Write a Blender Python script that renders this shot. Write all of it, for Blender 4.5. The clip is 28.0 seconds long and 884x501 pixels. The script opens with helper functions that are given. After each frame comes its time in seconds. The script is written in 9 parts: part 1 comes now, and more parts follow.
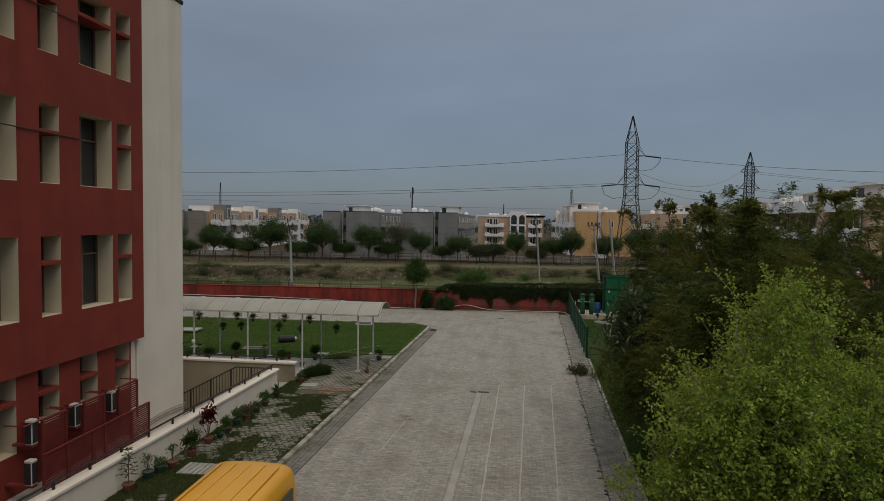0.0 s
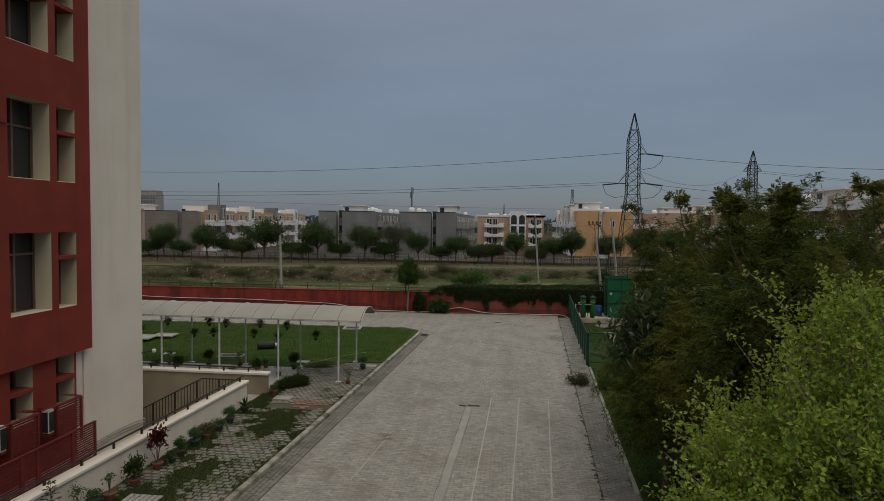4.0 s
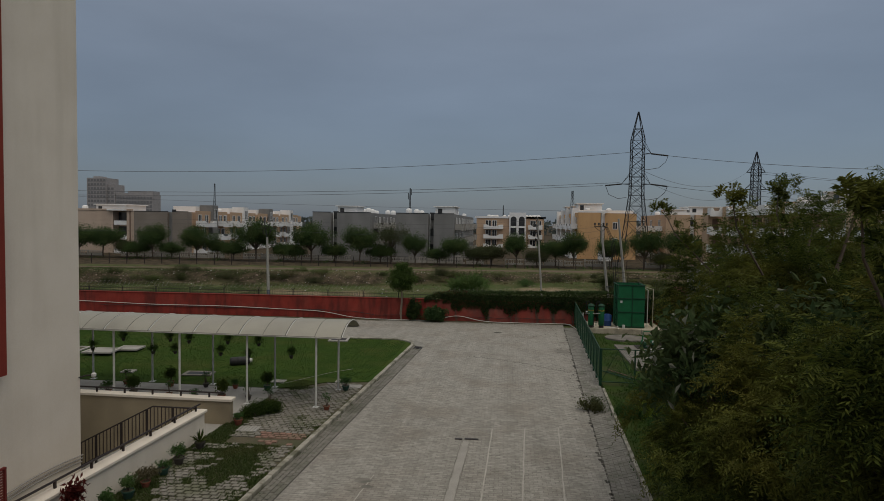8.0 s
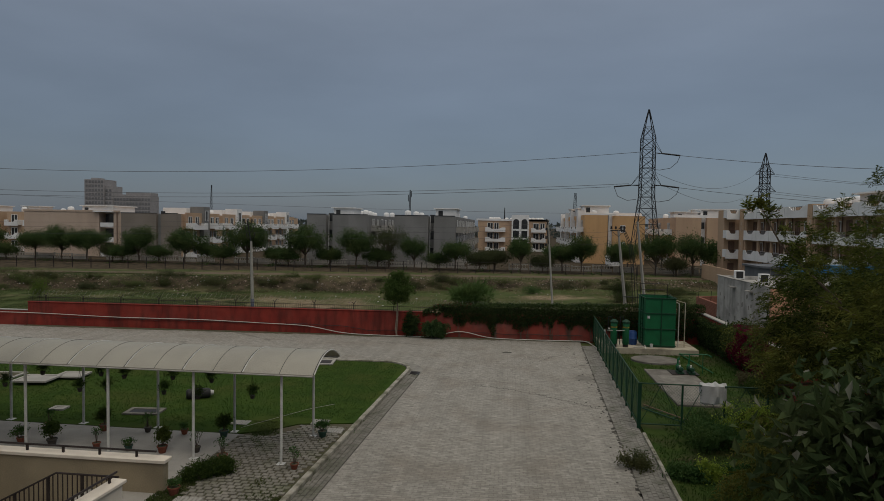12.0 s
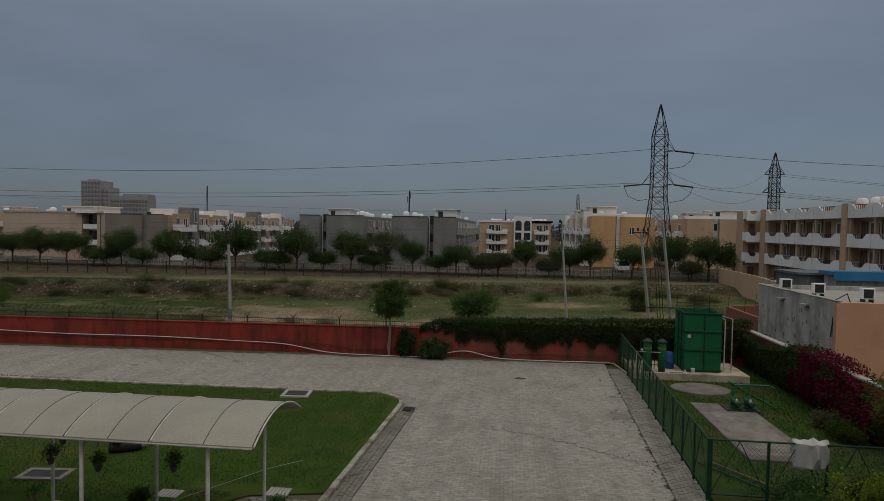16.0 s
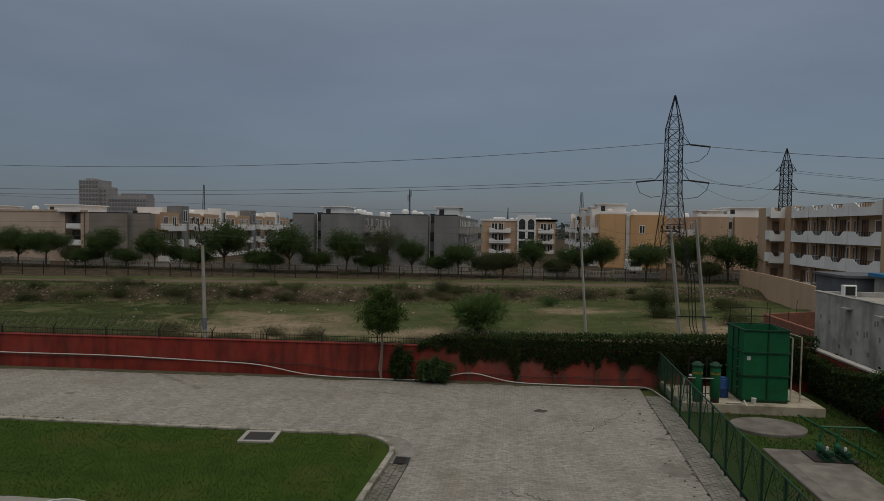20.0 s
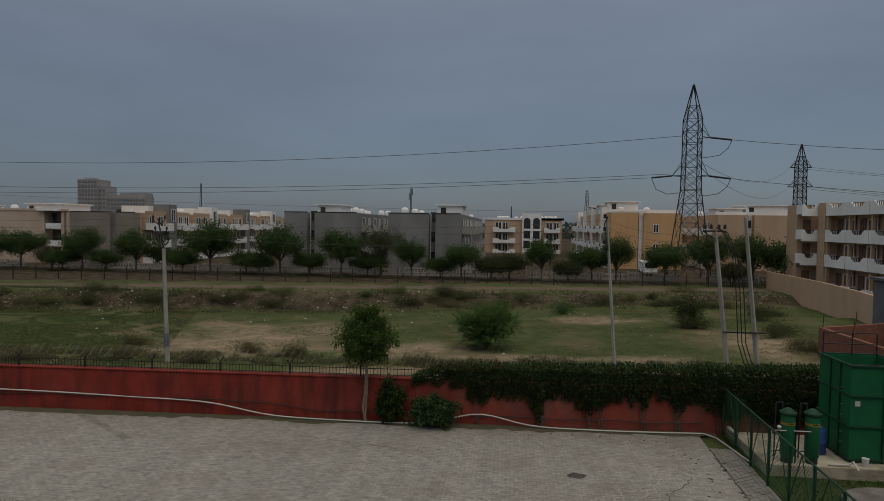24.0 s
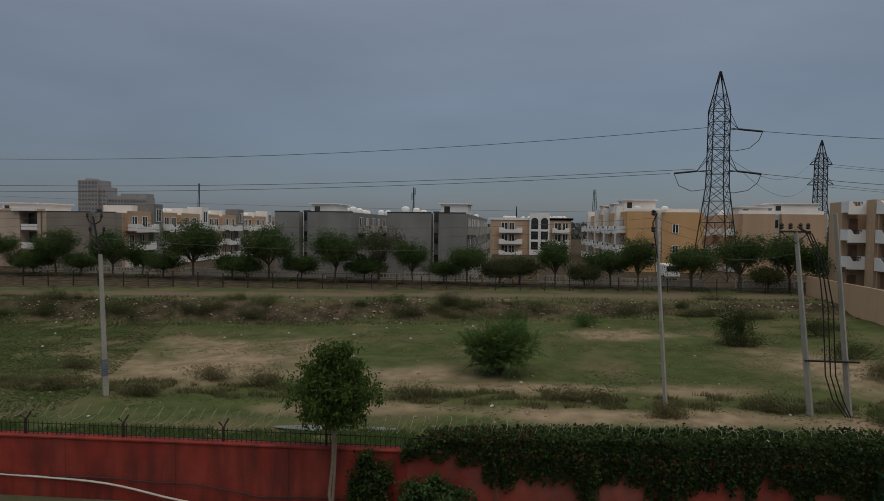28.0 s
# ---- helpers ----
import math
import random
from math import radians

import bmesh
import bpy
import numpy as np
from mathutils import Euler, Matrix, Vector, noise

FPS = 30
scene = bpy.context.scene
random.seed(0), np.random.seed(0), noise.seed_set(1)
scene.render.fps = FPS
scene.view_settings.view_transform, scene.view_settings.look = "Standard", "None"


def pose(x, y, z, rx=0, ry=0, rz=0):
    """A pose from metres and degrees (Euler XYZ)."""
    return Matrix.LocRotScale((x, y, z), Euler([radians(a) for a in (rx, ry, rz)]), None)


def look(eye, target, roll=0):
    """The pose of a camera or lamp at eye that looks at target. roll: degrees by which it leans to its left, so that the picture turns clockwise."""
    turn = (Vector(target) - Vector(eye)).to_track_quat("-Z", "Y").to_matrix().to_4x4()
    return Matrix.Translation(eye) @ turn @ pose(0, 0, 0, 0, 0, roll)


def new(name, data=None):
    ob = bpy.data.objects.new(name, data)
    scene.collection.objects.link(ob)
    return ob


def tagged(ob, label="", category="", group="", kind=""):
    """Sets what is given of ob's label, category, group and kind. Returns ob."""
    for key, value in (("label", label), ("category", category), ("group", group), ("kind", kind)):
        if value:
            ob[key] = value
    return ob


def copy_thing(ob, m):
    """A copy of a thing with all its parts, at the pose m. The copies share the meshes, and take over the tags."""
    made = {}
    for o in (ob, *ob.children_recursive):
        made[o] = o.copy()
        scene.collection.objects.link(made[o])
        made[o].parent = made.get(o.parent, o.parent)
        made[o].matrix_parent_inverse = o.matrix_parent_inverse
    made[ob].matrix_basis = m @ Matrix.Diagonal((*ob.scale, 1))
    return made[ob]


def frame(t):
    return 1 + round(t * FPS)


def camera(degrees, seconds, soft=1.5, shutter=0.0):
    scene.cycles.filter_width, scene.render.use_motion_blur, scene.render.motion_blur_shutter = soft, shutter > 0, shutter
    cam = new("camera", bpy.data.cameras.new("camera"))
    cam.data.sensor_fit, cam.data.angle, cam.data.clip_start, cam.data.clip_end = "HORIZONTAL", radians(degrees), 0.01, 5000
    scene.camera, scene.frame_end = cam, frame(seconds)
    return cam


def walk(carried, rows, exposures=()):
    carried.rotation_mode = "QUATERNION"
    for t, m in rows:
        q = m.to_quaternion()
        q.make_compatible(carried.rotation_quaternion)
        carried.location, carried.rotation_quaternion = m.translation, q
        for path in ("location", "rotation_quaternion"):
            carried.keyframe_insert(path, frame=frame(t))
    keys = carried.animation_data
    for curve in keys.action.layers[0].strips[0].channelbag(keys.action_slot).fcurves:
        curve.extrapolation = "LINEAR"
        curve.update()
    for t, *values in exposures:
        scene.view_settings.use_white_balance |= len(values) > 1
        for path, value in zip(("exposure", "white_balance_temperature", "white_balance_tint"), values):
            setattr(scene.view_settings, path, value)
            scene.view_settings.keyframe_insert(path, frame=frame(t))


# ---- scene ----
cam = camera(72.0, 28.0, soft=0.75)
PATH = [
    (0, (0.445, -1.365, 7.243), (0.229, 0.642, 7.145), 0.9),
    (0.5, (0.524, -1.103, 7.221), (0.307, 0.904, 7.123), 0.9),
    (1, (0.594, -0.828, 7.181), (0.378, 1.18, 7.084), 0.9),
    (1.5, (0.684, -0.563, 7.14), (0.467, 1.445, 7.043), 0.9),
    (2, (0.729, -0.297, 7.122), (0.512, 1.711, 7.025), 0.8),
    (2.5, (0.755, -0.014, 7.104), (0.536, 1.993, 7.008), 0.8),
    (3, (0.752, 0.307, 7.1), (0.534, 2.314, 7.004), 0.9),
    (3.5, (0.773, 0.647, 7.096), (0.554, 2.655, 7.0), 0.8),
    (5.5, (0.769, 2.128, 7.156), (0.549, 4.136, 7.06), 0.8),
    (6, (0.673, 2.544, 7.122), (0.454, 4.551, 7.027), 0.8),
    (6.5, (0.552, 2.976, 7.106), (0.335, 4.984, 7.014), 0.8),
    (7, (0.556, 3.432, 7.108), (0.339, 5.44, 7.015), 0.8),
    (7.5, (0.615, 3.961, 7.104), (0.398, 5.97, 7.012), 0.9),
    (8, (0.596, 4.484, 7.1), (0.38, 6.493, 7.009), 0.9),
    (8.5, (0.588, 5.096, 7.095), (0.37, 7.103, 7.004), 0.9),
    (9, (0.562, 5.749, 7.09), (0.342, 7.757, 7.001), 0.9),
    (9.5, (0.495, 6.344, 7.081), (0.277, 8.353, 6.994), 0.9),
    (10, (0.399, 6.954, 7.073), (0.18, 8.961, 6.986), 0.9),
    (10.5, (0.287, 7.619, 7.068), (0.068, 9.628, 6.984), 0.8),
    (11, (0.173, 8.329, 7.071), (-0.045, 10.337, 6.988), 0.9),
    (11.5, (0.081, 8.975, 7.116), (-0.136, 10.983, 7.031), 1.0),
    (12, (-0.0, 9.575, 7.16), (-0.217, 11.583, 7.077), 1.0),
    (12.5, (-0.091, 10.254, 7.167), (-0.308, 12.263, 7.086), 1.0),
    (14.5, (-0.459, 13.103, 7.163), (-0.676, 15.111, 7.084), 1.1),
    (15, (-0.534, 13.808, 7.16), (-0.751, 15.817, 7.08), 0.9),
    (15.5, (-0.583, 14.479, 7.145), (-0.8, 16.488, 7.065), 0.9),
    (16, (-0.629, 15.19, 7.128), (-0.846, 17.199, 7.051), 1.0),
    (16.5, (-0.685, 15.929, 7.113), (-0.904, 17.937, 7.034), 0.9),
    (17, (-0.763, 16.654, 7.101), (-0.981, 18.663, 7.022), 1.1),
    (17.5, (-0.873, 17.319, 7.108), (-1.092, 19.328, 7.029), 1.0),
    (18, (-0.988, 17.979, 7.116), (-1.205, 19.987, 7.039), 1.0),
    (18.5, (-1.075, 18.623, 7.106), (-1.293, 20.632, 7.026), 0.9),
    (19, (-1.144, 19.28, 7.092), (-1.364, 21.289, 7.012), 0.8),
    (19.5, (-1.205, 19.945, 7.078), (-1.424, 21.954, 6.998), 0.9),
    (20, (-1.263, 20.628, 7.066), (-1.483, 22.635, 6.986), 0.9),
    (20.5, (-1.323, 21.308, 7.066), (-1.545, 23.315, 6.985), 0.9),
    (21, (-1.388, 21.975, 7.067), (-1.612, 23.983, 6.984), 0.8),
    (21.5, (-1.463, 22.701, 7.069), (-1.688, 24.708, 6.987), 0.8),
    (23.5, (-1.804, 25.836, 7.087), (-2.03, 27.843, 7.003), 0.7),
    (24, (-1.898, 26.721, 7.089), (-2.125, 28.729, 7.006), 0.8),
    (24.5, (-1.997, 27.642, 7.088), (-2.227, 29.649, 7.005), 0.7),
    (25, (-2.096, 28.566, 7.077), (-2.327, 30.573, 6.994), 0.8),
    (25.5, (-2.192, 29.47, 7.013), (-2.425, 31.477, 6.931), 0.7),
    (26, (-2.279, 30.366, 6.953), (-2.515, 32.373, 6.873), 0.7),
    (26.5, (-2.351, 31.287, 6.979), (-2.588, 33.293, 6.899), 0.8),
    (27, (-2.434, 32.166, 7.013), (-2.673, 34.172, 6.932), 0.6),
    (27.5, (-2.555, 32.963, 7.029), (-2.796, 34.969, 6.948), 0.7),
    (28, (-2.697, 33.762, 7.044), (-2.936, 35.768, 6.963), 0.7),
]
walk(cam, [(t, look(eye, target, roll)) for t, eye, target, roll in PATH],
     exposures=((0, 0.0), (6, -0.08), (12, -0.22), (17, -0.33), (21, -0.33), (25, -0.28), (28, -0.14)))

# ---------------------------------------------------------------- light
world = bpy.data.worlds.new("overcast_sky")
scene.world = world
world.use_nodes = True
wt = world.node_tree
wt.nodes.clear()


def wnode(kind):
    return wt.nodes.new(kind)


w_out, w_bg, w_co, w_sep = wnode("ShaderNodeOutputWorld"), wnode("ShaderNodeBackground"), wnode("ShaderNodeTexCoord"), wnode("ShaderNodeSeparateXYZ")
w_ramp, w_sky, w_mix, w_noise, w_add, w_mul = (wnode("ShaderNodeValToRGB"), wnode("ShaderNodeTexSky"), wnode("ShaderNodeMixRGB"),
                                              wnode("ShaderNodeTexNoise"), wnode("ShaderNodeMixRGB"), wnode("ShaderNodeMapping"))
w_sky.sky_type, w_sky.sun_disc, w_sky.sun_elevation, w_sky.sun_rotation = "NISHITA", False, radians(42), radians(200)
SKY_HORIZON, SKY_MID, SKY_TOP = (0.069, 0.094, 0.139), (0.194, 0.224, 0.272), (1.0, 0.95, 0.85)
ramp = w_ramp.color_ramp
ramp.elements[0].position, ramp.elements[0].color = 0.0, (*SKY_HORIZON, 1)
ramp.elements[1].position, ramp.elements[1].color = 1.0, (*SKY_TOP, 1)
e = ramp.elements.new(0.36)
e.color = (*SKY_MID, 1)
w_mul.inputs["Scale"].default_value = (1.3, 1.3, 4.5)
w_noise.inputs["Scale"].default_value, w_noise.inputs["Detail"].default_value = 1.6, 5
w_add.blend_type, w_add.inputs[0].default_value = "OVERLAY", 0.34
w_mix.inputs[0].default_value = 0.02
wt.links.new(w_co.outputs["Generated"], w_sep.inputs[0])
wt.links.new(w_sep.outputs["Z"], w_ramp.inputs[0])
wt.links.new(w_co.outputs["Generated"], w_mul.inputs["Vector"])
wt.links.new(w_mul.outputs[0], w_noise.inputs["Vector"])
wt.links.new(w_ramp.outputs[0], w_add.inputs[1])
wt.links.new(w_noise.outputs["Fac"], w_add.inputs[2])
wt.links.new(w_add.outputs[0], w_mix.inputs[1])
wt.links.new(w_sky.outputs[0], w_mix.inputs[2])
wt.links.new(w_mix.outputs[0], w_bg.inputs["Color"])
wt.links.new(w_bg.outputs[0], w_out.inputs[0])
w_bg.inputs["Strength"].default_value = 1.0

sun = new("sun", bpy.data.lights.new("sun", "SUN"))
sun.data.energy, sun.data.angle, sun.data.color = 0.8, radians(40), (1.0, 0.89, 0.74)
sun.matrix_world = look((0, 0, 40), (-15, 18, 0))


# ---------------------------------------------------------------- materials
def material(name, base, other, scale=3.0, rough=0.85, bump=0.15, fine=40.0, metal=0.0, stain=None, stain_scale=0.4, stain_amount=0.35, spec=0.3):
    """Two colours by fine noise, a third by large stains, and a fine relief."""
    m = bpy.data.materials.new(name)
    m.use_nodes = True
    t = m.node_tree
    b = t.nodes["Principled BSDF"]
    pos = t.nodes.new("ShaderNodeNewGeometry").outputs["Position"]
    n1, n2, n3 = (t.nodes.new("ShaderNodeTexNoise") for _ in range(3))
    for n, s, d in ((n1, scale, 6), (n2, stain_scale, 5), (n3, fine, 3)):
        n.inputs["Scale"].default_value, n.inputs["Detail"].default_value = s, d
        t.links.new(pos, n.inputs["Vector"])
    r1, r2 = t.nodes.new("ShaderNodeValToRGB"), t.nodes.new("ShaderNodeValToRGB")
    r1.color_ramp.elements[0].position, r1.color_ramp.elements[1].position = 0.36, 0.64
    r2.color_ramp.elements[0].position, r2.color_ramp.elements[1].position = 0.48, 0.70
    r1.color_ramp.elements[0].color, r1.color_ramp.elements[1].color = (*base, 1), (*other, 1)
    t.links.new(n1.outputs["Fac"], r1.inputs[0])
    t.links.new(n2.outputs["Fac"], r2.inputs[0])
    mix = t.nodes.new("ShaderNodeMixRGB")
    k = t.nodes.new("ShaderNodeMath")
    k.operation = "MULTIPLY"
    k.inputs[1].default_value = stain_amount
    t.links.new(r2.outputs[0], k.inputs[0])
    t.links.new(k.outputs[0], mix.inputs[0])
    t.links.new(r1.outputs[0], mix.inputs[1])
    mix.inputs[2].default_value = (*(stain or [c * 0.6 for c in base]), 1)
    grain = t.nodes.new("ShaderNodeMixRGB")
    grain.blend_type, grain.inputs[0].default_value = "OVERLAY", 0.25
    t.links.new(mix.outputs[0], grain.inputs[1])
    t.links.new(n3.outputs["Fac"], grain.inputs[2])
    t.links.new(grain.outputs[0], b.inputs["Base Color"])
    b.inputs["Roughness"].default_value, b.inputs["Metallic"].default_value = rough, metal
    b.inputs["Specular IOR Level"].default_value = spec
    if bump:
        bp = t.nodes.new("ShaderNodeBump")
        bp.inputs["Strength"].default_value, bp.inputs["Distance"].default_value = bump, 0.02
        t.links.new(n3.outputs["Fac"], bp.inputs["Height"])
        t.links.new(bp.outputs[0], b.inputs["Normal"])
    return m


def leafy(name, dark, light, yellow, scale=0.8):
    """Foliage: colour varies leaf by leaf and clump by clump, with some light passing through."""
    m = bpy.data.materials.new(name)
    m.use_nodes = True
    t = m.node_tree
    b = t.nodes["Principled BSDF"]
    geo = t.nodes.new("ShaderNodeNewGeometry")
    n = t.nodes.new("ShaderNodeTexNoise")
    n.inputs["Scale"].default_value = scale
    t.links.new(geo.outputs["Position"], n.inputs["Vector"])
    r = t.nodes.new("ShaderNodeValToRGB")
    r.color_ramp.elements[0].position, r.color_ramp.elements[1].position = 0.0, 1.0
    r.color_ramp.elements[0].color, r.color_ramp.elements[1].color = (*dark, 1), (*light, 1)
    t.links.new(geo.outputs["Random Per Island"], r.inputs[0])
    mix = t.nodes.new("ShaderNodeMixRGB")
    f = t.nodes.new("ShaderNodeMapRange")
    f.inputs[1].default_value, f.inputs[2].default_value, f.inputs[3].default_value, f.inputs[4].default_value = 0.45, 0.75, 0.0, 0.6
    t.links.new(n.outputs["Fac"], f.inputs[0])
    t.links.new(f.outputs[0], mix.inputs[0])
    t.links.new(r.outputs[0], mix.inputs[1])
    mix.inputs[2].default_value = (*yellow, 1)
    t.links.new(mix.outputs[0], b.inputs["Base Color"])
    b.inputs["Roughness"].default_value, b.inputs["Specular IOR Level"].default_value = 0.7, 0.12
    tr = t.nodes.new("ShaderNodeBsdfTranslucent")
    t.links.new(mix.outputs[0], tr.inputs["Color"])
    sh = t.nodes.new("ShaderNodeMixShader")
    sh.inputs[0].default_value = 0.42
    t.links.new(b.outputs[0], sh.inputs[1])
    t.links.new(tr.outputs[0], sh.inputs[2])
    t.links.new(sh.outputs[0], t.nodes["Material Output"].inputs["Surface"])
    return m


def node_of(m, kind):
    return next(n for n in m.node_tree.nodes if n.bl_idname == kind)


M_RED = material("red_paint", (0.195, 0.03, 0.019), (0.222, 0.036, 0.022), 1.2, 0.85, 0.12, 60, stain=(0.13, 0.02, 0.015), stain_amount=0.3)
M_CREAM = material("cream_paint", (0.69, 0.625, 0.535), (0.73, 0.665, 0.575), 0.7, 0.85, 0.08, 50, stain=(0.6, 0.535, 0.45), stain_amount=0.3)
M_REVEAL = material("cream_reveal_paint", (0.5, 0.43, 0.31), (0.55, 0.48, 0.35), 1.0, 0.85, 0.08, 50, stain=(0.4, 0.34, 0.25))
M_WALLRED = material("weathered_red_wall", (0.245, 0.033, 0.022), (0.175, 0.023, 0.017), 1.1, 0.9, 0.3, 35, stain=(0.26, 0.068, 0.048), stain_scale=0.7, stain_amount=0.35)
M_WALLPINK = material("faded_red_wall", (0.25, 0.05, 0.035), (0.2, 0.036, 0.026), 0.9, 0.9, 0.3, 35, stain=(0.32, 0.14, 0.105), stain_scale=0.8, stain_amount=0.5)
M_CONC = material("grey_concrete", (0.3, 0.29, 0.265), (0.36, 0.345, 0.315), 1.5, 0.9, 0.25, 45, stain=(0.2, 0.19, 0.17))
M_CONC_OLD = material("old_concrete_slab", (0.19, 0.178, 0.157), (0.13, 0.12, 0.106), 1.8, 0.95, 0.4, 30, stain=(0.11, 0.1, 0.085), stain_scale=0.9, stain_amount=0.7)
M_PLINTH = material("cream_plinth", (0.45, 0.41, 0.32), (0.36, 0.32, 0.24), 2, 0.9, 0.3, 30, stain=(0.14, 0.12, 0.09), stain_scale=1.6, stain_amount=0.7)
M_KERB = material("kerb_concrete", (0.36, 0.34, 0.29), (0.26, 0.245, 0.2), 2.2, 0.9, 0.4, 35, stain=(0.1, 0.1, 0.065), stain_scale=2.2, stain_amount=0.85)
M_DRAIN_PALE = material("worn_drain_stone", (0.25, 0.24, 0.215), (0.18, 0.172, 0.152), 2.5, 0.95, 0.4, 35, stain=(0.1, 0.105, 0.075), stain_scale=1.3, stain_amount=0.65)
M_CRACK = material("dark_grimy_joint", (0.05, 0.047, 0.04), (0.085, 0.08, 0.068), 6, 0.97, 0.3, 40)
M_DRAIN_WEST = material("mossy_drain_stone", (0.15, 0.142, 0.122), (0.21, 0.2, 0.174), 3.0, 0.95, 0.5, 30, stain=(0.085, 0.09, 0.06), stain_scale=0.9, stain_amount=0.7)
M_DRAIN = material("drain_slab", (0.165, 0.155, 0.135), (0.23, 0.217, 0.19), 2.5, 0.95, 0.4, 35, stain=(0.085, 0.085, 0.075), stain_scale=1.0, stain_amount=0.6)
M_PAVER = material("grass_paver", (0.235, 0.22, 0.19), (0.165, 0.156, 0.13), 2.0, 0.95, 0.3, 40, stain=(0.11, 0.12, 0.065), stain_scale=0.9, stain_amount=0.7)
M_PAVER_RED = material("red_paver", (0.27, 0.155, 0.12), (0.2, 0.13, 0.1), 2.0, 0.95, 0.3, 40, stain=(0.13, 0.12, 0.075), stain_scale=0.9, stain_amount=0.7)
M_GRASS = material("lawn_grass", (0.031, 0.06, 0.011), (0.045, 0.077, 0.014), 1.4, 0.95, 0.7, 45, stain=(0.075, 0.076, 0.022), stain_scale=0.45, stain_amount=0.5, spec=0.05)
M_VERGE = material("rough_verge", (0.03, 0.058, 0.012), (0.046, 0.07, 0.017), 1.1, 0.97, 0.7, 30, stain=(0.07, 0.058, 0.035), stain_scale=0.6, stain_amount=0.7, spec=0.05)
M_SOIL = material("bare_soil", (0.1, 0.085, 0.055), (0.072, 0.07, 0.04), 1.6, 0.98, 0.6, 25, stain=(0.05, 0.07, 0.025), stain_scale=0.7, stain_amount=0.6)
M_STEEL = material("white_painted_steel", (0.6, 0.6, 0.57), (0.52, 0.52, 0.5), 4, 0.5, 0.05, 60, stain=(0.35, 0.32, 0.28), stain_scale=2)
M_CANOPY = material("milky_sheet", (0.33, 0.315, 0.265), (0.29, 0.277, 0.235), 0.8, 0.5, 0.05, 30, stain=(0.24, 0.228, 0.19), stain_scale=0.6, stain_amount=0.5)
M_IRON = material("dark_iron", (0.022, 0.017, 0.016), (0.035, 0.026, 0.023), 6, 0.55, 0.1, 60)
M_LOUVRE = material("maroon_slat_paint", (0.13, 0.02, 0.018), (0.16, 0.027, 0.022), 3, 0.65, 0.1, 60)
M_AC = material("cream_metal_case", (0.5, 0.48, 0.43), (0.45, 0.43, 0.38), 3, 0.5, 0.05, 60)
M_BLACK = material("black_plastic", (0.018, 0.018, 0.018), (0.03, 0.03, 0.03), 5, 0.6, 0.1, 60)
M_GREEN = material("green_paint", (0.008, 0.098, 0.038), (0.011, 0.118, 0.046), 1.2, 0.5, 0.1, 40, stain=(0.01, 0.06, 0.025), stain_scale=1.5, stain_amount=0.6)
M_FENCE = material("green_fence_paint", (0.008, 0.042, 0.021), (0.012, 0.056, 0.028), 4, 0.6, 0.1, 60)
M_BLUE = material("blue_plastic", (0.02, 0.06, 0.2), (0.025, 0.075, 0.24), 4, 0.5, 0.05, 50)
M_BLUEROOF = material("blue_sheet", (0.03, 0.17, 0.36), (0.04, 0.2, 0.4), 1.0, 0.5, 0.05, 40)
M_YELLOW = material("bus_yellow", (0.62, 0.3, 0.012), (0.66, 0.33, 0.016), 1.0, 0.35, 0.03, 60, stain=(0.5, 0.25, 0.015), spec=0.5)
M_POLE = material("pole_concrete", (0.36, 0.345, 0.31), (0.3, 0.288, 0.26), 1.6, 0.9, 0.2, 50)
M_GALV = material("weathered_galvanised_steel", (0.022, 0.024, 0.027), (0.034, 0.037, 0.041), 1.0, 0.65, 0.05, 30, metal=0.2)
M_WIRE = material("dark_wire", (0.06, 0.064, 0.07), (0.08, 0.085, 0.092), 1, 0.6, 0)
M_GREYB = material("bare_cement_render", (0.19, 0.188, 0.183), (0.235, 0.232, 0.225), 0.25, 0.95, 0.15, 8, stain=(0.17, 0.168, 0.16), stain_scale=0.12, stain_amount=0.5)
M_BROWNB = material("brownish_cement_render", (0.215, 0.185, 0.155), (0.255, 0.222, 0.19), 0.25, 0.95, 0.15, 8, stain=(0.17, 0.15, 0.13), stain_scale=0.12, stain_amount=0.5)
M_TAN = material("peach_render", (0.47, 0.33, 0.218), (0.515, 0.362, 0.24), 0.3, 0.9, 0.1, 10, stain=(0.36, 0.24, 0.17), stain_scale=0.15)
M_ORANGE = material("orange_render", (0.55, 0.335, 0.16), (0.59, 0.365, 0.18), 0.3, 0.9, 0.1, 10, stain=(0.44, 0.26, 0.13), stain_scale=0.15)
M_PINK = material("pale_peach_render", (0.48, 0.37, 0.29), (0.52, 0.41, 0.325), 0.3, 0.9, 0.1, 10, stain=(0.38, 0.3, 0.24), stain_scale=0.15)
M_WHITE = material("white_render", (0.72, 0.72, 0.71), (0.78, 0.78, 0.77), 0.4, 0.85, 0.08, 12, stain=(0.5, 0.49, 0.47), stain_scale=0.3)
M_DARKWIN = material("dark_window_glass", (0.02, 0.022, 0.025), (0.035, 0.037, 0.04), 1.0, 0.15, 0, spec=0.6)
M_SHUT = material("brown_joinery", (0.15, 0.095, 0.065), (0.19, 0.115, 0.08), 3, 0.6, 0.05, 40)
M_BRICK = material("brick_red", (0.25, 0.105, 0.07), (0.2, 0.085, 0.06), 3, 0.95, 0.3, 40, stain=(0.13, 0.07, 0.055), stain_scale=1.0)
M_MORTAR = material("mortar", (0.22, 0.18, 0.15), (0.18, 0.15, 0.12), 3, 0.95, 0.2, 40)
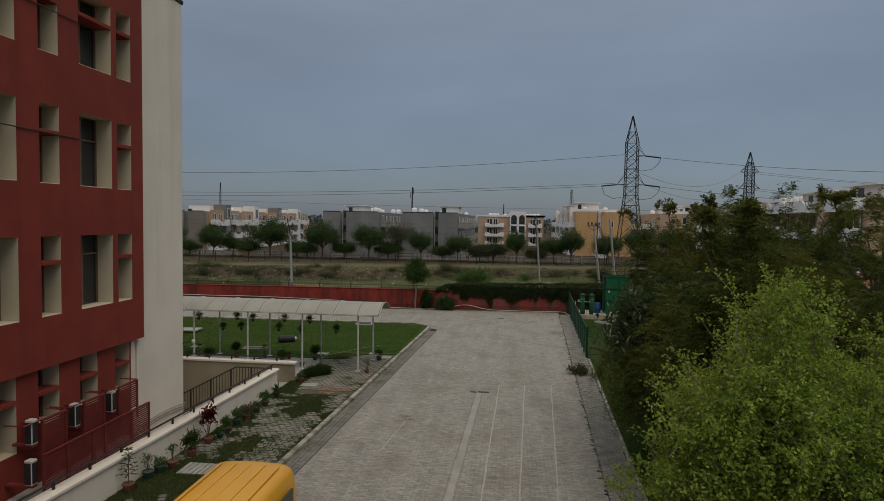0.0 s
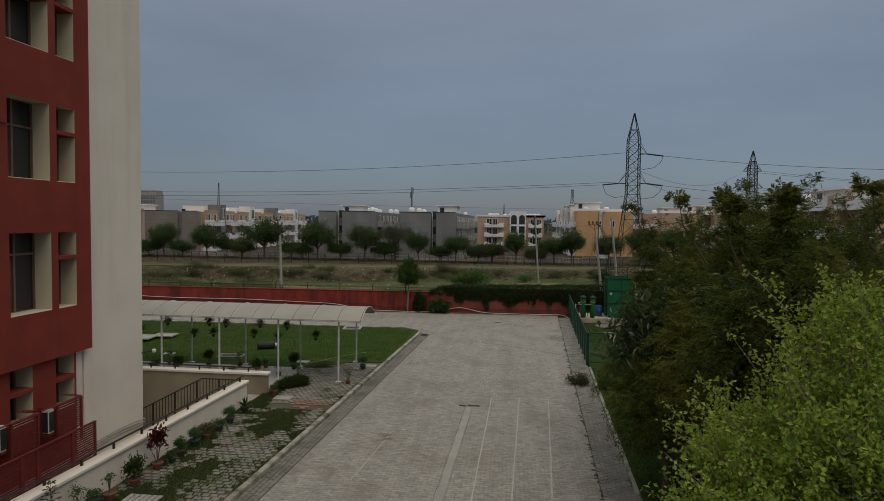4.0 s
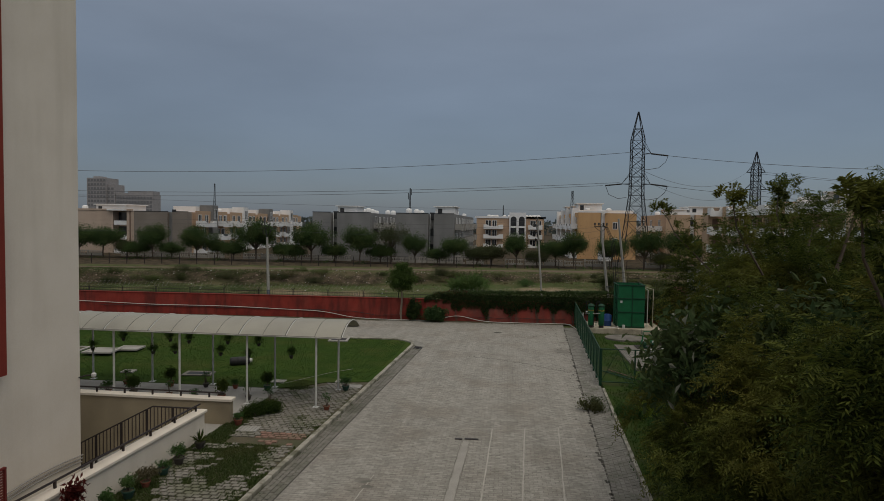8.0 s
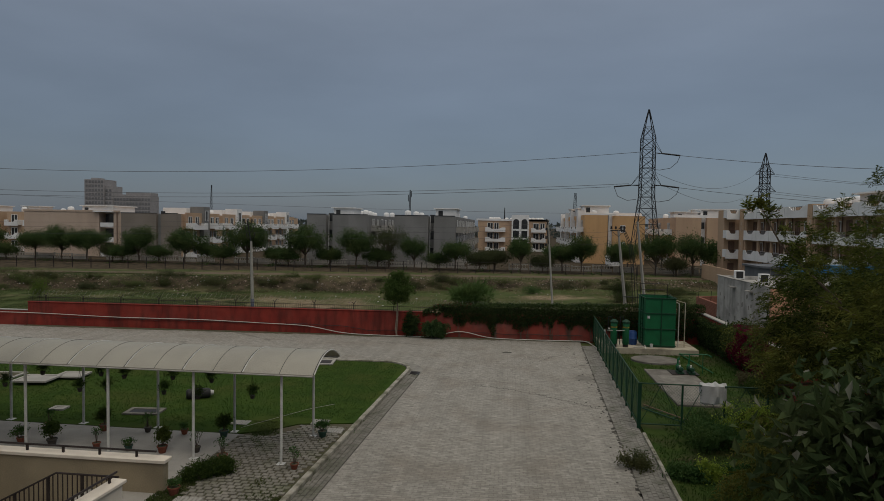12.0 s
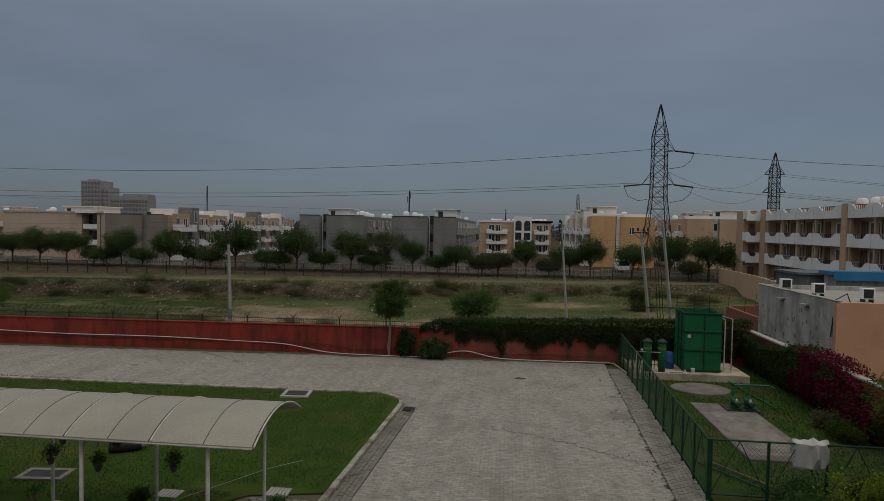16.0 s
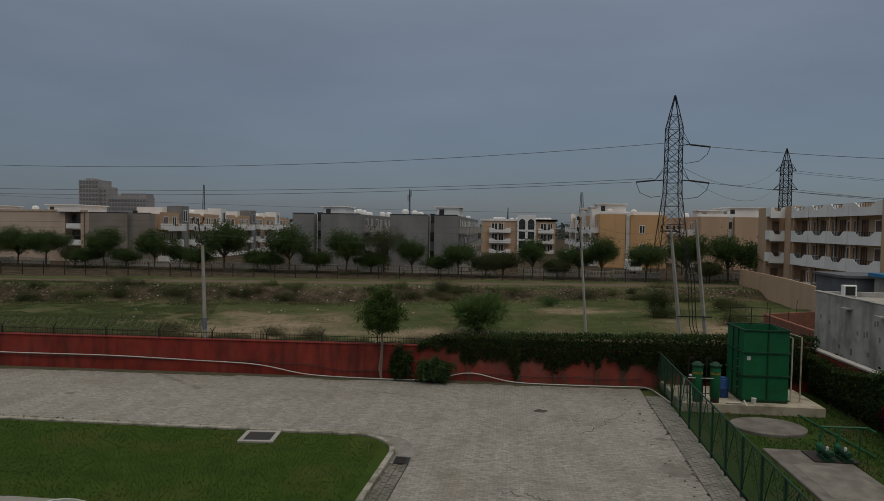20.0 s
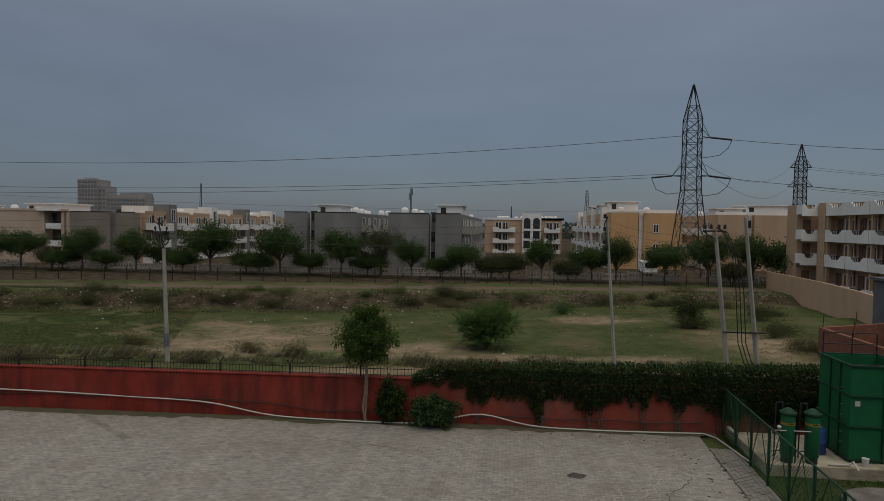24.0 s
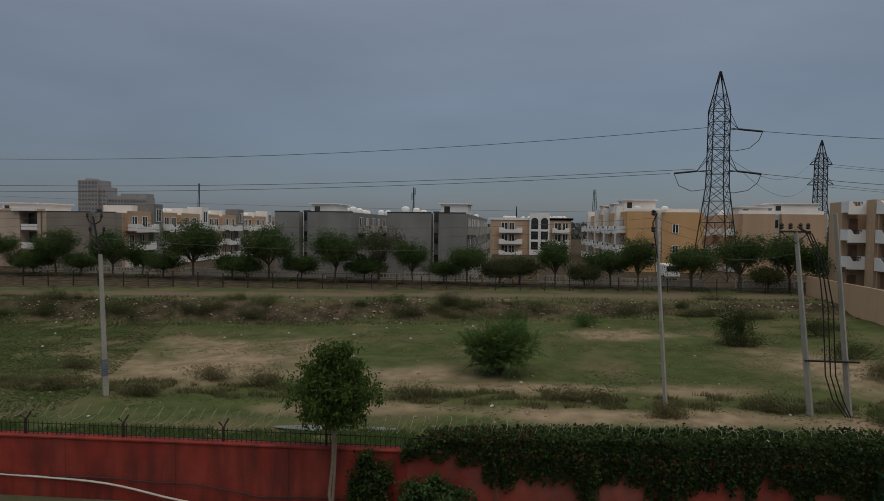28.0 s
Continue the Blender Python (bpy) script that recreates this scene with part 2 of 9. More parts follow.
M_SLATE = material("slate_grey_sheet", (0.1, 0.108, 0.122), (0.13, 0.138, 0.152), 1.2, 0.8, 0.1, 20)
M_SHED = material("stained_grey_plaster", (0.45, 0.435, 0.405), (0.36, 0.348, 0.325), 1.0, 0.95, 0.25, 25, stain=(0.17, 0.165, 0.155), stain_scale=1.3, stain_amount=0.6)
M_PEACH = material("peach_wall_paint", (0.56, 0.3, 0.19), (0.52, 0.275, 0.175), 0.8, 0.9, 0.15, 30, stain=(0.4, 0.22, 0.15))
M_BARK = material("bark", (0.13, 0.1, 0.075), (0.09, 0.07, 0.052), 6, 0.95, 0.5, 40)
M_BARKPALE = material("pale_bark", (0.23, 0.18, 0.14), (0.17, 0.135, 0.1), 6, 0.95, 0.5, 40)
M_TERRA = material("terracotta", (0.23, 0.075, 0.045), (0.18, 0.06, 0.038), 5, 0.85, 0.2, 50, stain=(0.1, 0.05, 0.04), stain_scale=3)
M_POTGREEN = material("green_pot", (0.03, 0.075, 0.055), (0.025, 0.06, 0.045), 5, 0.6, 0.1, 50)
M_POTDARK = material("dark_pot", (0.05, 0.045, 0.04), (0.07, 0.06, 0.05), 5, 0.7, 0.1, 50)
M_PIPE = material("white_pvc", (0.55, 0.53, 0.48), (0.48, 0.46, 0.42), 3, 0.5, 0.03, 40, stain=(0.3, 0.28, 0.24), stain_scale=2)
M_WATER = material("puddle_water", (0.12, 0.115, 0.1), (0.16, 0.15, 0.13), 2, 0.3, 0, spec=0.5)
M_LITTER = material("pale_litter", (0.5, 0.5, 0.48), (0.4, 0.4, 0.39), 3, 0.7, 0.1, 40)
M_STONE = material("rubble_stone", (0.24, 0.19, 0.15), (0.17, 0.13, 0.1), 4, 0.95, 0.4, 30)
# High-rise glazing and render, both greyed to carry the distance haze.
M_HAZEWIN = material("haze_greyed_glazing", (0.17, 0.172, 0.18), (0.2, 0.2, 0.205), 0.1, 0.6, 0.0, 5)
M_HAZE = material("haze_greyed_beige_render", (0.3, 0.287, 0.285), (0.33, 0.317, 0.315), 0.1, 0.95, 0.0, 5)
M_FADED = material("faded_blue_paint", (0.1, 0.13, 0.19), (0.2, 0.2, 0.22), 5, 0.9, 0.1, 40)
M_BAND = material("dull_yellow_band", (0.22, 0.17, 0.025), (0.28, 0.22, 0.03), 4, 0.6, 0.05, 40)
M_WELL = material("dirty_tan_plaster", (0.33, 0.275, 0.185), (0.28, 0.235, 0.16), 1.2, 0.9, 0.15, 30, stain=(0.19, 0.16, 0.11), stain_scale=0.8, stain_amount=0.5)
M_CLOTH = material("white_cloth", (0.8, 0.8, 0.8), (0.72, 0.72, 0.72), 3, 0.8, 0.2, 20)

L_BRIGHT = leafy("bright_green_leaves", (0.1, 0.175, 0.024), (0.33, 0.42, 0.068), (0.35, 0.4, 0.076))
# Inner crown shade put into the leaf colour, so gaps look dark.
L_INNER = leafy("shade_dark_inner_leaves", (0.028, 0.06, 0.014), (0.07, 0.115, 0.024), (0.075, 0.11, 0.024))
L_DARK = leafy("dark_green_leaves", (0.026, 0.052, 0.012), (0.064, 0.098, 0.02), (0.09, 0.105, 0.02))
L_DARKBUSH = leafy("dark_thorn_leaves", (0.016, 0.03, 0.01), (0.045, 0.066, 0.02), (0.06, 0.07, 0.02))
L_NEEM = leafy("neem_leaves", (0.014, 0.03, 0.007), (0.112, 0.138, 0.027), (0.195, 0.175, 0.036), 0.6)
L_BIG = leafy("large_glossy_leaves", (0.032, 0.06, 0.022), (0.075, 0.11, 0.042), (0.09, 0.105, 0.045))
L_BIGPALE = leafy("large_leaf_undersides", (0.12, 0.135, 0.1), (0.24, 0.25, 0.2), (0.22, 0.21, 0.17))
L_YOUNG = leafy("young_tree_leaves", (0.03, 0.062, 0.014), (0.1, 0.155, 0.04), (0.085, 0.12, 0.03), 1.5)
L_WALLSHRUB = leafy("glossy_shrub_leaves", (0.022, 0.05, 0.018), (0.09, 0.15, 0.055), (0.08, 0.12, 0.045), 2.0)
L_ACACIA = leafy("feathery_acacia_leaves", (0.05, 0.1, 0.03), (0.12, 0.195, 0.058), (0.12, 0.17, 0.05), 0.7)
L_FAR = leafy("avenue_tree_leaves", (0.02, 0.046, 0.016), (0.095, 0.15, 0.048), (0.125, 0.15, 0.05), 0.5)
L_BUSH = leafy("fresh_bush_leaves", (0.06, 0.1, 0.02), (0.13, 0.19, 0.035), (0.14, 0.19, 0.04), 0.8)
# Distance haze is mixed into this grey-blue leaf colour.
L_HAZE = leafy("haze_tinted_far_leaves", (0.075, 0.09, 0.085), (0.1, 0.118, 0.108), (0.1, 0.115, 0.1), 0.1)
L_OLIVE = leafy("olive_leaves", (0.045, 0.06, 0.025), (0.085, 0.1, 0.045), (0.09, 0.09, 0.04), 0.3)
L_SHRUB = leafy("acacia_leaves", (0.035, 0.085, 0.025), (0.08, 0.155, 0.045), (0.1, 0.15, 0.045))
L_HEDGE = leafy("creeper_leaves", (0.009, 0.024, 0.01), (0.072, 0.112, 0.035), (0.062, 0.084, 0.025), 1.6)
L_MAGENTA = leafy("magenta_bracts", (0.085, 0.01, 0.024), (0.17, 0.015, 0.042), (0.05, 0.03, 0.018), 1.0)
L_CROTON = leafy("maroon_leaves", (0.07, 0.012, 0.012), (0.13, 0.025, 0.02), (0.06, 0.03, 0.015), 3)
L_DRY = leafy("dry_scrub", (0.085, 0.075, 0.04), (0.15, 0.13, 0.075), (0.08, 0.1, 0.035), 0.5)
L_SCRUB = leafy("wayside_weeds", (0.085, 0.09, 0.042), (0.17, 0.16, 0.08), (0.2, 0.165, 0.085), 0.8)
L_THICKET = leafy("bramble_leaves", (0.04, 0.055, 0.022), (0.095, 0.115, 0.042), (0.12, 0.11, 0.05), 0.9)
L_WEED = leafy("field_weeds", (0.075, 0.11, 0.035), (0.125, 0.16, 0.055), (0.15, 0.14, 0.065), 0.3)
L_RANK = leafy("rank_weeds", (0.032, 0.055, 0.018), (0.07, 0.098, 0.034), (0.085, 0.085, 0.036), 0.4)
L_LUSH = leafy("lush_wet_grass", (0.055, 0.105, 0.026), (0.1, 0.165, 0.046), (0.11, 0.14, 0.05), 0.5)
L_STRIP = leafy("strip_grass_blades", (0.048, 0.078, 0.022), (0.092, 0.12, 0.04), (0.115, 0.115, 0.045), 0.7)
L_TURF = leafy("turf_blades", (0.034, 0.074, 0.016), (0.048, 0.096, 0.022), (0.066, 0.09, 0.026), 0.6)


def streak(m, amount, colour, across=5.0, up=0.35):
    """Vertical weather streaks over a wall's paint."""
    t = m.node_tree
    b = t.nodes["Principled BSDF"]
    pos = node_of(m, "ShaderNodeNewGeometry").outputs["Position"]
    mp, n, r, mix = t.nodes.new("ShaderNodeMapping"), t.nodes.new("ShaderNodeTexNoise"), t.nodes.new("ShaderNodeMapRange"), t.nodes.new("ShaderNodeMixRGB")
    mp.inputs["Scale"].default_value = (across, across, up)
    n.inputs["Scale"].default_value, n.inputs["Detail"].default_value = 1.0, 6
    r.inputs[1].default_value, r.inputs[2].default_value, r.inputs[3].default_value, r.inputs[4].default_value = 0.47, 0.66, 0.0, amount
    t.links.new(pos, mp.inputs["Vector"])
    t.links.new(mp.outputs[0], n.inputs["Vector"])
    t.links.new(n.outputs["Fac"], r.inputs[0])
    t.links.new(r.outputs[0], mix.inputs[0])
    t.links.new(b.inputs["Base Color"].links[0].from_socket, mix.inputs[1])
    mix.inputs[2].default_value = (*colour, 1)
    t.links.new(mix.outputs[0], b.inputs["Base Color"])


streak(M_WALLRED, 0.65, (0.065, 0.018, 0.014), 2.3, 0.5)
streak(M_WALLPINK, 0.55, (0.12, 0.06, 0.05), 2.3, 0.5)
streak(M_SHED, 0.45, (0.13, 0.13, 0.12), 1.8, 0.25)
streak(M_RED, 0.28, (0.12, 0.02, 0.015), 1.6, 0.12)
streak(M_CREAM, 0.3, (0.5, 0.45, 0.37), 1.4, 0.1)
streak(M_GREYB, 0.4, (0.15, 0.148, 0.14), 0.7, 0.06)
streak(M_TAN, 0.3, (0.33, 0.22, 0.16), 0.7, 0.06)
streak(M_ORANGE, 0.3, (0.4, 0.24, 0.12), 0.7, 0.06)
streak(M_PINK, 0.3, (0.36, 0.28, 0.22), 0.7, 0.06)


def road_material():
    """Small interlocking concrete blocks, worn and dusty, with darker damp patches and tyre marks."""
    m = material("block_paving", (0.345, 0.33, 0.297), (0.27, 0.257, 0.23), 7.0, 0.92, 0.0, 30, stain=(0.235, 0.21, 0.178), stain_scale=0.5, stain_amount=0.7)
    t = m.node_tree
    b = t.nodes["Principled BSDF"]
    pos = node_of(m, "ShaderNodeNewGeometry").outputs["Position"]
    br = t.nodes.new("ShaderNodeTexBrick")
    br.inputs["Scale"].default_value = 1.0
    br.inputs["Brick Width"].default_value, br.inputs["Row Height"].default_value = 0.24, 0.12
    br.inputs["Mortar Size"].default_value, br.inputs["Mortar Smooth"].default_value = 0.008, 0.4
    br.inputs["Color1"].default_value, br.inputs["Color2"].default_value, br.inputs["Mortar"].default_value = (0.76, 0.76, 0.76, 1), (1.04, 1.04, 1.04, 1), (0.5, 0.49, 0.47, 1)
    t.links.new(pos, br.inputs["Vector"])
    old = b.inputs["Base Color"].links[0].from_socket
    mul = t.nodes.new("ShaderNodeMixRGB")
    mul.blend_type, mul.inputs[0].default_value = "MULTIPLY", 0.85
    t.links.new(old, mul.inputs[1])
    t.links.new(br.outputs["Color"], mul.inputs[2])
    wv = t.nodes.new("ShaderNodeTexNoise")
    mp = t.nodes.new("ShaderNodeMapping")
    mp.inputs["Scale"].default_value = (1.3, 0.16, 1)
    t.links.new(pos, mp.inputs["Vector"])
    t.links.new(mp.outputs[0], wv.inputs["Vector"])
    wv.inputs["Scale"].default_value, wv.inputs["Detail"].default_value = 1.4, 5
    rr = t.nodes.new("ShaderNodeValToRGB")
    rr.color_ramp.elements[0].position, rr.color_ramp.elements[1].position = 0.35, 0.7
    rr.color_ramp.elements[0].color, rr.color_ramp.elements[1].color = (0.9, 0.9, 0.89, 1), (1.06, 1.055, 1.045, 1)
    t.links.new(wv.outputs["Fac"], rr.inputs[0])
    mul2 = t.nodes.new("ShaderNodeMixRGB")
    mul2.blend_type, mul2.inputs[0].default_value = "MULTIPLY", 1.0
    t.links.new(mul.outputs[0], mul2.inputs[1])
    t.links.new(rr.outputs[0], mul2.inputs[2])
    t.links.new(mul2.outputs[0], b.inputs["Base Color"])
    ms, ns, rs, mul3 = t.nodes.new("ShaderNodeMapping"), t.nodes.new("ShaderNodeTexNoise"), t.nodes.new("ShaderNodeMapRange"), t.nodes.new("ShaderNodeMixRGB")
    ms.inputs["Scale"].default_value = (3.4, 8.0, 1)
    ns.inputs["Scale"].default_value, ns.inputs["Detail"].default_value = 1.0, 4
    rs.inputs[1].default_value, rs.inputs[2].default_value, rs.inputs[3].default_value, rs.inputs[4].default_value = 0.585, 0.655, 0.0, 0.6
    t.links.new(pos, ms.inputs["Vector"])
    t.links.new(ms.outputs[0], ns.inputs["Vector"])
    t.links.new(ns.outputs["Fac"], rs.inputs[0])
    t.links.new(rs.outputs[0], mul3.inputs[0])
    t.links.new(mul2.outputs[0], mul3.inputs[1])
    mul3.inputs[2].default_value = (0.13, 0.125, 0.108, 1)
    t.links.new(mul3.outputs[0], b.inputs["Base Color"])
    bp = t.nodes.new("ShaderNodeBump")
    bp.inputs["Strength"].default_value, bp.inputs["Distance"].default_value = 0.3, 0.01
    t.links.new(br.outputs["Fac"], bp.inputs["Height"])
    bp.invert = True
    t.links.new(bp.outputs[0], b.inputs["Normal"])
    return m


def field_material():
    """Rough grass with worn bare earth: a track beside the wall, a dusty clearing and the road on the bank."""
    m = material("waste_ground", (0.055, 0.074, 0.026), (0.082, 0.098, 0.038), 0.9, 0.97, 0.7, 14, stain=(0.15, 0.12, 0.072), stain_scale=0.2, stain_amount=0.8, spec=0.05)
    t = m.node_tree
    b = t.nodes["Principled BSDF"]
    pos = node_of(m, "ShaderNodeNewGeometry").outputs["Position"]
    sep = t.nodes.new("ShaderNodeSeparateXYZ")
    wob = t.nodes.new("ShaderNodeTexNoise")
    wob.inputs["Scale"].default_value, wob.inputs["Detail"].default_value = 0.22, 6
    t.links.new(pos, wob.inputs["Vector"])
    t.links.new(pos, sep.inputs[0])

    def calc(op, a, b2, c=None):
        n = t.nodes.new("ShaderNodeMath")
        n.operation = op
        for i, v in enumerate((a, b2) if c is None else (a, b2, c)):
            if isinstance(v, (int, float)):
                n.inputs[i].default_value = v
            else:
                t.links.new(v, n.inputs[i])
        return n.outputs[0]

    def patch(cx, cy, rx, ry, wobble, soft, slant=0.0):
        dx, dy = calc("DIVIDE", calc("SUBTRACT", sep.outputs[0], cx), rx), calc("DIVIDE", calc("SUBTRACT", calc("SUBTRACT", sep.outputs[1], calc("MULTIPLY", sep.outputs[0], slant)), cy), ry)
        d = calc("SQRT", calc("ADD", calc("MULTIPLY", dx, dx), calc("MULTIPLY", dy, dy)), 0)
        d = calc("ADD", d, calc("MULTIPLY", calc("SUBTRACT", wob.outputs["Fac"], 0.5), wobble))
        r = t.nodes.new("ShaderNodeMapRange")
        r.inputs[1].default_value, r.inputs[2].default_value, r.inputs[3].default_value, r.inputs[4].default_value = 1.0, 1.0 - soft, 0.0, 1.0
        t.links.new(d, r.inputs[0])
        return r.outputs[0]

    dirt = calc("MAXIMUM", patch(-21.0, 68.2, 10.0, 7.0, 2.6, 0.6), patch(2, 60.1, 24, 1.5, 2.2, 0.7))
    dirt = calc("MAXIMUM", dirt, patch(-1, 64.6, 14, 1.4, 2.4, 0.8, 0.02))
    dirt = calc("MAXIMUM", dirt, patch(-8, 66.8, 5.5, 2.4, 2.2, 0.8))
    dirt = calc("MAXIMUM", dirt, patch(15, 71, 5, 7, 2.6, 0.9))
    dirt = calc("MAXIMUM", dirt, patch(5, 80, 7, 3, 3.4, 1.0))
    dirt = calc("MAXIMUM", dirt, patch(-3.5, 91, 1.2, 5, 1.5, 0.8))
    old = b.inputs["Base Color"].links[0].from_socket
    mix = t.nodes.new("ShaderNodeMixRGB")
    t.links.new(dirt, mix.inputs[0])
    t.links.new(old, mix.inputs[1])
    dn = t.nodes.new("ShaderNodeTexNoise")
    dn.inputs["Scale"].default_value, dn.inputs["Detail"].default_value = 1.2, 6
    t.links.new(pos, dn.inputs["Vector"])
    dr = t.nodes.new("ShaderNodeValToRGB")
    dr.color_ramp.elements[0].position, dr.color_ramp.elements[1].position = 0.35, 0.65
    dr.color_ramp.elements[0].color, dr.color_ramp.elements[1].color = (0.18, 0.14, 0.09, 1), (0.285, 0.225, 0.15, 1)
    t.links.new(dn.outputs["Fac"], dr.inputs[0])
    t.links.new(dr.outputs[0], mix.inputs[2])
    bank = t.nodes.new("ShaderNodeMixRGB")
    t.links.new(patch(-20, 90.2, 140, 3.4, 2.2, 0.8, 0.18), bank.inputs[0])
    t.links.new(mix.outputs[0], bank.inputs[1])
    bn, br = t.nodes.new("ShaderNodeTexNoise"), t.nodes.new("ShaderNodeValToRGB")
    bn.inputs["Scale"].default_value, bn.inputs["Detail"].default_value = 0.9, 8
    t.links.new(pos, bn.inputs["Vector"])
    t.links.new(bn.outputs["Fac"], br.inputs[0])
    br.color_ramp.elements[0].position, br.color_ramp.elements[1].position = 0.36, 0.68
    br.color_ramp.elements[0].color, br.color_ramp.elements[1].color = (0.034, 0.029, 0.019, 1), (0.098, 0.075, 0.052, 1)
    t.links.new(br.outputs[0], bank.inputs[2])
    road = t.nodes.new("ShaderNodeMixRGB")
    t.links.new(patch(-20, 97.0, 160, 2.5, 1.3, 0.6, 0.18), road.inputs[0])
    t.links.new(bank.outputs[0], road.inputs[1])
    road.inputs[2].default_value = (0.14, 0.108, 0.08, 1)
    # Past the fence: brown earth, with the avenue trees' shade painted into it.
    soil = t.nodes.new("ShaderNodeMixRGB")
    t.links.new(patch(0, 2599.9, 6000, 2499, 0.004, 0.001, 0.18), soil.inputs[0])
    t.links.new(road.outputs[0], soil.inputs[1])
    t.links.new(br.outputs[0], soil.inputs[2])
    t.links.new(soil.outputs[0], b.inputs["Base Color"])
    return m


M_ROAD, M_FIELD = road_material(), field_material()


def pane_glass():
    m = bpy.data.materials.new("tinted_window_glass")
    m.use_nodes = True
    b = m.node_tree.nodes["Principled BSDF"]
    b.inputs["Base Color"].default_value, b.inputs["Roughness"].default_value = (0.02, 0.024, 0.027, 1), 0.06
    b.inputs["Specular IOR Level"].default_value = 0.6
    return m


M_GLASS = pane_glass()


# ---------------------------------------------------------------- mesh tools
def quad_box(bm, x0, x1, y0, y1, z0, z1, slope=0.0):
    v = [bm.verts.new(p) for p in ((x0, y0, z0), (x1, y0, z0), (x1, y1, z0), (x0, y1, z0), (x0, y0, z1), (x1, y0, z1), (x1, y1, z1), (x0, y1, z1))]
    for f in ((3, 2, 1, 0), (4, 5, 6, 7), (0, 1, 5, 4), (1, 2, 6, 5), (2, 3, 7, 6), (3, 0, 4, 7)):
        bm.faces.new([v[i] for i in f])
    return v


def bevelled(bm, width=0.01, segments=1):
    bmesh.ops.bevel(bm, geom=bm.edges[:], offset=width, segments=segments, affect="EDGES", clamp_overlap=True)
    return bm


def box(x0, x1, y0, y1, z0, z1, bevel=0.0):
    bm = bmesh.new()
    quad_box(bm, x0, x1, y0, y1, z0, z1)
    return bevelled(bm, bevel) if bevel else bm


class Face:
    """A frame on a facade: u runs along it, n points out of it, z is up."""

    def __init__(self, x, y, ux, uy, nx, ny):
        self.o, self.u, self.n = Vector((x, y, 0)), Vector((ux, uy, 0)).normalized(), Vector((nx, ny, 0)).normalized()

    def at(self, u, n, z):
        return self.o + self.u * u + self.n * n + Vector((0, 0, z))

    def box(self, u0, u1, n0, n1, z0, z1, bm=None):
        bm = bm or bmesh.new()
        v = [bm.verts.new(self.at(*p)) for p in ((u0, n0, z0), (u1, n0, z0), (u1, n1, z0), (u0, n1, z0), (u0, n0, z1), (u1, n0, z1), (u1, n1, z1), (u0, n1, z1))]
        for f in ((3, 2, 1, 0), (4, 5, 6, 7), (0, 1, 5, 4), (1, 2, 6, 5), (2, 3, 7, 6), (3, 0, 4, 7)):
            bm.faces.new([v[i] for i in f])
        return bm

    def slab(self, outline, n0, n1, bm=None):
        """An outline of (u, z) points, extruded from n0 to n1."""
        bm = bm or bmesh.new()
        a, b = [bm.verts.new(self.at(u, n0, z)) for u, z in outline], [bm.verts.new(self.at(u, n1, z)) for u, z in outline]
        bm.faces.new(a[::-1])
        bm.faces.new(b)
        k = len(outline)
        for i in range(k):
            bm.faces.new((a[i], a[(i + 1) % k], b[(i + 1) % k], b[i]))
        return bm


def tube(bm, points, radii, sides=6, cap=True):
    """A tapered tube along points."""
    points = [Vector(p) for p in points]
    if isinstance(radii, (int, float)):
        radii = [radii] * len(points)
    rings, prev = [], None
    for i, p in enumerate(points):
        d = (points[min(i + 1, len(points) - 1)] - points[max(i - 1, 0)]).normalized()
        side = d.cross(Vector((0, 0, 1))) if abs(d.z) < 0.95 else d.cross(Vector((1, 0, 0)))
        if prev is not None:
            side = prev - d * prev.dot(d)
        side.normalize()
        prev = side
        up = d.cross(side)
        rings.append([bm.verts.new(p + (side * math.cos(2 * math.pi * k / sides) + up * math.sin(2 * math.pi * k / sides)) * radii[i]) for k in range(sides)])
    for a, b in zip(rings, rings[1:]):
        for k in range(sides):
            bm.faces.new((a[k], a[(k + 1) % sides], b[(k + 1) % sides], b[k]))
    if cap:
        bm.faces.new(rings[0][::-1])
        bm.faces.new(rings[-1])
    return bm


def lathe(profile, sides=14, centre=(0, 0, 0), bm=None):
    """A turned shape from (radius, height) pairs."""
    bm = bm or bmesh.new()
    c = Vector(centre)
    rings = [[bm.verts.new(c + Vector((r * math.cos(2 * math.pi * k / sides), r * math.sin(2 * math.pi * k / sides), z))) for k in range(sides)] for r, z in profile]
    for a, b in zip(rings, rings[1:]):
        for k in range(sides):
            bm.faces.new((a[k], a[(k + 1) % sides], b[(k + 1) % sides], b[k]))
    bm.faces.new(rings[0][::-1])
    bm.faces.new(rings[-1])
    return bm


def mesh_of(bm, name, mat, smooth=False):
    bmesh.ops.recalc_face_normals(bm, faces=bm.faces[:])
    me = bpy.data.meshes.new(name)
    bm.to_mesh(me)
    bm.free()
    if smooth:
        me.shade_smooth()
        me.set_sharp_from_angle(angle=radians(38))
    for m in (mat if isinstance(mat, (list, tuple)) else [mat]):
        me.materials.append(m)
    return me


def part(name, bm, mat, parent=None, label="", smooth=False):
    ob = new(name, mesh_of(bm, name, mat, smooth))
    if parent is not None:
        ob.parent = parent
        ob.matrix_parent_inverse = parent.matrix_basis.inverted() if parent.parent is None else Matrix()
    return tagged(ob, label) if label else ob


def thing(name, x, y, z, label, category, group="", kind=""):
    """An Empty at the base of a thing; its parts are built in world places."""
    ob = new(name)
    ob.empty_display_size = 0.2
    ob.matrix_basis = Matrix.Translation((x, y, z))
    return tagged(ob, label, category, group, kind)


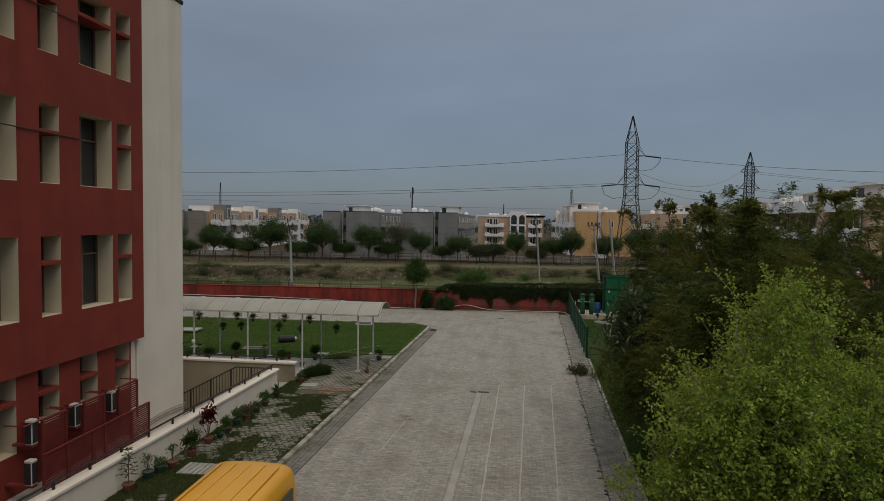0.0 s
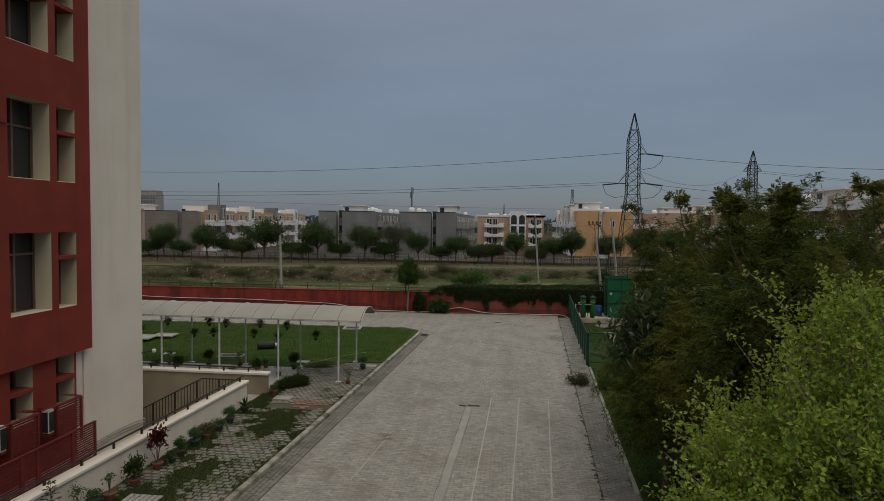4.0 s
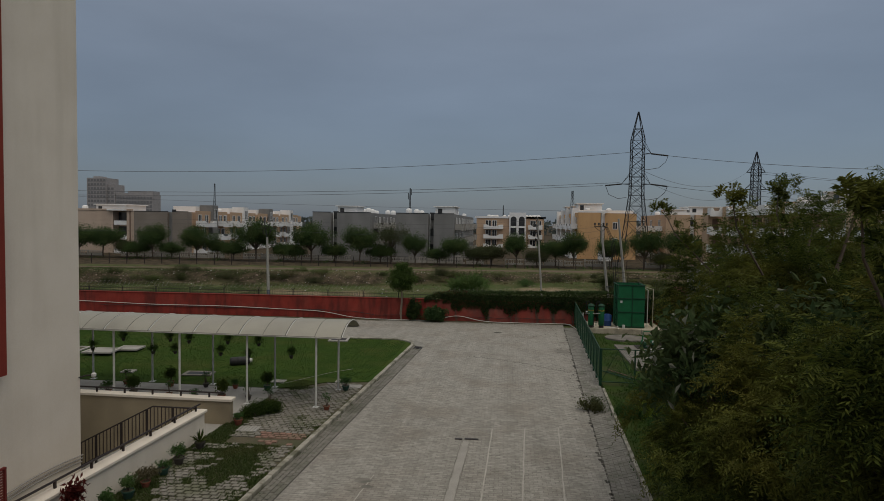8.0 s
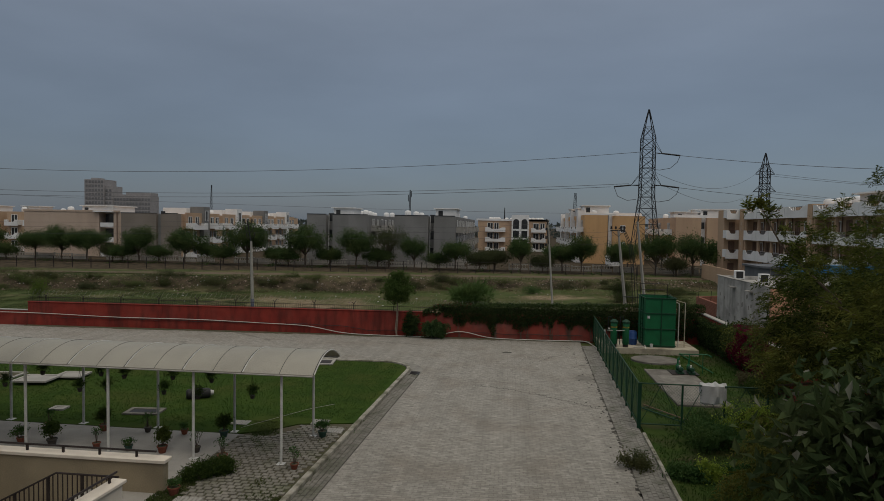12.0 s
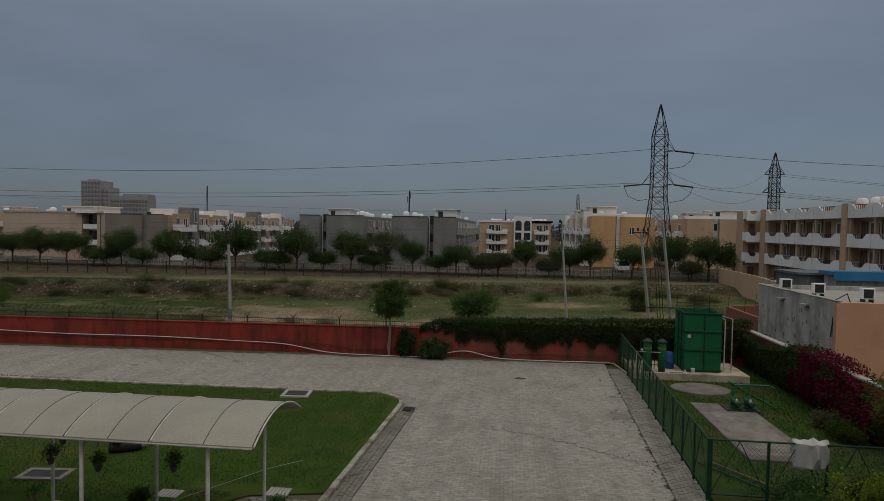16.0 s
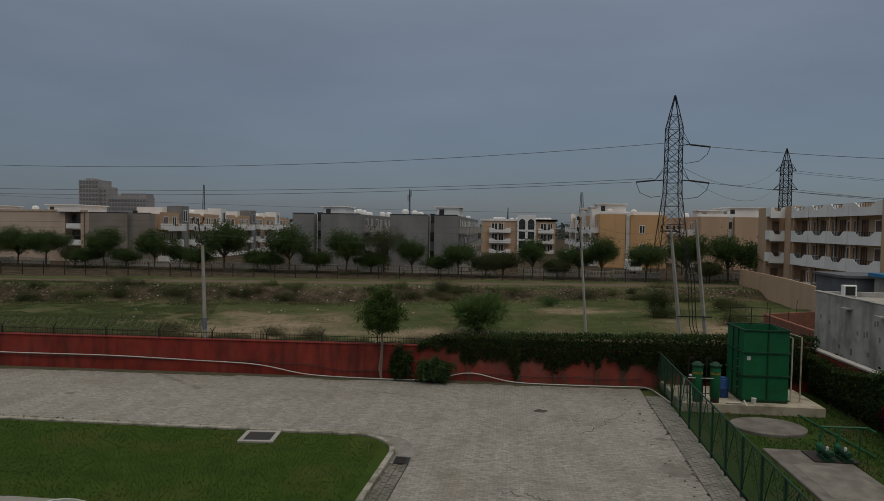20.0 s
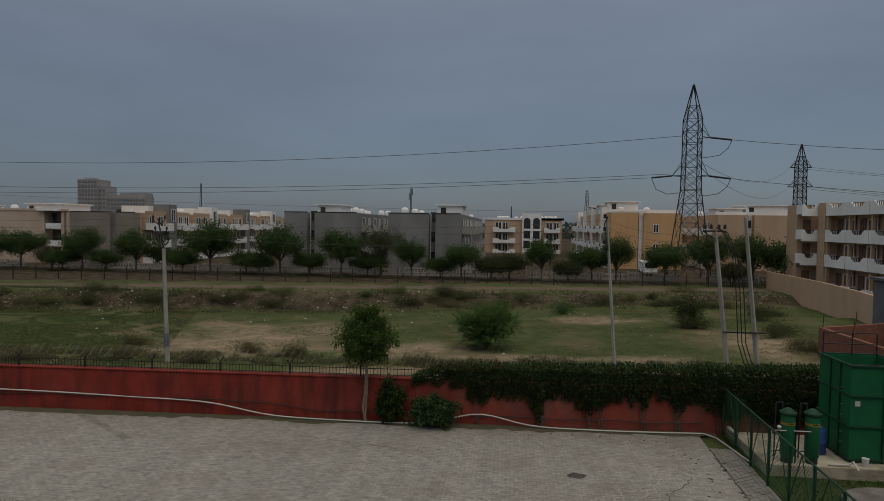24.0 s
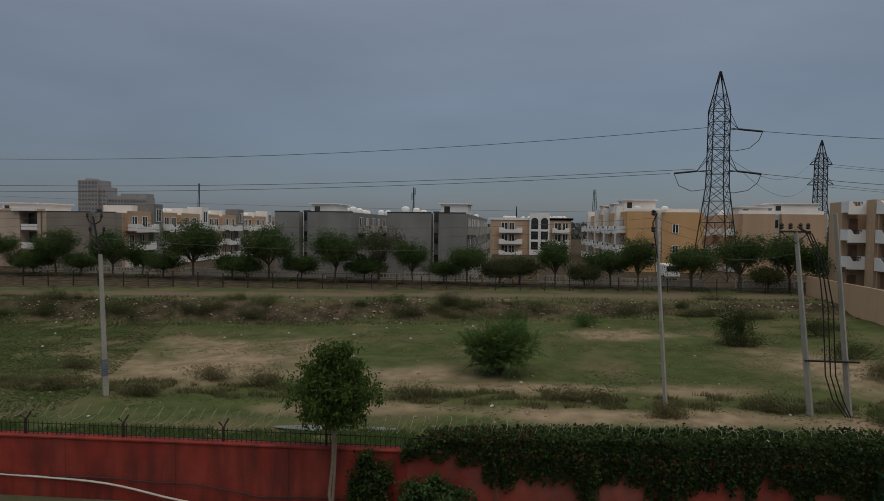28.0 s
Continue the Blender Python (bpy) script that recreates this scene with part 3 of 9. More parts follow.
def piece(name, me, parent, m):
    """A repeated piece on shared mesh data, at the world pose m."""
    ob = new(name, me)
    ob.parent = parent
    ob.matrix_basis = parent.matrix_basis.inverted() @ m
    return ob


def structure(name, bm, mat, label, category, smooth=False):
    return tagged(part(name, bm, mat, None, "", smooth), label, category, "", "structure")


def from_arrays(name, verts, quads, mat):
    me = bpy.data.meshes.new(name)
    me.from_pydata(verts.tolist() if hasattr(verts, "tolist") else verts, [], quads.tolist() if hasattr(quads, "tolist") else quads)
    me.update()
    for m in (mat if isinstance(mat, (list, tuple)) else [mat]):
        me.materials.append(m)
    return me


rng = np.random.default_rng(7)


def unit(v):
    return v / np.maximum(np.linalg.norm(v, axis=-1, keepdims=True), 1e-9)


def leaf_arrays(centres, length, width, droop=0.25, spread=None):
    """Leaves as bent diamonds, each of two triangles pairs, at the given centres."""
    n = len(centres)
    d = unit(rng.normal(size=(n, 3)) + (spread if spread is not None else 0) + np.array([0, 0, -droop]))
    side = unit(np.cross(d, unit(rng.normal(size=(n, 3)) * 0.7 + np.array([0, 0, 1.0]))))
    nor = np.cross(side, d)
    L, W = length * rng.uniform(0.65, 1.25, (n, 1)), width * rng.uniform(0.7, 1.2, (n, 1))
    a, b = centres - d * L / 2, centres + d * L / 2 - nor * L * 0.12
    c1, c2 = centres + side * W / 2 + nor * W * 0.18, centres - side * W / 2 + nor * W * 0.18
    v = np.stack([a, c1, b, c2], 1).reshape(-1, 3)
    q = np.arange(4 * n).reshape(n, 4)
    return v, q


def clumps(centre, radii, count, shell=0.55, ragged=0.22, flat_base=True):
    """Centres of leaf clumps in an uneven crown."""
    u = unit(rng.normal(size=(count, 3)))
    if flat_base:
        u[:, 2] = np.where(u[:, 2] < -0.45, -u[:, 2] * 0.6, u[:, 2])
    r = rng.uniform(shell, 1.0, (count, 1)) ** 0.7
    lump = 1 + ragged * np.array([[noise.noise(Vector(p * 1.9 + np.asarray(centre))) * 1.6] for p in u])
    return np.asarray(centre) + u * r * lump * np.asarray(radii)


def crown_mesh(name, cl, per, spread, length, width, mat, droop=0.25):
    pts = np.repeat(cl, per, 0)
    off = rng.normal(size=pts.shape) * spread * rng.uniform(0.6, 1.3, (len(cl), 1)).repeat(per, 0)
    v, q = leaf_arrays(pts + off, length, width, droop, unit(off) * 0.7)
    return from_arrays(name, v, q, mat)


def shoots(name, cl, centre, per, length, leaf, mat, nodes=9, whorl=4):
    """Upright leafy shoots from each clump, with broad leaves in small whorls; gives leaves and bare twigs."""
    P = np.repeat(cl, per, 0) + rng.normal(size=(len(cl) * per, 3)) * 0.16
    d = unit(unit(P - np.asarray(centre)) * 0.75 + rng.normal(size=P.shape) * 0.5 + np.array([0, 0, 0.55]))
    L = length * rng.uniform(0.5, 1.35, (len(P), 1))
    bend = rng.normal(size=P.shape) * 0.12
    pts, out = [], []
    for k in np.linspace(0.1, 1.0, nodes):
        c = P + d * L * k + bend * k * k
        for j in range(whorl):
            o = rng.normal(size=P.shape) * (0.075 - 0.035 * k)
            pts.append(c + o)
            out.append(unit(o) * 0.9)
    v, q = leaf_arrays(np.concatenate(pts), leaf[0], leaf[1], 0.3, np.concatenate(out))
    side = unit(np.cross(d, np.array([0.3, 0.2, 1.0]))) * 0.006
    up = np.cross(d, side)
    ring = [np.stack([P + side - d * 0.3 * L, P - side * 0.5 + up - d * 0.3 * L, P - side * 0.5 - up - d * 0.3 * L], 1), np.stack([P + d * L + bend + side * 0.4, P + d * L + bend - side * 0.2 + up * 0.4, P + d * L + bend - side * 0.2 - up * 0.4], 1)]
    tv = np.concatenate(ring, 1).reshape(-1, 3)
    base = np.arange(len(P))[:, None] * 6
    tq = np.concatenate([base + np.array(f) for f in ((0, 1, 4, 3), (1, 2, 5, 4), (2, 0, 3, 5))])
    return from_arrays(name, v, q, mat), from_arrays("twigs", tv, tq, M_BARKPALE)


def sprays(name, cl, centre, per, length, leaflet, mat, droop=0.5, pairs=6):
    """Feathery compound leaves: drooping sprigs from each clump, with leaflets in pairs along them."""
    P = np.repeat(cl, per, 0)
    d = unit(unit(P - np.asarray(centre)) * 0.8 + rng.normal(size=P.shape) * 0.6)
    L = length * rng.uniform(0.6, 1.3, (len(P), 1))
    P = P + rng.normal(size=P.shape) * length * 0.35
    side = unit(np.cross(d, np.array([0, 0, 1.0]) + rng.normal(size=P.shape) * 0.35))
    up = np.cross(side, d)
    blocks = []
    for k in np.linspace(0.15, 1.0, pairs):
        c = P + d * L * k - np.array([0, 0, 1.0]) * droop * L * k * k
        for s in (-1, 1):
            ld = unit(side * s + d * 0.7 - np.array([0, 0, 0.35]) + rng.normal(size=P.shape) * 0.15)
            w = unit(np.cross(ld, up)) * leaflet[1] / 2
            ll = leaflet[0] * rng.uniform(0.75, 1.2, (len(P), 1))
            blocks.append(np.stack([c, c + ld * ll * 0.45 + w, c + ld * ll - up * ll * 0.12, c + ld * ll * 0.45 - w], 1).reshape(-1, 3))
    v = np.concatenate(blocks)
    return from_arrays(name, v, np.arange(len(v)).reshape(-1, 4), mat)


def tree(name, x, y, z, height, radii, trunk_r, fork, n_clumps, per, spread, leaf, bark, leaves, label, group="", limbs=26, shell=0.5, lean=0.0, droop=0.25, category="tree", ragged=0.22, feathery=False):
    """A tree with a tapered trunk, limbs out to the clumps, and leaves."""
    ob = thing(name, x, y, z, label, category, group)
    top = np.array([x + lean, y, z + height - radii[2]])
    cl = clumps(top, radii, n_clumps, shell, ragged)
    bm = bmesh.new()
    f = Vector((x + lean * 0.5, y, z + fork))
    tube(bm, [(x, y, z - 0.1), (x + 0.03, y + 0.02, z + fork * 0.5), f, (x + lean, y, z + (fork + height) * 0.5), (x + lean, y, z + height * 0.86)],
         [trunk_r * 1.25, trunk_r, trunk_r * 0.8, trunk_r * 0.5, trunk_r * 0.12], 8)
    part("trunk", bm, bark, ob, "", True)
    for p in cl[:: max(1, len(cl) // limbs)][:limbs]:
        p = Vector(p)
        s = f.lerp(Vector((x + lean, y, z + height * 0.7)), random.random() * 0.8)
        mid = s.lerp(p, 0.5) + Vector((random.uniform(-0.2, 0.2), random.uniform(-0.2, 0.2), 0.12 * (p - s).length))
        part("limb", tube(bmesh.new(), [s, mid, p], [trunk_r * 0.38, trunk_r * 0.24, trunk_r * 0.06], 5), bark, ob, "", True)
    cr = new("crown", sprays("crown", cl, top, per, spread, leaf, leaves, droop) if feathery else crown_mesh("crown", cl, per, spread, leaf[0], leaf[1], leaves, droop))
    cr.parent, cr.matrix_parent_inverse = ob, ob.matrix_basis.inverted()
    return ob


def lobed(centre, radii, count, lobes):
    """Centres of leaf clumps in several overlapping lobes of different size, for an uneven outline."""
    c, r = np.asarray(centre, float), np.asarray(radii, float)
    out = []
    for k in range(lobes):
        o = unit(rng.normal(size=3)) * rng.uniform(0.25, 0.75) * r
        o[2] = abs(o[2]) * rng.uniform(-0.5, 0.8)
        s = rng.uniform(0.28, 0.6)
        out.append(clumps(c + o, r * (s, s, s * rng.uniform(0.7, 1.1)), max(4, count // lobes), 0.2, 0.4, False))
    return np.concatenate(out)


def shrub(name, x, y, z, radii, n_clumps, per, spread, leaf, leaves, label, group="", stems=7, category="shrub", lobes=7):
    ob = thing(name, x, y, z, label, category, group)
    cl = lobed((x, y, z + radii[2] * 0.55), radii, n_clumps, lobes)
    cl[:, 2] = np.maximum(cl[:, 2], z + rng.uniform(0.02, 0.12, len(cl)))
    for p in cl[:: max(1, len(cl) // stems)][:stems]:
        part("stem", tube(bmesh.new(), [(x, y, z - 0.05), (x * 0.6 + p[0] * 0.4, y * 0.6 + p[1] * 0.4, z + (p[2] - z) * 0.6), p], [0.03, 0.02, 0.006], 5), M_BARK, ob)
    cr = new("leaves", crown_mesh("leaves", cl, per, spread, leaf[0], leaf[1], leaves))
    cr.parent, cr.matrix_parent_inverse = ob, ob.matrix_basis.inverted()
    return ob


# ---------------------------------------------------------------- ground, road, lawn
def left_kerb(y):
    return -6.914 + 0.0566 * y


def right_edge(y):
    return 2.616 + 0.0418 * y


def wall_line(x):
    """Where the boundary wall stands: it runs a little askew to the road."""
    return 48.3 + 0.04 * x


def z_at(x, y):
    """Height of the waste ground: lower than the campus, rising to a bank on its far side."""
    d = y - wall_line(x)
    if d < 0.6:
        return -0.08
    k = min(1.0, (d - 0.6) / 3.4)
    k = k * k * (3 - 2 * k)
    foot = 88.0 + 0.18 * max(-90, min(40, x)) + 1.2 * noise.noise((x * 0.07, 3, 0))
    s = min(1.0, max(0.0, (y - foot) / 4.0))
    s = s * s * (3 - 2 * s)
    low = -1.1 + 0.3 * max(-1.0, min(1.0, (x + 5) / 18)) + 0.07 * noise.noise((x * 0.35, y * 0.35, 0)) + 0.16 * noise.noise((x * 0.1, y * 0.1, 5))
    if x > 14 and 56 < y < 82:
        low += 0.5 * min(1, (x - 14) / 5)
    return -0.08 * (1 - k) + k * (low * (1 - s) + 0.02 * s + 0.7 * s * (1 - s) * noise.noise((x * 0.5, y * 0.6, 9)))


def build_ground():
    xs = sorted({*np.arange(-90, 90.1, 3.0), *np.arange(-34, 22.1, 1.0), -400, -250, -150, 130, 250, 400, -2500, -1000, 1000, 2500, -40.5, -9.02, -9.01})
    ys = sorted({*np.arange(-40, 43, 4.0), *np.arange(43, 106, 0.8), *np.arange(106, 180, 7), 200, 260, 400, 800, 1600, 3000, 4800, -100, -300, 2, 2.01, 24.41, 24.42})
    verts, rows = [], len(xs)
    for y in ys:
        for x in xs:
            verts.append((x, y, -1.9 if 2.005 < y < 24.415 and -40.2 < x < -9.015 else z_at(x, y)))
    quads = [(j * rows + i, j * rows + i + 1, (j + 1) * rows + i + 1, (j + 1) * rows + i) for j in range(len(ys) - 1) for i in range(rows - 1)]
    me = from_arrays("ground", verts, quads, M_FIELD)
    me.shade_smooth()
    return tagged(new("ground", me), "rough waste ground with patchy grass, bare earth and a raised bank", "ground", "", "structure")


build_ground()


def sheet(name, outline, z, mat, label, category, thick=0.05):
    bm = bmesh.new()
    a = [bm.verts.new((x, y, z)) for x, y in outline]
    b = [bm.verts.new((x, y, z - thick)) for x, y in outline]
    bm.faces.new(a)
    k = len(outline)
    for i in range(k):
        bm.faces.new((a[i], b[i], b[(i + 1) % k], a[(i + 1) % k]))
    return structure(name, bm, mat, label, category)


CORNER_R = 1.5
LAWN_N = 40.28
arc_c = (left_kerb(LAWN_N - CORNER_R) - CORNER_R, LAWN_N - CORNER_R)
arc = [(arc_c[0] + CORNER_R * math.cos(a), arc_c[1] + CORNER_R * math.sin(a)) for a in np.linspace(0, math.pi / 2, 9)]


def lawn_top(x):
    return LAWN_N + 0.0218 * (x - arc_c[0])


sheet("road", [(-62, wall_line(-62) + 0.05), (-62, lawn_top(-62) - 0.3), (arc_c[0], LAWN_N - 0.3), (left_kerb(38), 38.0), (left_kerb(-25), -25), (right_edge(-25), -25), (right_edge(48.4), 48.4)], 0.0, M_ROAD,
      "pale grey block-paved service road, worn and dusty", "road")
lawn_out = [(-62, 28.9), (-9.0, 28.9), (-8.0, 29.4), (-7.2, 30.2), (left_kerb(30.6) - 0.12, 30.6)] + [(x - 0.12, y) for x, y in arc] + [(-62, lawn_top(-62))]
sheet("lawn", lawn_out, 0.06, M_GRASS, "mown green lawn with a rounded paved corner", "lawn")
sheet("garden_strip", [(-10.8, -12), (left_kerb(-12) - 0.12, -12), (left_kerb(30.6) - 0.12, 30.55), (-7.2, 30.15), (-8.0, 29.35), (-8.8, 28.88), (-8.8, 23.4), (-9.05, 23.0)], 0.035, M_SOIL,
      "soil strip with thin grass between concrete blocks", "garden bed")
sheet("walkway", [(-62, 24.66), (-8.81, 24.66), (-8.81, 28.89), (-62, 28.89)], 0.05, M_CONC, "grey concrete walkway beneath the canopy", "path")
sheet("side_lawn", [(right_edge(-25) + 0.98, -25), (40, -25), (40, 31.8), (12.0, 31.8), (12.0, 48.6), (5.45, 48.3), (4.92, 31.9), (right_edge(31.4) + 0.98, 31.4)], 0.05, M_VERGE,
      "grass verge with weeds beside the road", "lawn")
structure("landing", box(-10.95, -8.85, 23.28, 24.4, -2.0, 0.0, 0.01), M_CONC, "pale concrete landing at the head of the steps", "landing")
sheet("light_well_floor", [(-40, 2.1), (-9.14, 2.1), (-9.14, 23.2), (-9.3, 24.38), (-40, 24.38)], -1.86, M_CONC, "grey concrete floor of the sunken light well", "floor")
steps = tagged(new("steps"), "concrete steps going down beside the cream tower", "steps", "", "structure")
for k in range(9):
    part("step", box(-11.27 - 0.32 * k, -10.96 - 0.32 * k, 23.3, 24.38, -2.0, -0.17 * (k + 1), 0.008), M_CONC, steps)


def kerb_and_drains():
    owner = tagged(new("kerb"), "pale mossy concrete kerb stones along the drive", "kerb", "", "structure")
    me = mesh_of(bevelled_box(0.17, 0.56, 0.2), "kerb_stone", M_KERB)
    path = [(left_kerb(y), y) for y in np.arange(0, 39.0, 0.58)] + arc + [(x, lawn_top(x)) for x in np.arange(arc_c[0] - 0.2, -46, -0.58)]
    for a, b in zip(path, path[1:]):
        d = Vector((b[0] - a[0], b[1] - a[1], 0))
        n = max(1, round(d.length / 0.58))
        for k in range(n):
            p = Vector((*a, 0)) + d * (k + 0.5) / n
            m = pose(p.x, p.y, 0.035, random.uniform(-1.2, 1.2), random.uniform(-1, 1), math.degrees(math.atan2(d.y, d.x)) - 90 + random.uniform(-1.2, 1.2))
            piece("kerb_stone", me, owner, m @ Matrix.Diagonal((1, d.length / n / 0.58, 1, 1)))
    owner = tagged(new("kerb_east"), "low concrete edging stones beside the grass verge", "kerb", "", "structure")
    me = mesh_of(bevelled_box(0.11, 0.6, 0.18), "edging_stone", M_KERB)
    for y in np.arange(6, 31.3, 0.62):
        piece("edging_stone", me, owner, pose(right_edge(y) + 0.93, y, 0.01, 0, random.uniform(-2, 2), -2.8 + random.uniform(-1.5, 1.5)))
    def lay(name, label, edge, first, y0, y1, w, l, cols, mat, gap=0.012, bed=None):
        """Rough paving stones in rows; the nearer ones singly, the rest joined."""
        owner = tagged(new(name), label, "drain", "", "structure")
        me = mesh_of(bevelled_box(w - gap, l - 0.02, 0.06), "drain_stone", mat)
        sheet(name + "_bed", [(edge(y0) + first - w * 0.6, y0), (edge(y0) + first + w * (cols - 0.4), y0), (edge(y1) + first + w * (cols - 0.4), y1), (edge(y1) + first - w * 0.6, y1)], 0.003, bed or mat, "gritty bed of the drain stones", "drain")
        rest, count = bmesh.new(), 0
        for y in np.arange(y0, y1, l):
            for k in range(cols):
                m = pose(edge(y) + first + w * k, y + l * 0.5 * (k % 2), -0.014 + random.uniform(-0.006, 0.005), random.uniform(-1.2, 1.2), random.uniform(-1.2, 1.2), -2.7 + random.uniform(-2, 2))
                if y > 14 and count < 300:
                    piece("drain_stone", me, owner, m)
                    count += 1
                else:
                    c = [m @ Vector((sx * (w - gap) / 2, sy * (l - 0.02) / 2, sz)) for sz in (-0.03, 0.03) for sx, sy in ((-1, -1), (1, -1), (1, 1), (-1, 1))]
                    v = [rest.verts.new(p) for p in c]
                    for f in ((4, 5, 6, 7), (0, 1, 5, 4), (1, 2, 6, 5), (2, 3, 7, 6), (3, 0, 4, 7)):
                        rest.faces.new([v[i] for i in f])
        tagged(part("drain_stones", rest, mat, owner), kind="stuff")

    lay("drain_west", "dark channel of small rough stones beside the kerb", left_kerb, 0.16, 4, 38.2, 0.14, 0.2, 4, M_DRAIN_WEST, 0.018, M_CRACK)
    lay("drain_east", "channel of small rough grey stones along the road edge", right_edge, 0.1, 6, 47, 0.14, 0.2, 6, M_DRAIN_PALE, 0.014, M_DRAIN)


def bevelled_box(w, l, h):
    bm = bmesh.new()
    quad_box(bm, -w / 2, w / 2, -l / 2, l / 2, -h / 2, h / 2)
    return bevelled(bm, min(w, l, h) * 0.12)


def frame_wall(name, x0, x1, y0, y1, z0, z1, mat, label):
    return structure(name, box(x0, x1, y0, y1, z0, z1, 0.012), mat, label, "wall")


# ---------------------------------------------------------------- the school building
FX = -12.5
M_CURTAIN = material("brown_curtain_cloth", (0.075, 0.05, 0.038), (0.1, 0.068, 0.05), 3, 0.9, 0.1, 40)
ROWS_Z = ((4.36, 6.63, 5.87), (8.13, 10.35, 9.58), (11.8, 14.0, 13.31))
WIDE = ((15.9, 17.4), (12.02, 13.5), (8.2, 9.7), (4.4, 5.9))
SLIM = ((17.68, 18.43), (14.3, 15.05), (10.4, 11.15), (6.6, 7.35), (3.0, 3.75))
GROUND_WIN = ((17.7, 18.47), (16.0, 16.8), (14.31, 15.11), (12.7, 13.52), (10.6, 11.4), (8.8, 9.6))
DEPTH = 0.64


def pierced_wall(bm, x_out, x_in, y0, y1, z0, z1, holes):
    """A wall along y with rectangular holes (y0, y1, z0, z1) that go through its thickness."""
    ys = sorted({y0, y1, *[h[0] for h in holes], *[h[1] for h in holes]})
    zs = sorted({z0, z1, *[h[2] for h in holes], *[h[3] for h in holes]})

    def solid(j, k):
        if not (0 <= j < len(ys) - 1 and 0 <= k < len(zs) - 1):
            return False
        cy, cz = (ys[j] + ys[j + 1]) / 2, (zs[k] + zs[k + 1]) / 2
        return not any(h[0] < cy < h[1] and h[2] < cz < h[3] for h in holes)

    grid = {}

    def v(x, j, k):
        key = (x, j, k)
        if key not in grid:
            grid[key] = bm.verts.new((x, ys[j], zs[k]))
        return grid[key]

    for j in range(len(ys) - 1):
        for k in range(len(zs) - 1):
            if not solid(j, k):
                continue
            for x in (x_out, x_in):
                bm.faces.new((v(x, j, k), v(x, j + 1, k), v(x, j + 1, k + 1), v(x, j, k + 1))).material_index = 0
            for (dj, dk), e in (((-1, 0), ((j, k), (j, k + 1))), ((1, 0), ((j + 1, k), (j + 1, k + 1))), ((0, -1), ((j, k), (j + 1, k))), ((0, 1), ((j, k + 1), (j + 1, k + 1)))):
                if not solid(j + dj, k + dk):
                    inner = 0 <= j + dj < len(ys) - 1 and 0 <= k + dk < len(zs) - 1
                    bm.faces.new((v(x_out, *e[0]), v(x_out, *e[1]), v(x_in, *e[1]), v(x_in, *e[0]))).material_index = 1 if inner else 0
    return bm


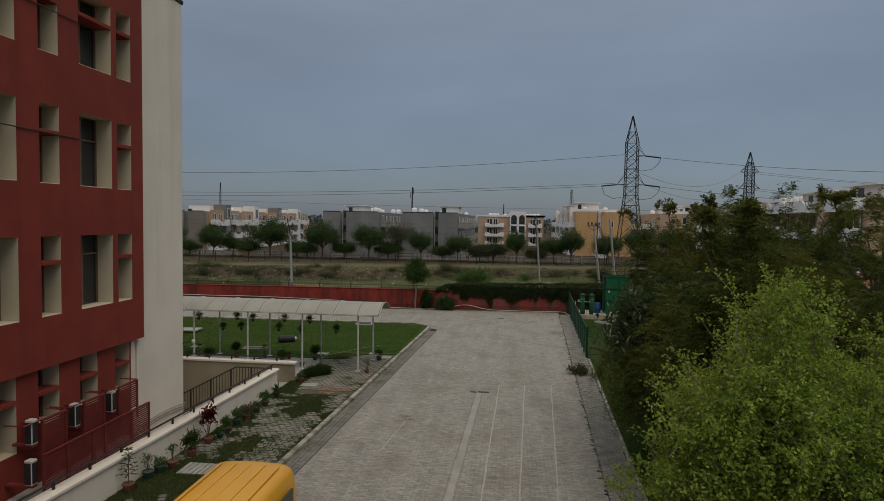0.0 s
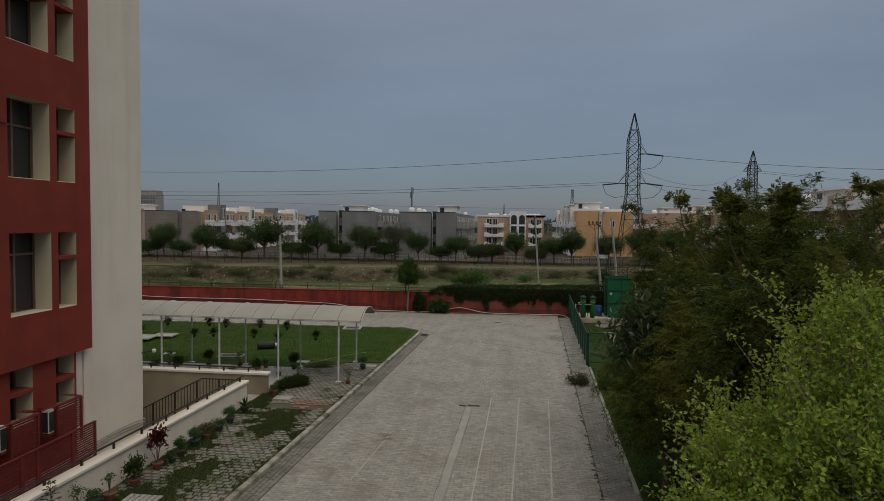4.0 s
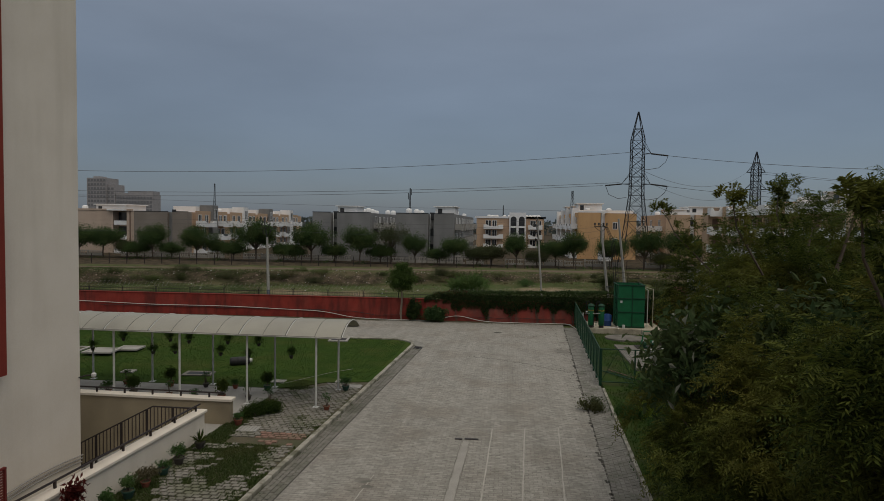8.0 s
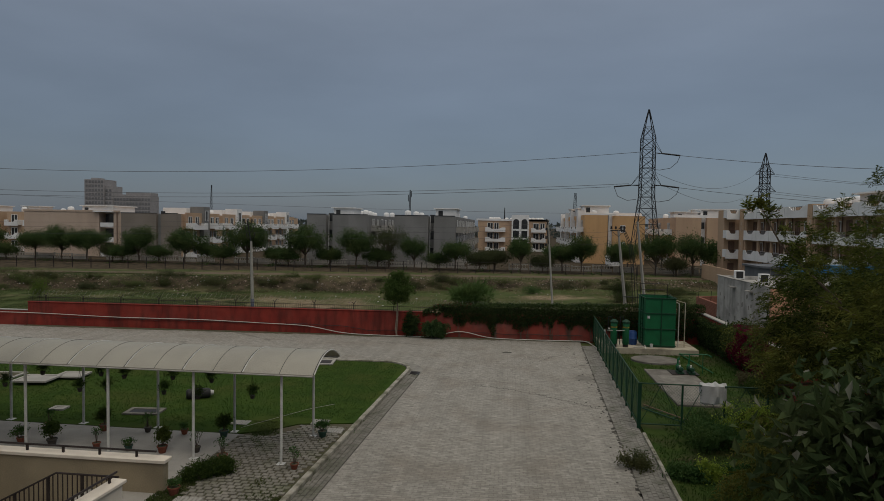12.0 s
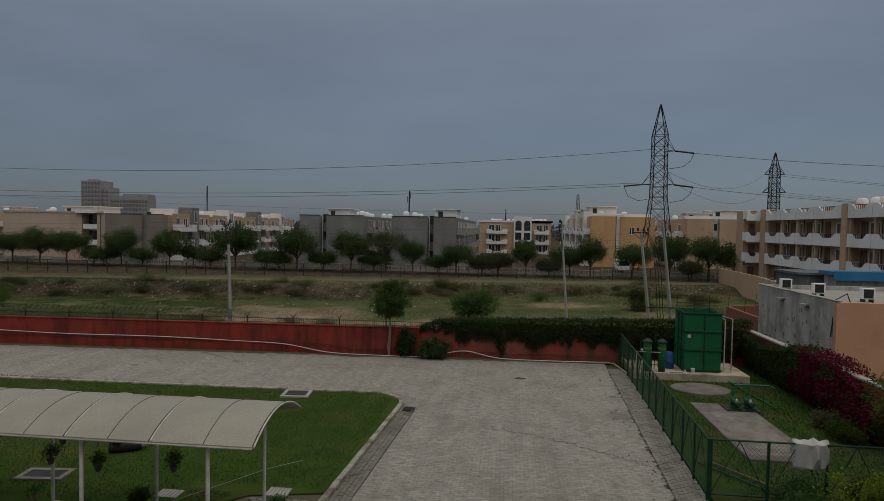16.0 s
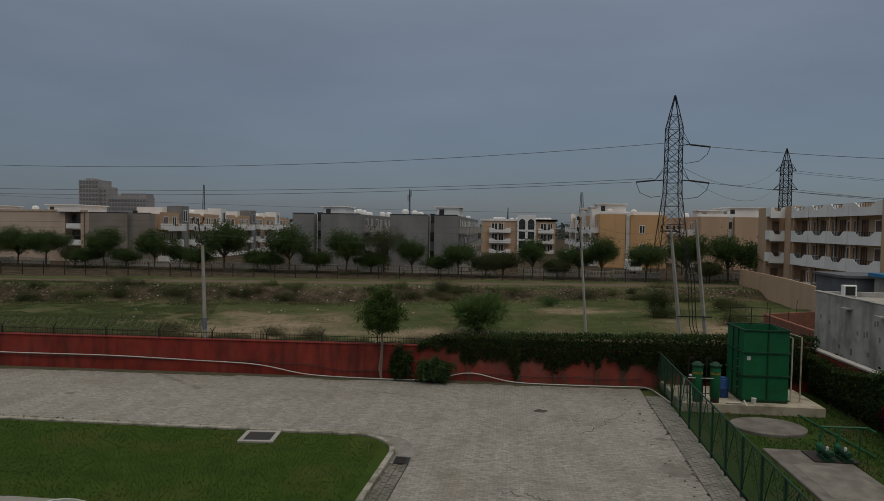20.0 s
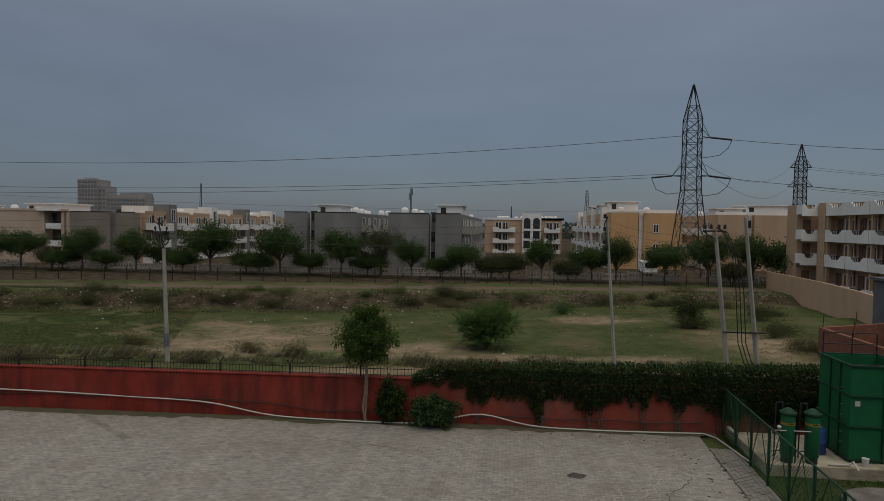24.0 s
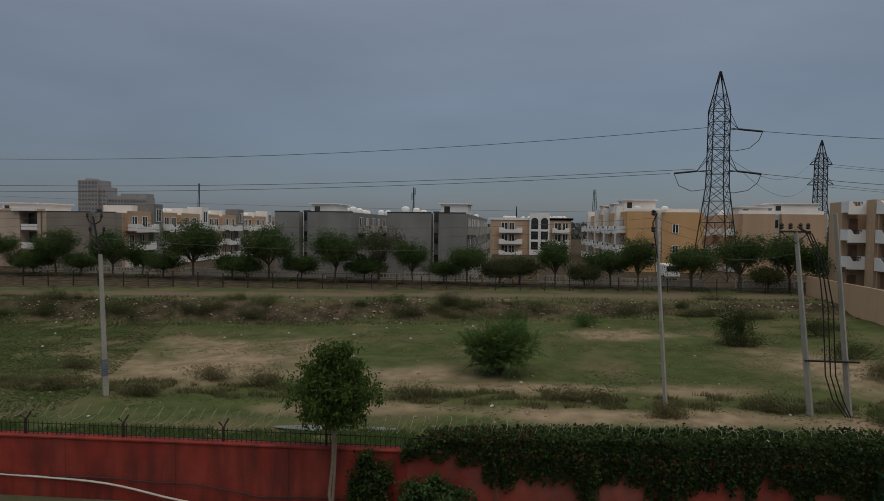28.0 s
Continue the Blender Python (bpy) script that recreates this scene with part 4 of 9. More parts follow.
def school():
    ob = thing("school_building", FX, 12, 0, "tall red and cream school block with deep window recesses", "building")
    holes = [(a, b, z0, z1) for z0, z1, _ in ROWS_Z for a, b in WIDE + SLIM]
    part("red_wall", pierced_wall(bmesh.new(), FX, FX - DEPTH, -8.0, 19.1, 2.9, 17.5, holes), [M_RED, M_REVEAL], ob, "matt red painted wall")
    holes = [(a, b, 0.76 if i in (3, 5) else 1.25, 2.89) for i, (a, b) in enumerate(GROUND_WIN)]
    low = pierced_wall(bmesh.new(), FX - 0.16, FX - 0.16 - DEPTH, -8.0, 18.56, -2.2, 2.91, holes)
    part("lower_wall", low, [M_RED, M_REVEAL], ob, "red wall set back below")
    part("cream_wall", box(-19.5, FX - 0.25, 18.54, 22.2, -2.2, 15.75, 0.02), M_CREAM, ob, "smooth cream end wall")
    part("roof_coping", box(-19.6, FX - 0.2, 18.5, 22.26, 15.75, 15.9, 0.02), M_IRON, ob, "dark roof coping")
    # Added solid behind the windows, coloured dark in place of unlit rooms.
    part("dark_room_fill", box(-25.0, FX - DEPTH - 0.2, -8.0, 18.5, -2.2, 17.4), M_DARKWIN, ob)
    part("pipe", tube(bmesh.new(), [(FX - 0.2, 19.0, z) for z in (-1.5, 2.8)], 0.05), M_CREAM, ob, "slim cream rainwater pipe")

    def window(a, b, z0, z1, bar, x, wide):
        g = x - DEPTH + 0.05
        w = part("window", box(g - 0.02, g, a, b, z0, z1), M_GLASS, ob, "dark tinted glazing")
        fr = bmesh.new()
        for y in ((a, b, (a + b) / 2) if wide else (a, b)):
            quad_box(fr, g, g + 0.06, y - 0.035, y + 0.035, z0, z1)
        for z in ((z0, z1, z1 - 0.72 if z0 > 7 else z1 - 0.62) if wide else (z0, z1)):
            quad_box(fr, g + 0.004, g + 0.064, a, b, z - 0.03, z + 0.03)
        part("frame", fr, M_SHUT, w, "brown aluminium frame")
        if wide:
            folds = bmesh.new()
            for k in range(7):
                quad_box(folds, g + 0.001, g + 0.012 + 0.008 * (k % 2), a + 0.05 + 0.105 * k, a + 0.145 + 0.105 * k, z0 + 0.05, z1 - 0.75)
            part("curtain", folds, M_CURTAIN, w, "brown pleated curtain")
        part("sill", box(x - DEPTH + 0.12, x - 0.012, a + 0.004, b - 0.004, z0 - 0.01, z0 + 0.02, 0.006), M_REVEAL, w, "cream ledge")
        if bar:
            part("lintel_band", box(x - DEPTH + 0.12, x + 0.012, a + 0.003, b - 0.003, bar - 0.06, bar + 0.06, 0.008), M_RED, w, "red cross band")

    for z0, z1, bar in ROWS_Z:
        for a, b in WIDE:
            window(a, b, z0, z1, bar if z0 > 11 else None, FX, True)
        for a, b in SLIM:
            window(a, b, z0, z1, bar, FX, False)
    for i, (a, b) in enumerate(GROUND_WIN):
        window(a, b, 0.76 if i in (3, 5) else 1.25, 2.89, 2.15, FX - 0.16, False)
    part("service_cable", tube(bmesh.new(), [(FX + 0.03, y, 13.0) for y in (3.0, 9.0, 15.85)], 0.018, 5), M_IRON, ob, "thin dark cable")
    part("service_cable", tube(bmesh.new(), [(FX + 0.03, y, 9.55) for y in (3.0, 9.0, 15.85)], 0.018, 5), M_IRON, ob, "thin dark cable")
    for k in range(3):
        part("base_conduit", tube(bmesh.new(), [(FX - 0.2 + 0.02 * k, y, -0.62 + 0.11 * k + 0.1 * math.sin(y)) for y in np.linspace(18.6, 22.15, 7)], 0.022, 5), M_CONC, ob, "pale conduit")
    lamp = part("bracket_lamp", tube(bmesh.new(), [(FX - 0.25, 22.12, 2.05), (FX - 0.1, 22.22, 2.1), (FX + 0.1, 22.26, 2.12)], 0.025), M_IRON, ob)
    part("lamp_head", lathe([(0.03, 0), (0.07, 0.05), (0.075, 0.13), (0.03, 0.16)], 10, (FX + 0.16, 22.26, 2.04)), M_STEEL, lamp, "small pale lamp head")


school()


def screens():
    """Slatted maroon screens round the outdoor units of the air conditioning."""
    def screen(x, y0, y1, z0, z1, label):
        ob = thing("slatted_screen", x, (y0 + y1) / 2, z0, label, "screen", "slatted screens")
        for y in (y0, y1):
            part("post", box(x - 0.03, x + 0.03, y - 0.03, y + 0.03, z0 - 0.4, z1 + 0.02), M_LOUVRE, ob)
        part("top_rail", box(x - 0.035, x + 0.035, y0 - 0.03, y1 + 0.03, z1 + 0.02, z1 + 0.07), M_LOUVRE, ob)
        n = int((z1 - z0) / 0.068)
        me = mesh_of(box(-0.012, 0.012, y0, y1, -0.022, 0.022), "slat", M_LOUVRE)
        for k in range(n):
            piece("slat", me, ob, pose(x, 0, z0 + (k + 0.5) * (z1 - z0) / n))

    def unit(x, y, top, label):
        ob = thing("air_conditioner", x, y + 0.15, top - 0.7, label, "air conditioner", "outdoor units")
        part("case", box(x - 0.11, x + 0.11, y, y + 0.22, top - 0.68, top, 0.02), M_AC, ob)
        part("grille", box(x - 0.09, x + 0.09, y - 0.022, y + 0.002, top - 0.63, top - 0.06, 0.006), M_BLACK, ob, "dark fan grille")
        part("side_grille", box(x + 0.108, x + 0.12, y + 0.02, y + 0.2, top - 0.62, top - 0.07), M_BLACK, ob, "dark fan grille")
        part("bracket", box(-12.66, x + 0.11, y + 0.03, y + 0.2, top - 0.74, top - 0.68), M_LOUVRE, ob)

    seams = (18.13, 17.14, 15.82, 15.28, 14.23, 13.3)
    for y1, y0 in zip(seams, seams[1:]):
        screen(-11.72, y0 + 0.03, y1 - 0.03, -0.3, 0.8, "maroon slatted metal screen on the low terrace")
    for y0, y1, front, top in ((16.98, 17.95, 16.62, 1.62), (15.34, 16.24, 14.96, 1.7), (13.7, 14.58, 13.32, 1.76)):
        screen(-12.05, y0, y1, 0.76, 1.6, "raised maroon slatted screen against the wall")
        unit(-12.15, front, top, "cream outdoor air-conditioning unit between slatted screens")
        cage = thing("unit_cage", -12.2, front, 1.6, "thin maroon frame over the outdoor unit", "frame", "unit cages")
        part("rail", tube(bmesh.new(), [(-12.66, front - 0.25, 1.68), (-12.05, front - 0.25, 1.68), (-12.05, y1, 1.68), (-12.66, y1, 1.68)], 0.022, 4), M_LOUVRE, cage)
        part("panel", box(-12.66, -12.05, y0 - 0.02, y0, 0.76, 1.57), M_LOUVRE, cage)
    unit(-11.95, 13.05, 0.78, "cream outdoor air-conditioning unit below the screens")
    structure("terrace_ledge", box(-12.66, -11.67, 2.0, 18.2, -0.5, -0.36, 0.01), M_CONC, "narrow concrete ledge below the screens", "ledge")


screens()


def planter_x(y):
    """Middle of the low wall beside the garden strip, which runs parallel to the kerb."""
    return -9.155 + 0.05 * (y - 23.0)


def ramp_walls():
    f = Face(planter_x(-6), -6.0, 0.05, 1.0, 1.0, -0.05)
    L = 29.1
    w = structure("wall_planter", bevelled(f.box(0, L - 0.06, -0.115, 0.115, -2.0, 0.86), 0.012), M_CREAM, "low cream wall with a coping along the ramp", "wall")
    part("coping", bevelled(f.box(0, L, -0.185, 0.185, 0.86, 0.95), 0.015), M_CREAM, w)
    w = frame_wall("wall_back", -40, -8.85, 24.4, 24.65, -2.0, 0.8, M_WELL, "low cream wall closing the ramp")
    part("coping", box(-40, -8.78, 24.34, 24.71, 0.8, 0.9, 0.015), M_CREAM, w)
    rail = thing("low_rail", planter_x(12), 12, 0.95, "dark low iron rail on short posts along the coping", "railing")
    part("top_rail", tube(bmesh.new(), [f.at(u, -0.05, 1.12) for u in (1, 10, 20, L - 0.05)], 0.028), M_IRON, rail)
    for u in np.arange(1.2, L, 1.15):
        part("post", f.box(u - 0.025, u + 0.025, -0.075, -0.025, 0.94, 1.11), M_IRON, rail)
    rail = thing("low_rail", -14, 24.5, 0.9, "dark low iron rail on short posts above the back wall", "railing")
    part("top_rail", tube(bmesh.new(), [(x, 24.5, 1.07) for x in (-30, -20, -9.1)], 0.028), M_IRON, rail)
    for x in np.arange(-29.6, -9.0, 1.05):
        part("post", box(x - 0.025, x + 0.025, 24.475, 24.525, 0.89, 1.06), M_IRON, rail)
    bal = thing("balustrade", -10.9, 23.3, 0.0, "dark iron balustrade with thin bars, following the steps down", "railing")

    def foot(x):
        return 0.0 if x > -11.0 else 0.53 * (x + 11.0)

    for name, up, r in (("top_rail", 0.87, 0.026), ("bottom_rail", 0.1, 0.018)):
        part(name, tube(bmesh.new(), [(x, 23.3, foot(x) + up) for x in (-9.35, -11.0, -14.0)], r), M_IRON, bal)
    for i, x in enumerate(np.arange(-9.4, -14.0, -0.13)):
        thick = 0.028 if i % 7 == 0 else 0.01
        part("post" if thick > 0.02 else "bar", box(x - thick, x + thick, 23.3 - thick, 23.3 + thick, foot(x) + (-0.1 if thick > 0.02 else 0.1), foot(x) + 0.87), M_IRON, bal)


ramp_walls()


def canopy():
    """Barrel-vaulted walkway canopy on slim posts."""
    ob = thing("walkway_canopy", -20, 27.8, 0, "long milky barrel-vaulted canopy on slim white posts", "canopy")
    y0, y1, ze, rise = 26.42, 29.09, 2.76, 0.43
    prof = [(y0 + (y1 - y0) * (1 + u) / 2, ze + rise * (1 - u * u)) for u in np.linspace(-1, 1, 25)]
    xs = [-5.45] + list(np.arange(-7.6, -48, -1.83))
    for a, b in zip(xs, xs[1:]):
        bm = bmesh.new()
        lo = [[bm.verts.new((x, y, z)) for y, z in prof] for x in (a, b + 0.012)]
        hi = [[bm.verts.new((x, y, z + 0.025)) for y, z in prof] for x in (a, b + 0.012)]
        for i in range(len(prof) - 1):
            bm.faces.new((lo[0][i], lo[0][i + 1], lo[1][i + 1], lo[1][i]))
            bm.faces.new((hi[0][i], hi[1][i], hi[1][i + 1], hi[0][i + 1]))
            bm.faces.new((lo[0][i], hi[0][i], hi[0][i + 1], lo[0][i + 1]))
            bm.faces.new((lo[1][i], lo[1][i + 1], hi[1][i + 1], hi[1][i]))
        for i in (0, len(prof) - 1):
            bm.faces.new((lo[0][i], lo[1][i], hi[1][i], hi[0][i]))
        part("roof_sheet", bm, M_CANOPY, ob, "", True)
    for x in xs:
        part("arch_rib", tube(bmesh.new(), [(x, y, z + 0.034) for y, z in prof[::2]], 0.016, 5), M_STEEL, ob, "pale cover strip")
        part("seam", tube(bmesh.new(), [(x - 0.04, y, z + 0.026) for y, z in prof[::2]], 0.012, 4), M_BLACK, ob, "thin black line beside the strip")
    for x in [-6.5] + [x - 0.915 for x in xs[1:-1]]:
        part("cover_strip", tube(bmesh.new(), [(x, y, z + 0.026) for y, z in prof[::2]], 0.009, 4), M_GALV, ob, "thin grey strip between two sheets")
    for a, b in zip(xs, xs[1:]):
        part("purlin", tube(bmesh.new(), [((a + b) / 2, y, z - 0.02) for y, z in prof[::2]], 0.018, 5), M_STEEL, ob)
    for y in (y0, y1):
        part("eave_beam", tube(bmesh.new(), [(x, y, ze - 0.02) for x in (-5.5, -20, -48)], 0.022), M_SHED, ob)
    for k in range(15):
        x = -6.4 - 2.73 * k
        for y, x in ((26.62, -6.5 - 2.72 * k), (29.05, -6.32 - 2.745 * k)):
            post = part("post", tube(bmesh.new(), [(x, y, 0.0), (x, y, ze)], 0.042, 8), M_STEEL, ob)
            part("base_plate", box(x - 0.11, x + 0.11, y - 0.11, y + 0.11, 0.05, 0.075), M_STEEL, post)
        part("tie_beam", tube(bmesh.new(), [(x, 26.62, ze - 0.03), (x, 29.05, ze - 0.03)], 0.025, 5), M_STEEL, ob)


canopy()


# ---------------------------------------------------------------- boundary walls, fence
def boundary():
    Y0 = 48.3
    w = wall_n = frame_wall("wall_north", -32, -5.2, Y0, Y0 + 0.24, -0.15, 1.55, M_WALLRED, "streaked red boundary wall")
    part("coping", box(-32, -5.2, Y0 - 0.04, Y0 + 0.28, 1.55, 1.6, 0.01), M_WALLRED, w)
    for x in np.arange(-31.5, -6, 2.9):
        part("pilaster", box(x - 0.17, x + 0.17, Y0 - 0.014, Y0 + 0.002, -0.1, 1.53, 0.008), M_WALLRED, w)
    rim, back = [], []
    bm = bmesh.new()
    for x in np.arange(-32, 5.3, 0.25):
        d = 0.42 + 0.3 * noise.noise((x * 0.5, 0, 2)) + 0.2 * noise.noise((x * 2.1, 3, 0))
        rim.append(bm.verts.new((x, Y0 - max(0.08, d), 0.005)))
        back.append(bm.verts.new((x, Y0 - 0.01, 0.03)))
    for k in range(len(rim) - 1):
        bm.faces.new((rim[k], rim[k + 1], back[k + 1], back[k]))
    part("dirt_strip", bm, M_SOIL, w, "drifted soil and leaves at the wall foot")
    wall_w = frame_wall("wall_north_far", -62, -32.003, Y0 + 0.02, Y0 + 0.24, -0.15, 0.98, M_WALLRED, "lower further stretch of the red boundary wall")
    part("coping", box(-62, -32.01, Y0 - 0.01, Y0 + 0.27, 0.98, 1.03, 0.01), M_CONC, wall_w, "pale worn coping")
    wall_m = frame_wall("wall_north_overgrown", -5.2, 12.3, Y0 + 0.003, Y0 + 0.24, -0.15, 1.55, M_WALLPINK, "faded pinkish boundary wall below the creeper")
    w = frame_wall("wall_east", 12.1, 12.34, 31.0, 48.95, -0.15, 1.9, M_WALLRED, "streaked red boundary wall beside the grass")
    part("coping", box(12.06, 12.38, 31.0, 48.95, 1.9, 1.98, 0.01), M_CONC, w)
    fence = thing("bar_fence", -20, Y0 + 0.12, 1.74, "thin dark iron bar fence with barbed coil on the red wall", "fence")
    for z in (1.66, 1.88):
        part("rail", tube(bmesh.new(), [(x, Y0 + 0.12, z) for x in (-31.95, -24, -4.5)], 0.014, 5), M_IRON, fence)
    bars = []
    me = mesh_of(box(-0.007, 0.007, -0.007, 0.007, 0, 0.36), "bar", M_IRON)
    for x in np.arange(-32, -4.5, 0.125):
        if len(bars) < 220:
            bars.append(piece("bar", me, fence, pose(x, Y0 + 0.12, 1.58, random.uniform(-1.5, 1.5), random.uniform(-1.5, 1.5))))
    for x in np.arange(-43.9 + 5 * 2.62, -4.5, 2.62):
        post = part("y_post", box(x - 0.022, x + 0.022, Y0 + 0.1, Y0 + 0.14, 1.6, 1.98), M_IRON, fence)
        for s, up in ((-1, 0.13), (1, 0.19)):
            part("arm", tube(bmesh.new(), [(x, Y0 + 0.12, 1.96), (x + 0.11 * s, Y0 + 0.12 + 0.05 * s, 1.98 + up)], 0.02, 5), M_IRON, post)
    coil = []
    for x in np.arange(-32, 9.0, 0.035):
        r = 0.2 + 0.05 * noise.noise((x * 1.1, 0, 3))
        coil.append((x + 0.12 * math.sin(x * 19.0) + 0.1 * noise.noise((x * 0.8, 5, 5)), Y0 + 0.14 + r * math.cos(x * 19.0), 2.2 + r * math.sin(x * 19.0) + 0.12 * noise.noise((x * 0.6, 1, 0))))
    part("barbed_coil", tube(bmesh.new(), coil, 0.0042, 3), M_CONC, fence, "loose loops of barbed wire")
    pipe = thing("hose", -20, Y0 - 0.1, 0.6, "long white hose slung along the red wall", "hose")
    pts = []
    for x in np.arange(-60, 5.0, 0.4):
        s = 1 / (1 + math.exp(-(x + 11.6) * 1.5))
        rise = 0.36 * math.exp(-((x + 2.9) / 1.3) ** 2)
        pts.append((x, Y0 - 0.07 - (0.16 + 0.05 * math.sin(x * 0.8)) * s * (1 - rise * 2.4), (0.57 + 0.012 * max(0, -12 - x)) * (1 - s) + 0.05 * s + rise + 0.03 * math.sin(x * 0.55) * (1 - s)))
    pts += [(5.1, Y0 - 0.6, 0.05), (5.3, Y0 - 2.4, 0.05), (5.42, Y0 - 3.3, 0.05)]
    part("tube", tube(bmesh.new(), pts, 0.026, 6), M_PIPE, pipe)
    cable = thing("cable", -16, Y0 - 0.08, 0.6, "thin black cable looped along the red wall", "cable")
    part("line", tube(bmesh.new(), [(x, Y0 - 0.07, 0.56 + 0.06 * abs(math.sin(x * 1.08)) - (0.25 if x > -9 else 0.25 / (1 + math.exp(-(x + 10) * 2)))) for x in np.arange(-30, 5, 0.3)], 0.016, 5), M_BLACK, cable)

    askew = Matrix.Translation((0, 48.3, 0)) @ pose(0, 0, 0, 0, 0, 2.29) @ Matrix.Translation((0, -48.3, 0))
    for ob in (wall_n, wall_w, wall_m, fence, pipe, cable):
        ob.matrix_basis = askew @ ob.matrix_basis


boundary()


def chain_fence():
    def run(ax, ay, bx, by, label, low=0.1, wall=None):
        d = Vector((bx - ax, by - ay, 0))
        ob = thing("green_fence", ax, ay, 0, label, "fence", "green fence runs")
        n = max(1, round(d.length / 1.35))
        for k in range(n + 1):
            p = Vector((ax, ay, 0)) + d * k / n
            part("post", box(p.x - 0.03, p.x + 0.03, p.y - 0.03, p.y + 0.03, 0, 1.68), M_FENCE, ob)
        for z in (1.66, 0.2):
            part("rail", tube(bmesh.new(), [(ax, ay, z), (bx, by, z)], 0.025, 6), M_FENCE, ob)
        for k in range(n):
            p, q = Vector((ax, ay, 0)) + d * k / n, Vector((ax, ay, 0)) + d * (k + 1) / n
            c = (p + q) / 2
            part("brace", tube(bmesh.new(), [(p.x, p.y, 0.2), (c.x, c.y, 1.64)], 0.013, 5), M_FENCE, ob)
            part("brace", tube(bmesh.new(), [(q.x, q.y, 0.2), (c.x, c.y, 1.64)], 0.013, 5), M_FENCE, ob)
        mesh = bmesh.new()
        L, step = d.length, 0.11
        u = d.normalized()
        for s in (-1, 1):
            for k in np.arange(-1.45, L, step):
                a, b = (k, 0.2), (k + 1.45, 1.65)
                a0, b0 = max(0, -k), min(1.45, L - k)
                if b0 <= a0:
                    continue
                z0, z1 = (0.2 + a0, 0.2 + b0) if s > 0 else (1.65 - a0, 1.65 - b0)
                p0, p1 = Vector((ax, ay, z0)) + u * (k + a0), Vector((ax, ay, z1)) + u * (k + b0)
                tube(mesh, [p0, p1], 0.0035, 3, False)
        tagged(part("wire_mesh", mesh, M_FENCE, ob), "fine green wire mesh", kind="stuff")

    run(4.77, 31.76, 5.46, 48.35, "green steel fence with crossed braces and wire mesh")
    run(4.83, 31.74, 12.05, 31.74, "green steel fence across the end of the grass")


chain_fence()


# ---------------------------------------------------------------- plant yard behind the fence
def green_tank():
    ob = thing("water_treatment_tank", 8.7, 46.2, 0.4, "tall green steel treatment tank with flanged panels, open top", "tank")
    x0, x1, y0, y1, z0, z1 = 7.92, 9.6, 45.3, 47.1, 0.42, 3.2
    t = 0.04
    for name, b in (("front_panel", (x0, x1, y0, y0 + t)), ("back_panel", (x0, x1, y1 - t, y1)), ("side_panel", (x0, x0 + t, y0 + t, y1 - t)), ("side_panel", (x1 - t, x1, y0 + t, y1 - t))):
        part(name, box(*b, z0, z1), M_GREEN, ob)
    part("floor_plate", box(x0 + 0.05, x1 - 0.05, y0 + 0.05, y1 - 0.05, z0, z0 + 0.4), M_GREEN, ob)
    for z in (0.5, 1.45, 2.35, 3.22):
        bm = bmesh.new()
        for b in ((x0 - 0.05, x1 + 0.05, y0 - 0.05, y0), (x0 - 0.05, x1 + 0.05, y1, y1 + 0.05), (x0 - 0.05, x0, y0, y1), (x1, x1 + 0.05, y0, y1)):
            quad_box(bm, *b, z - 0.025, z + 0.025)
        part("flange", bm, M_FENCE, ob)
    for x in (x0 + 0.9,):
        part("stiffener", box(x - 0.02, x + 0.02, y0 - 0.045, y0, z0, z1), M_FENCE, ob)
    for y in (y0 + 0.55, y0 + 1.1):
        part("stiffener", box(x0 - 0.045, x0, y - 0.02, y + 0.02, z0, z1), M_FENCE, ob)
    part("baffle", box(x0 + 0.06, x1 - 0.06, y0 + 0.8, y0 + 0.84, z1 - 0.8, z1 - 0.1), M_GALV, ob)
    part("label_plate", box(x0 + 0.12, x0 + 0.26, y0 - 0.012, y0 - 0.002, 2.05, 2.2), M_LITTER, ob, "small pale plate")
    for x, y in ((x0 + 0.05, y1 - 0.05), (x0 + 0.9, y1 - 0.05), (x1 - 0.05, y1 - 0.05)):
        part("guard_post", tube(bmesh.new(), [(x, y, z1), (x, y, z1 + 0.7)], 0.02, 5), M_IRON, ob)
    for z in (z1 + 0.35, z1 + 0.7):
        part("guard_rail", tube(bmesh.new(), [(x0 + 0.05, y1 - 0.05, z), (x1 - 0.05, y1 - 0.05, z)], 0.018, 5), M_IRON, ob)
    for i, x in enumerate((x1 + 0.28, x1 + 0.62)):
        top = (2.9, 2.95)[i]
        part("riser_pipe", tube(bmesh.new(), [(x, y0 + 0.4, 0.42), (x, y0 + 0.4, top), (x1 - 0.1, y0 + 0.4, top + 0.2)], 0.03), (M_PIPE, M_PLINTH)[i], ob, "pale riser pipe")
    for z in (0.9, 1.2, 1.7, 2.0, 2.5):
        part("valve", lathe([(0.02, 0), (0.05, 0.02), (0.05, 0.06), (0.02, 0.08)], 8, (x0 - 0.16, y0 + 0.15, z)), M_FENCE, ob)


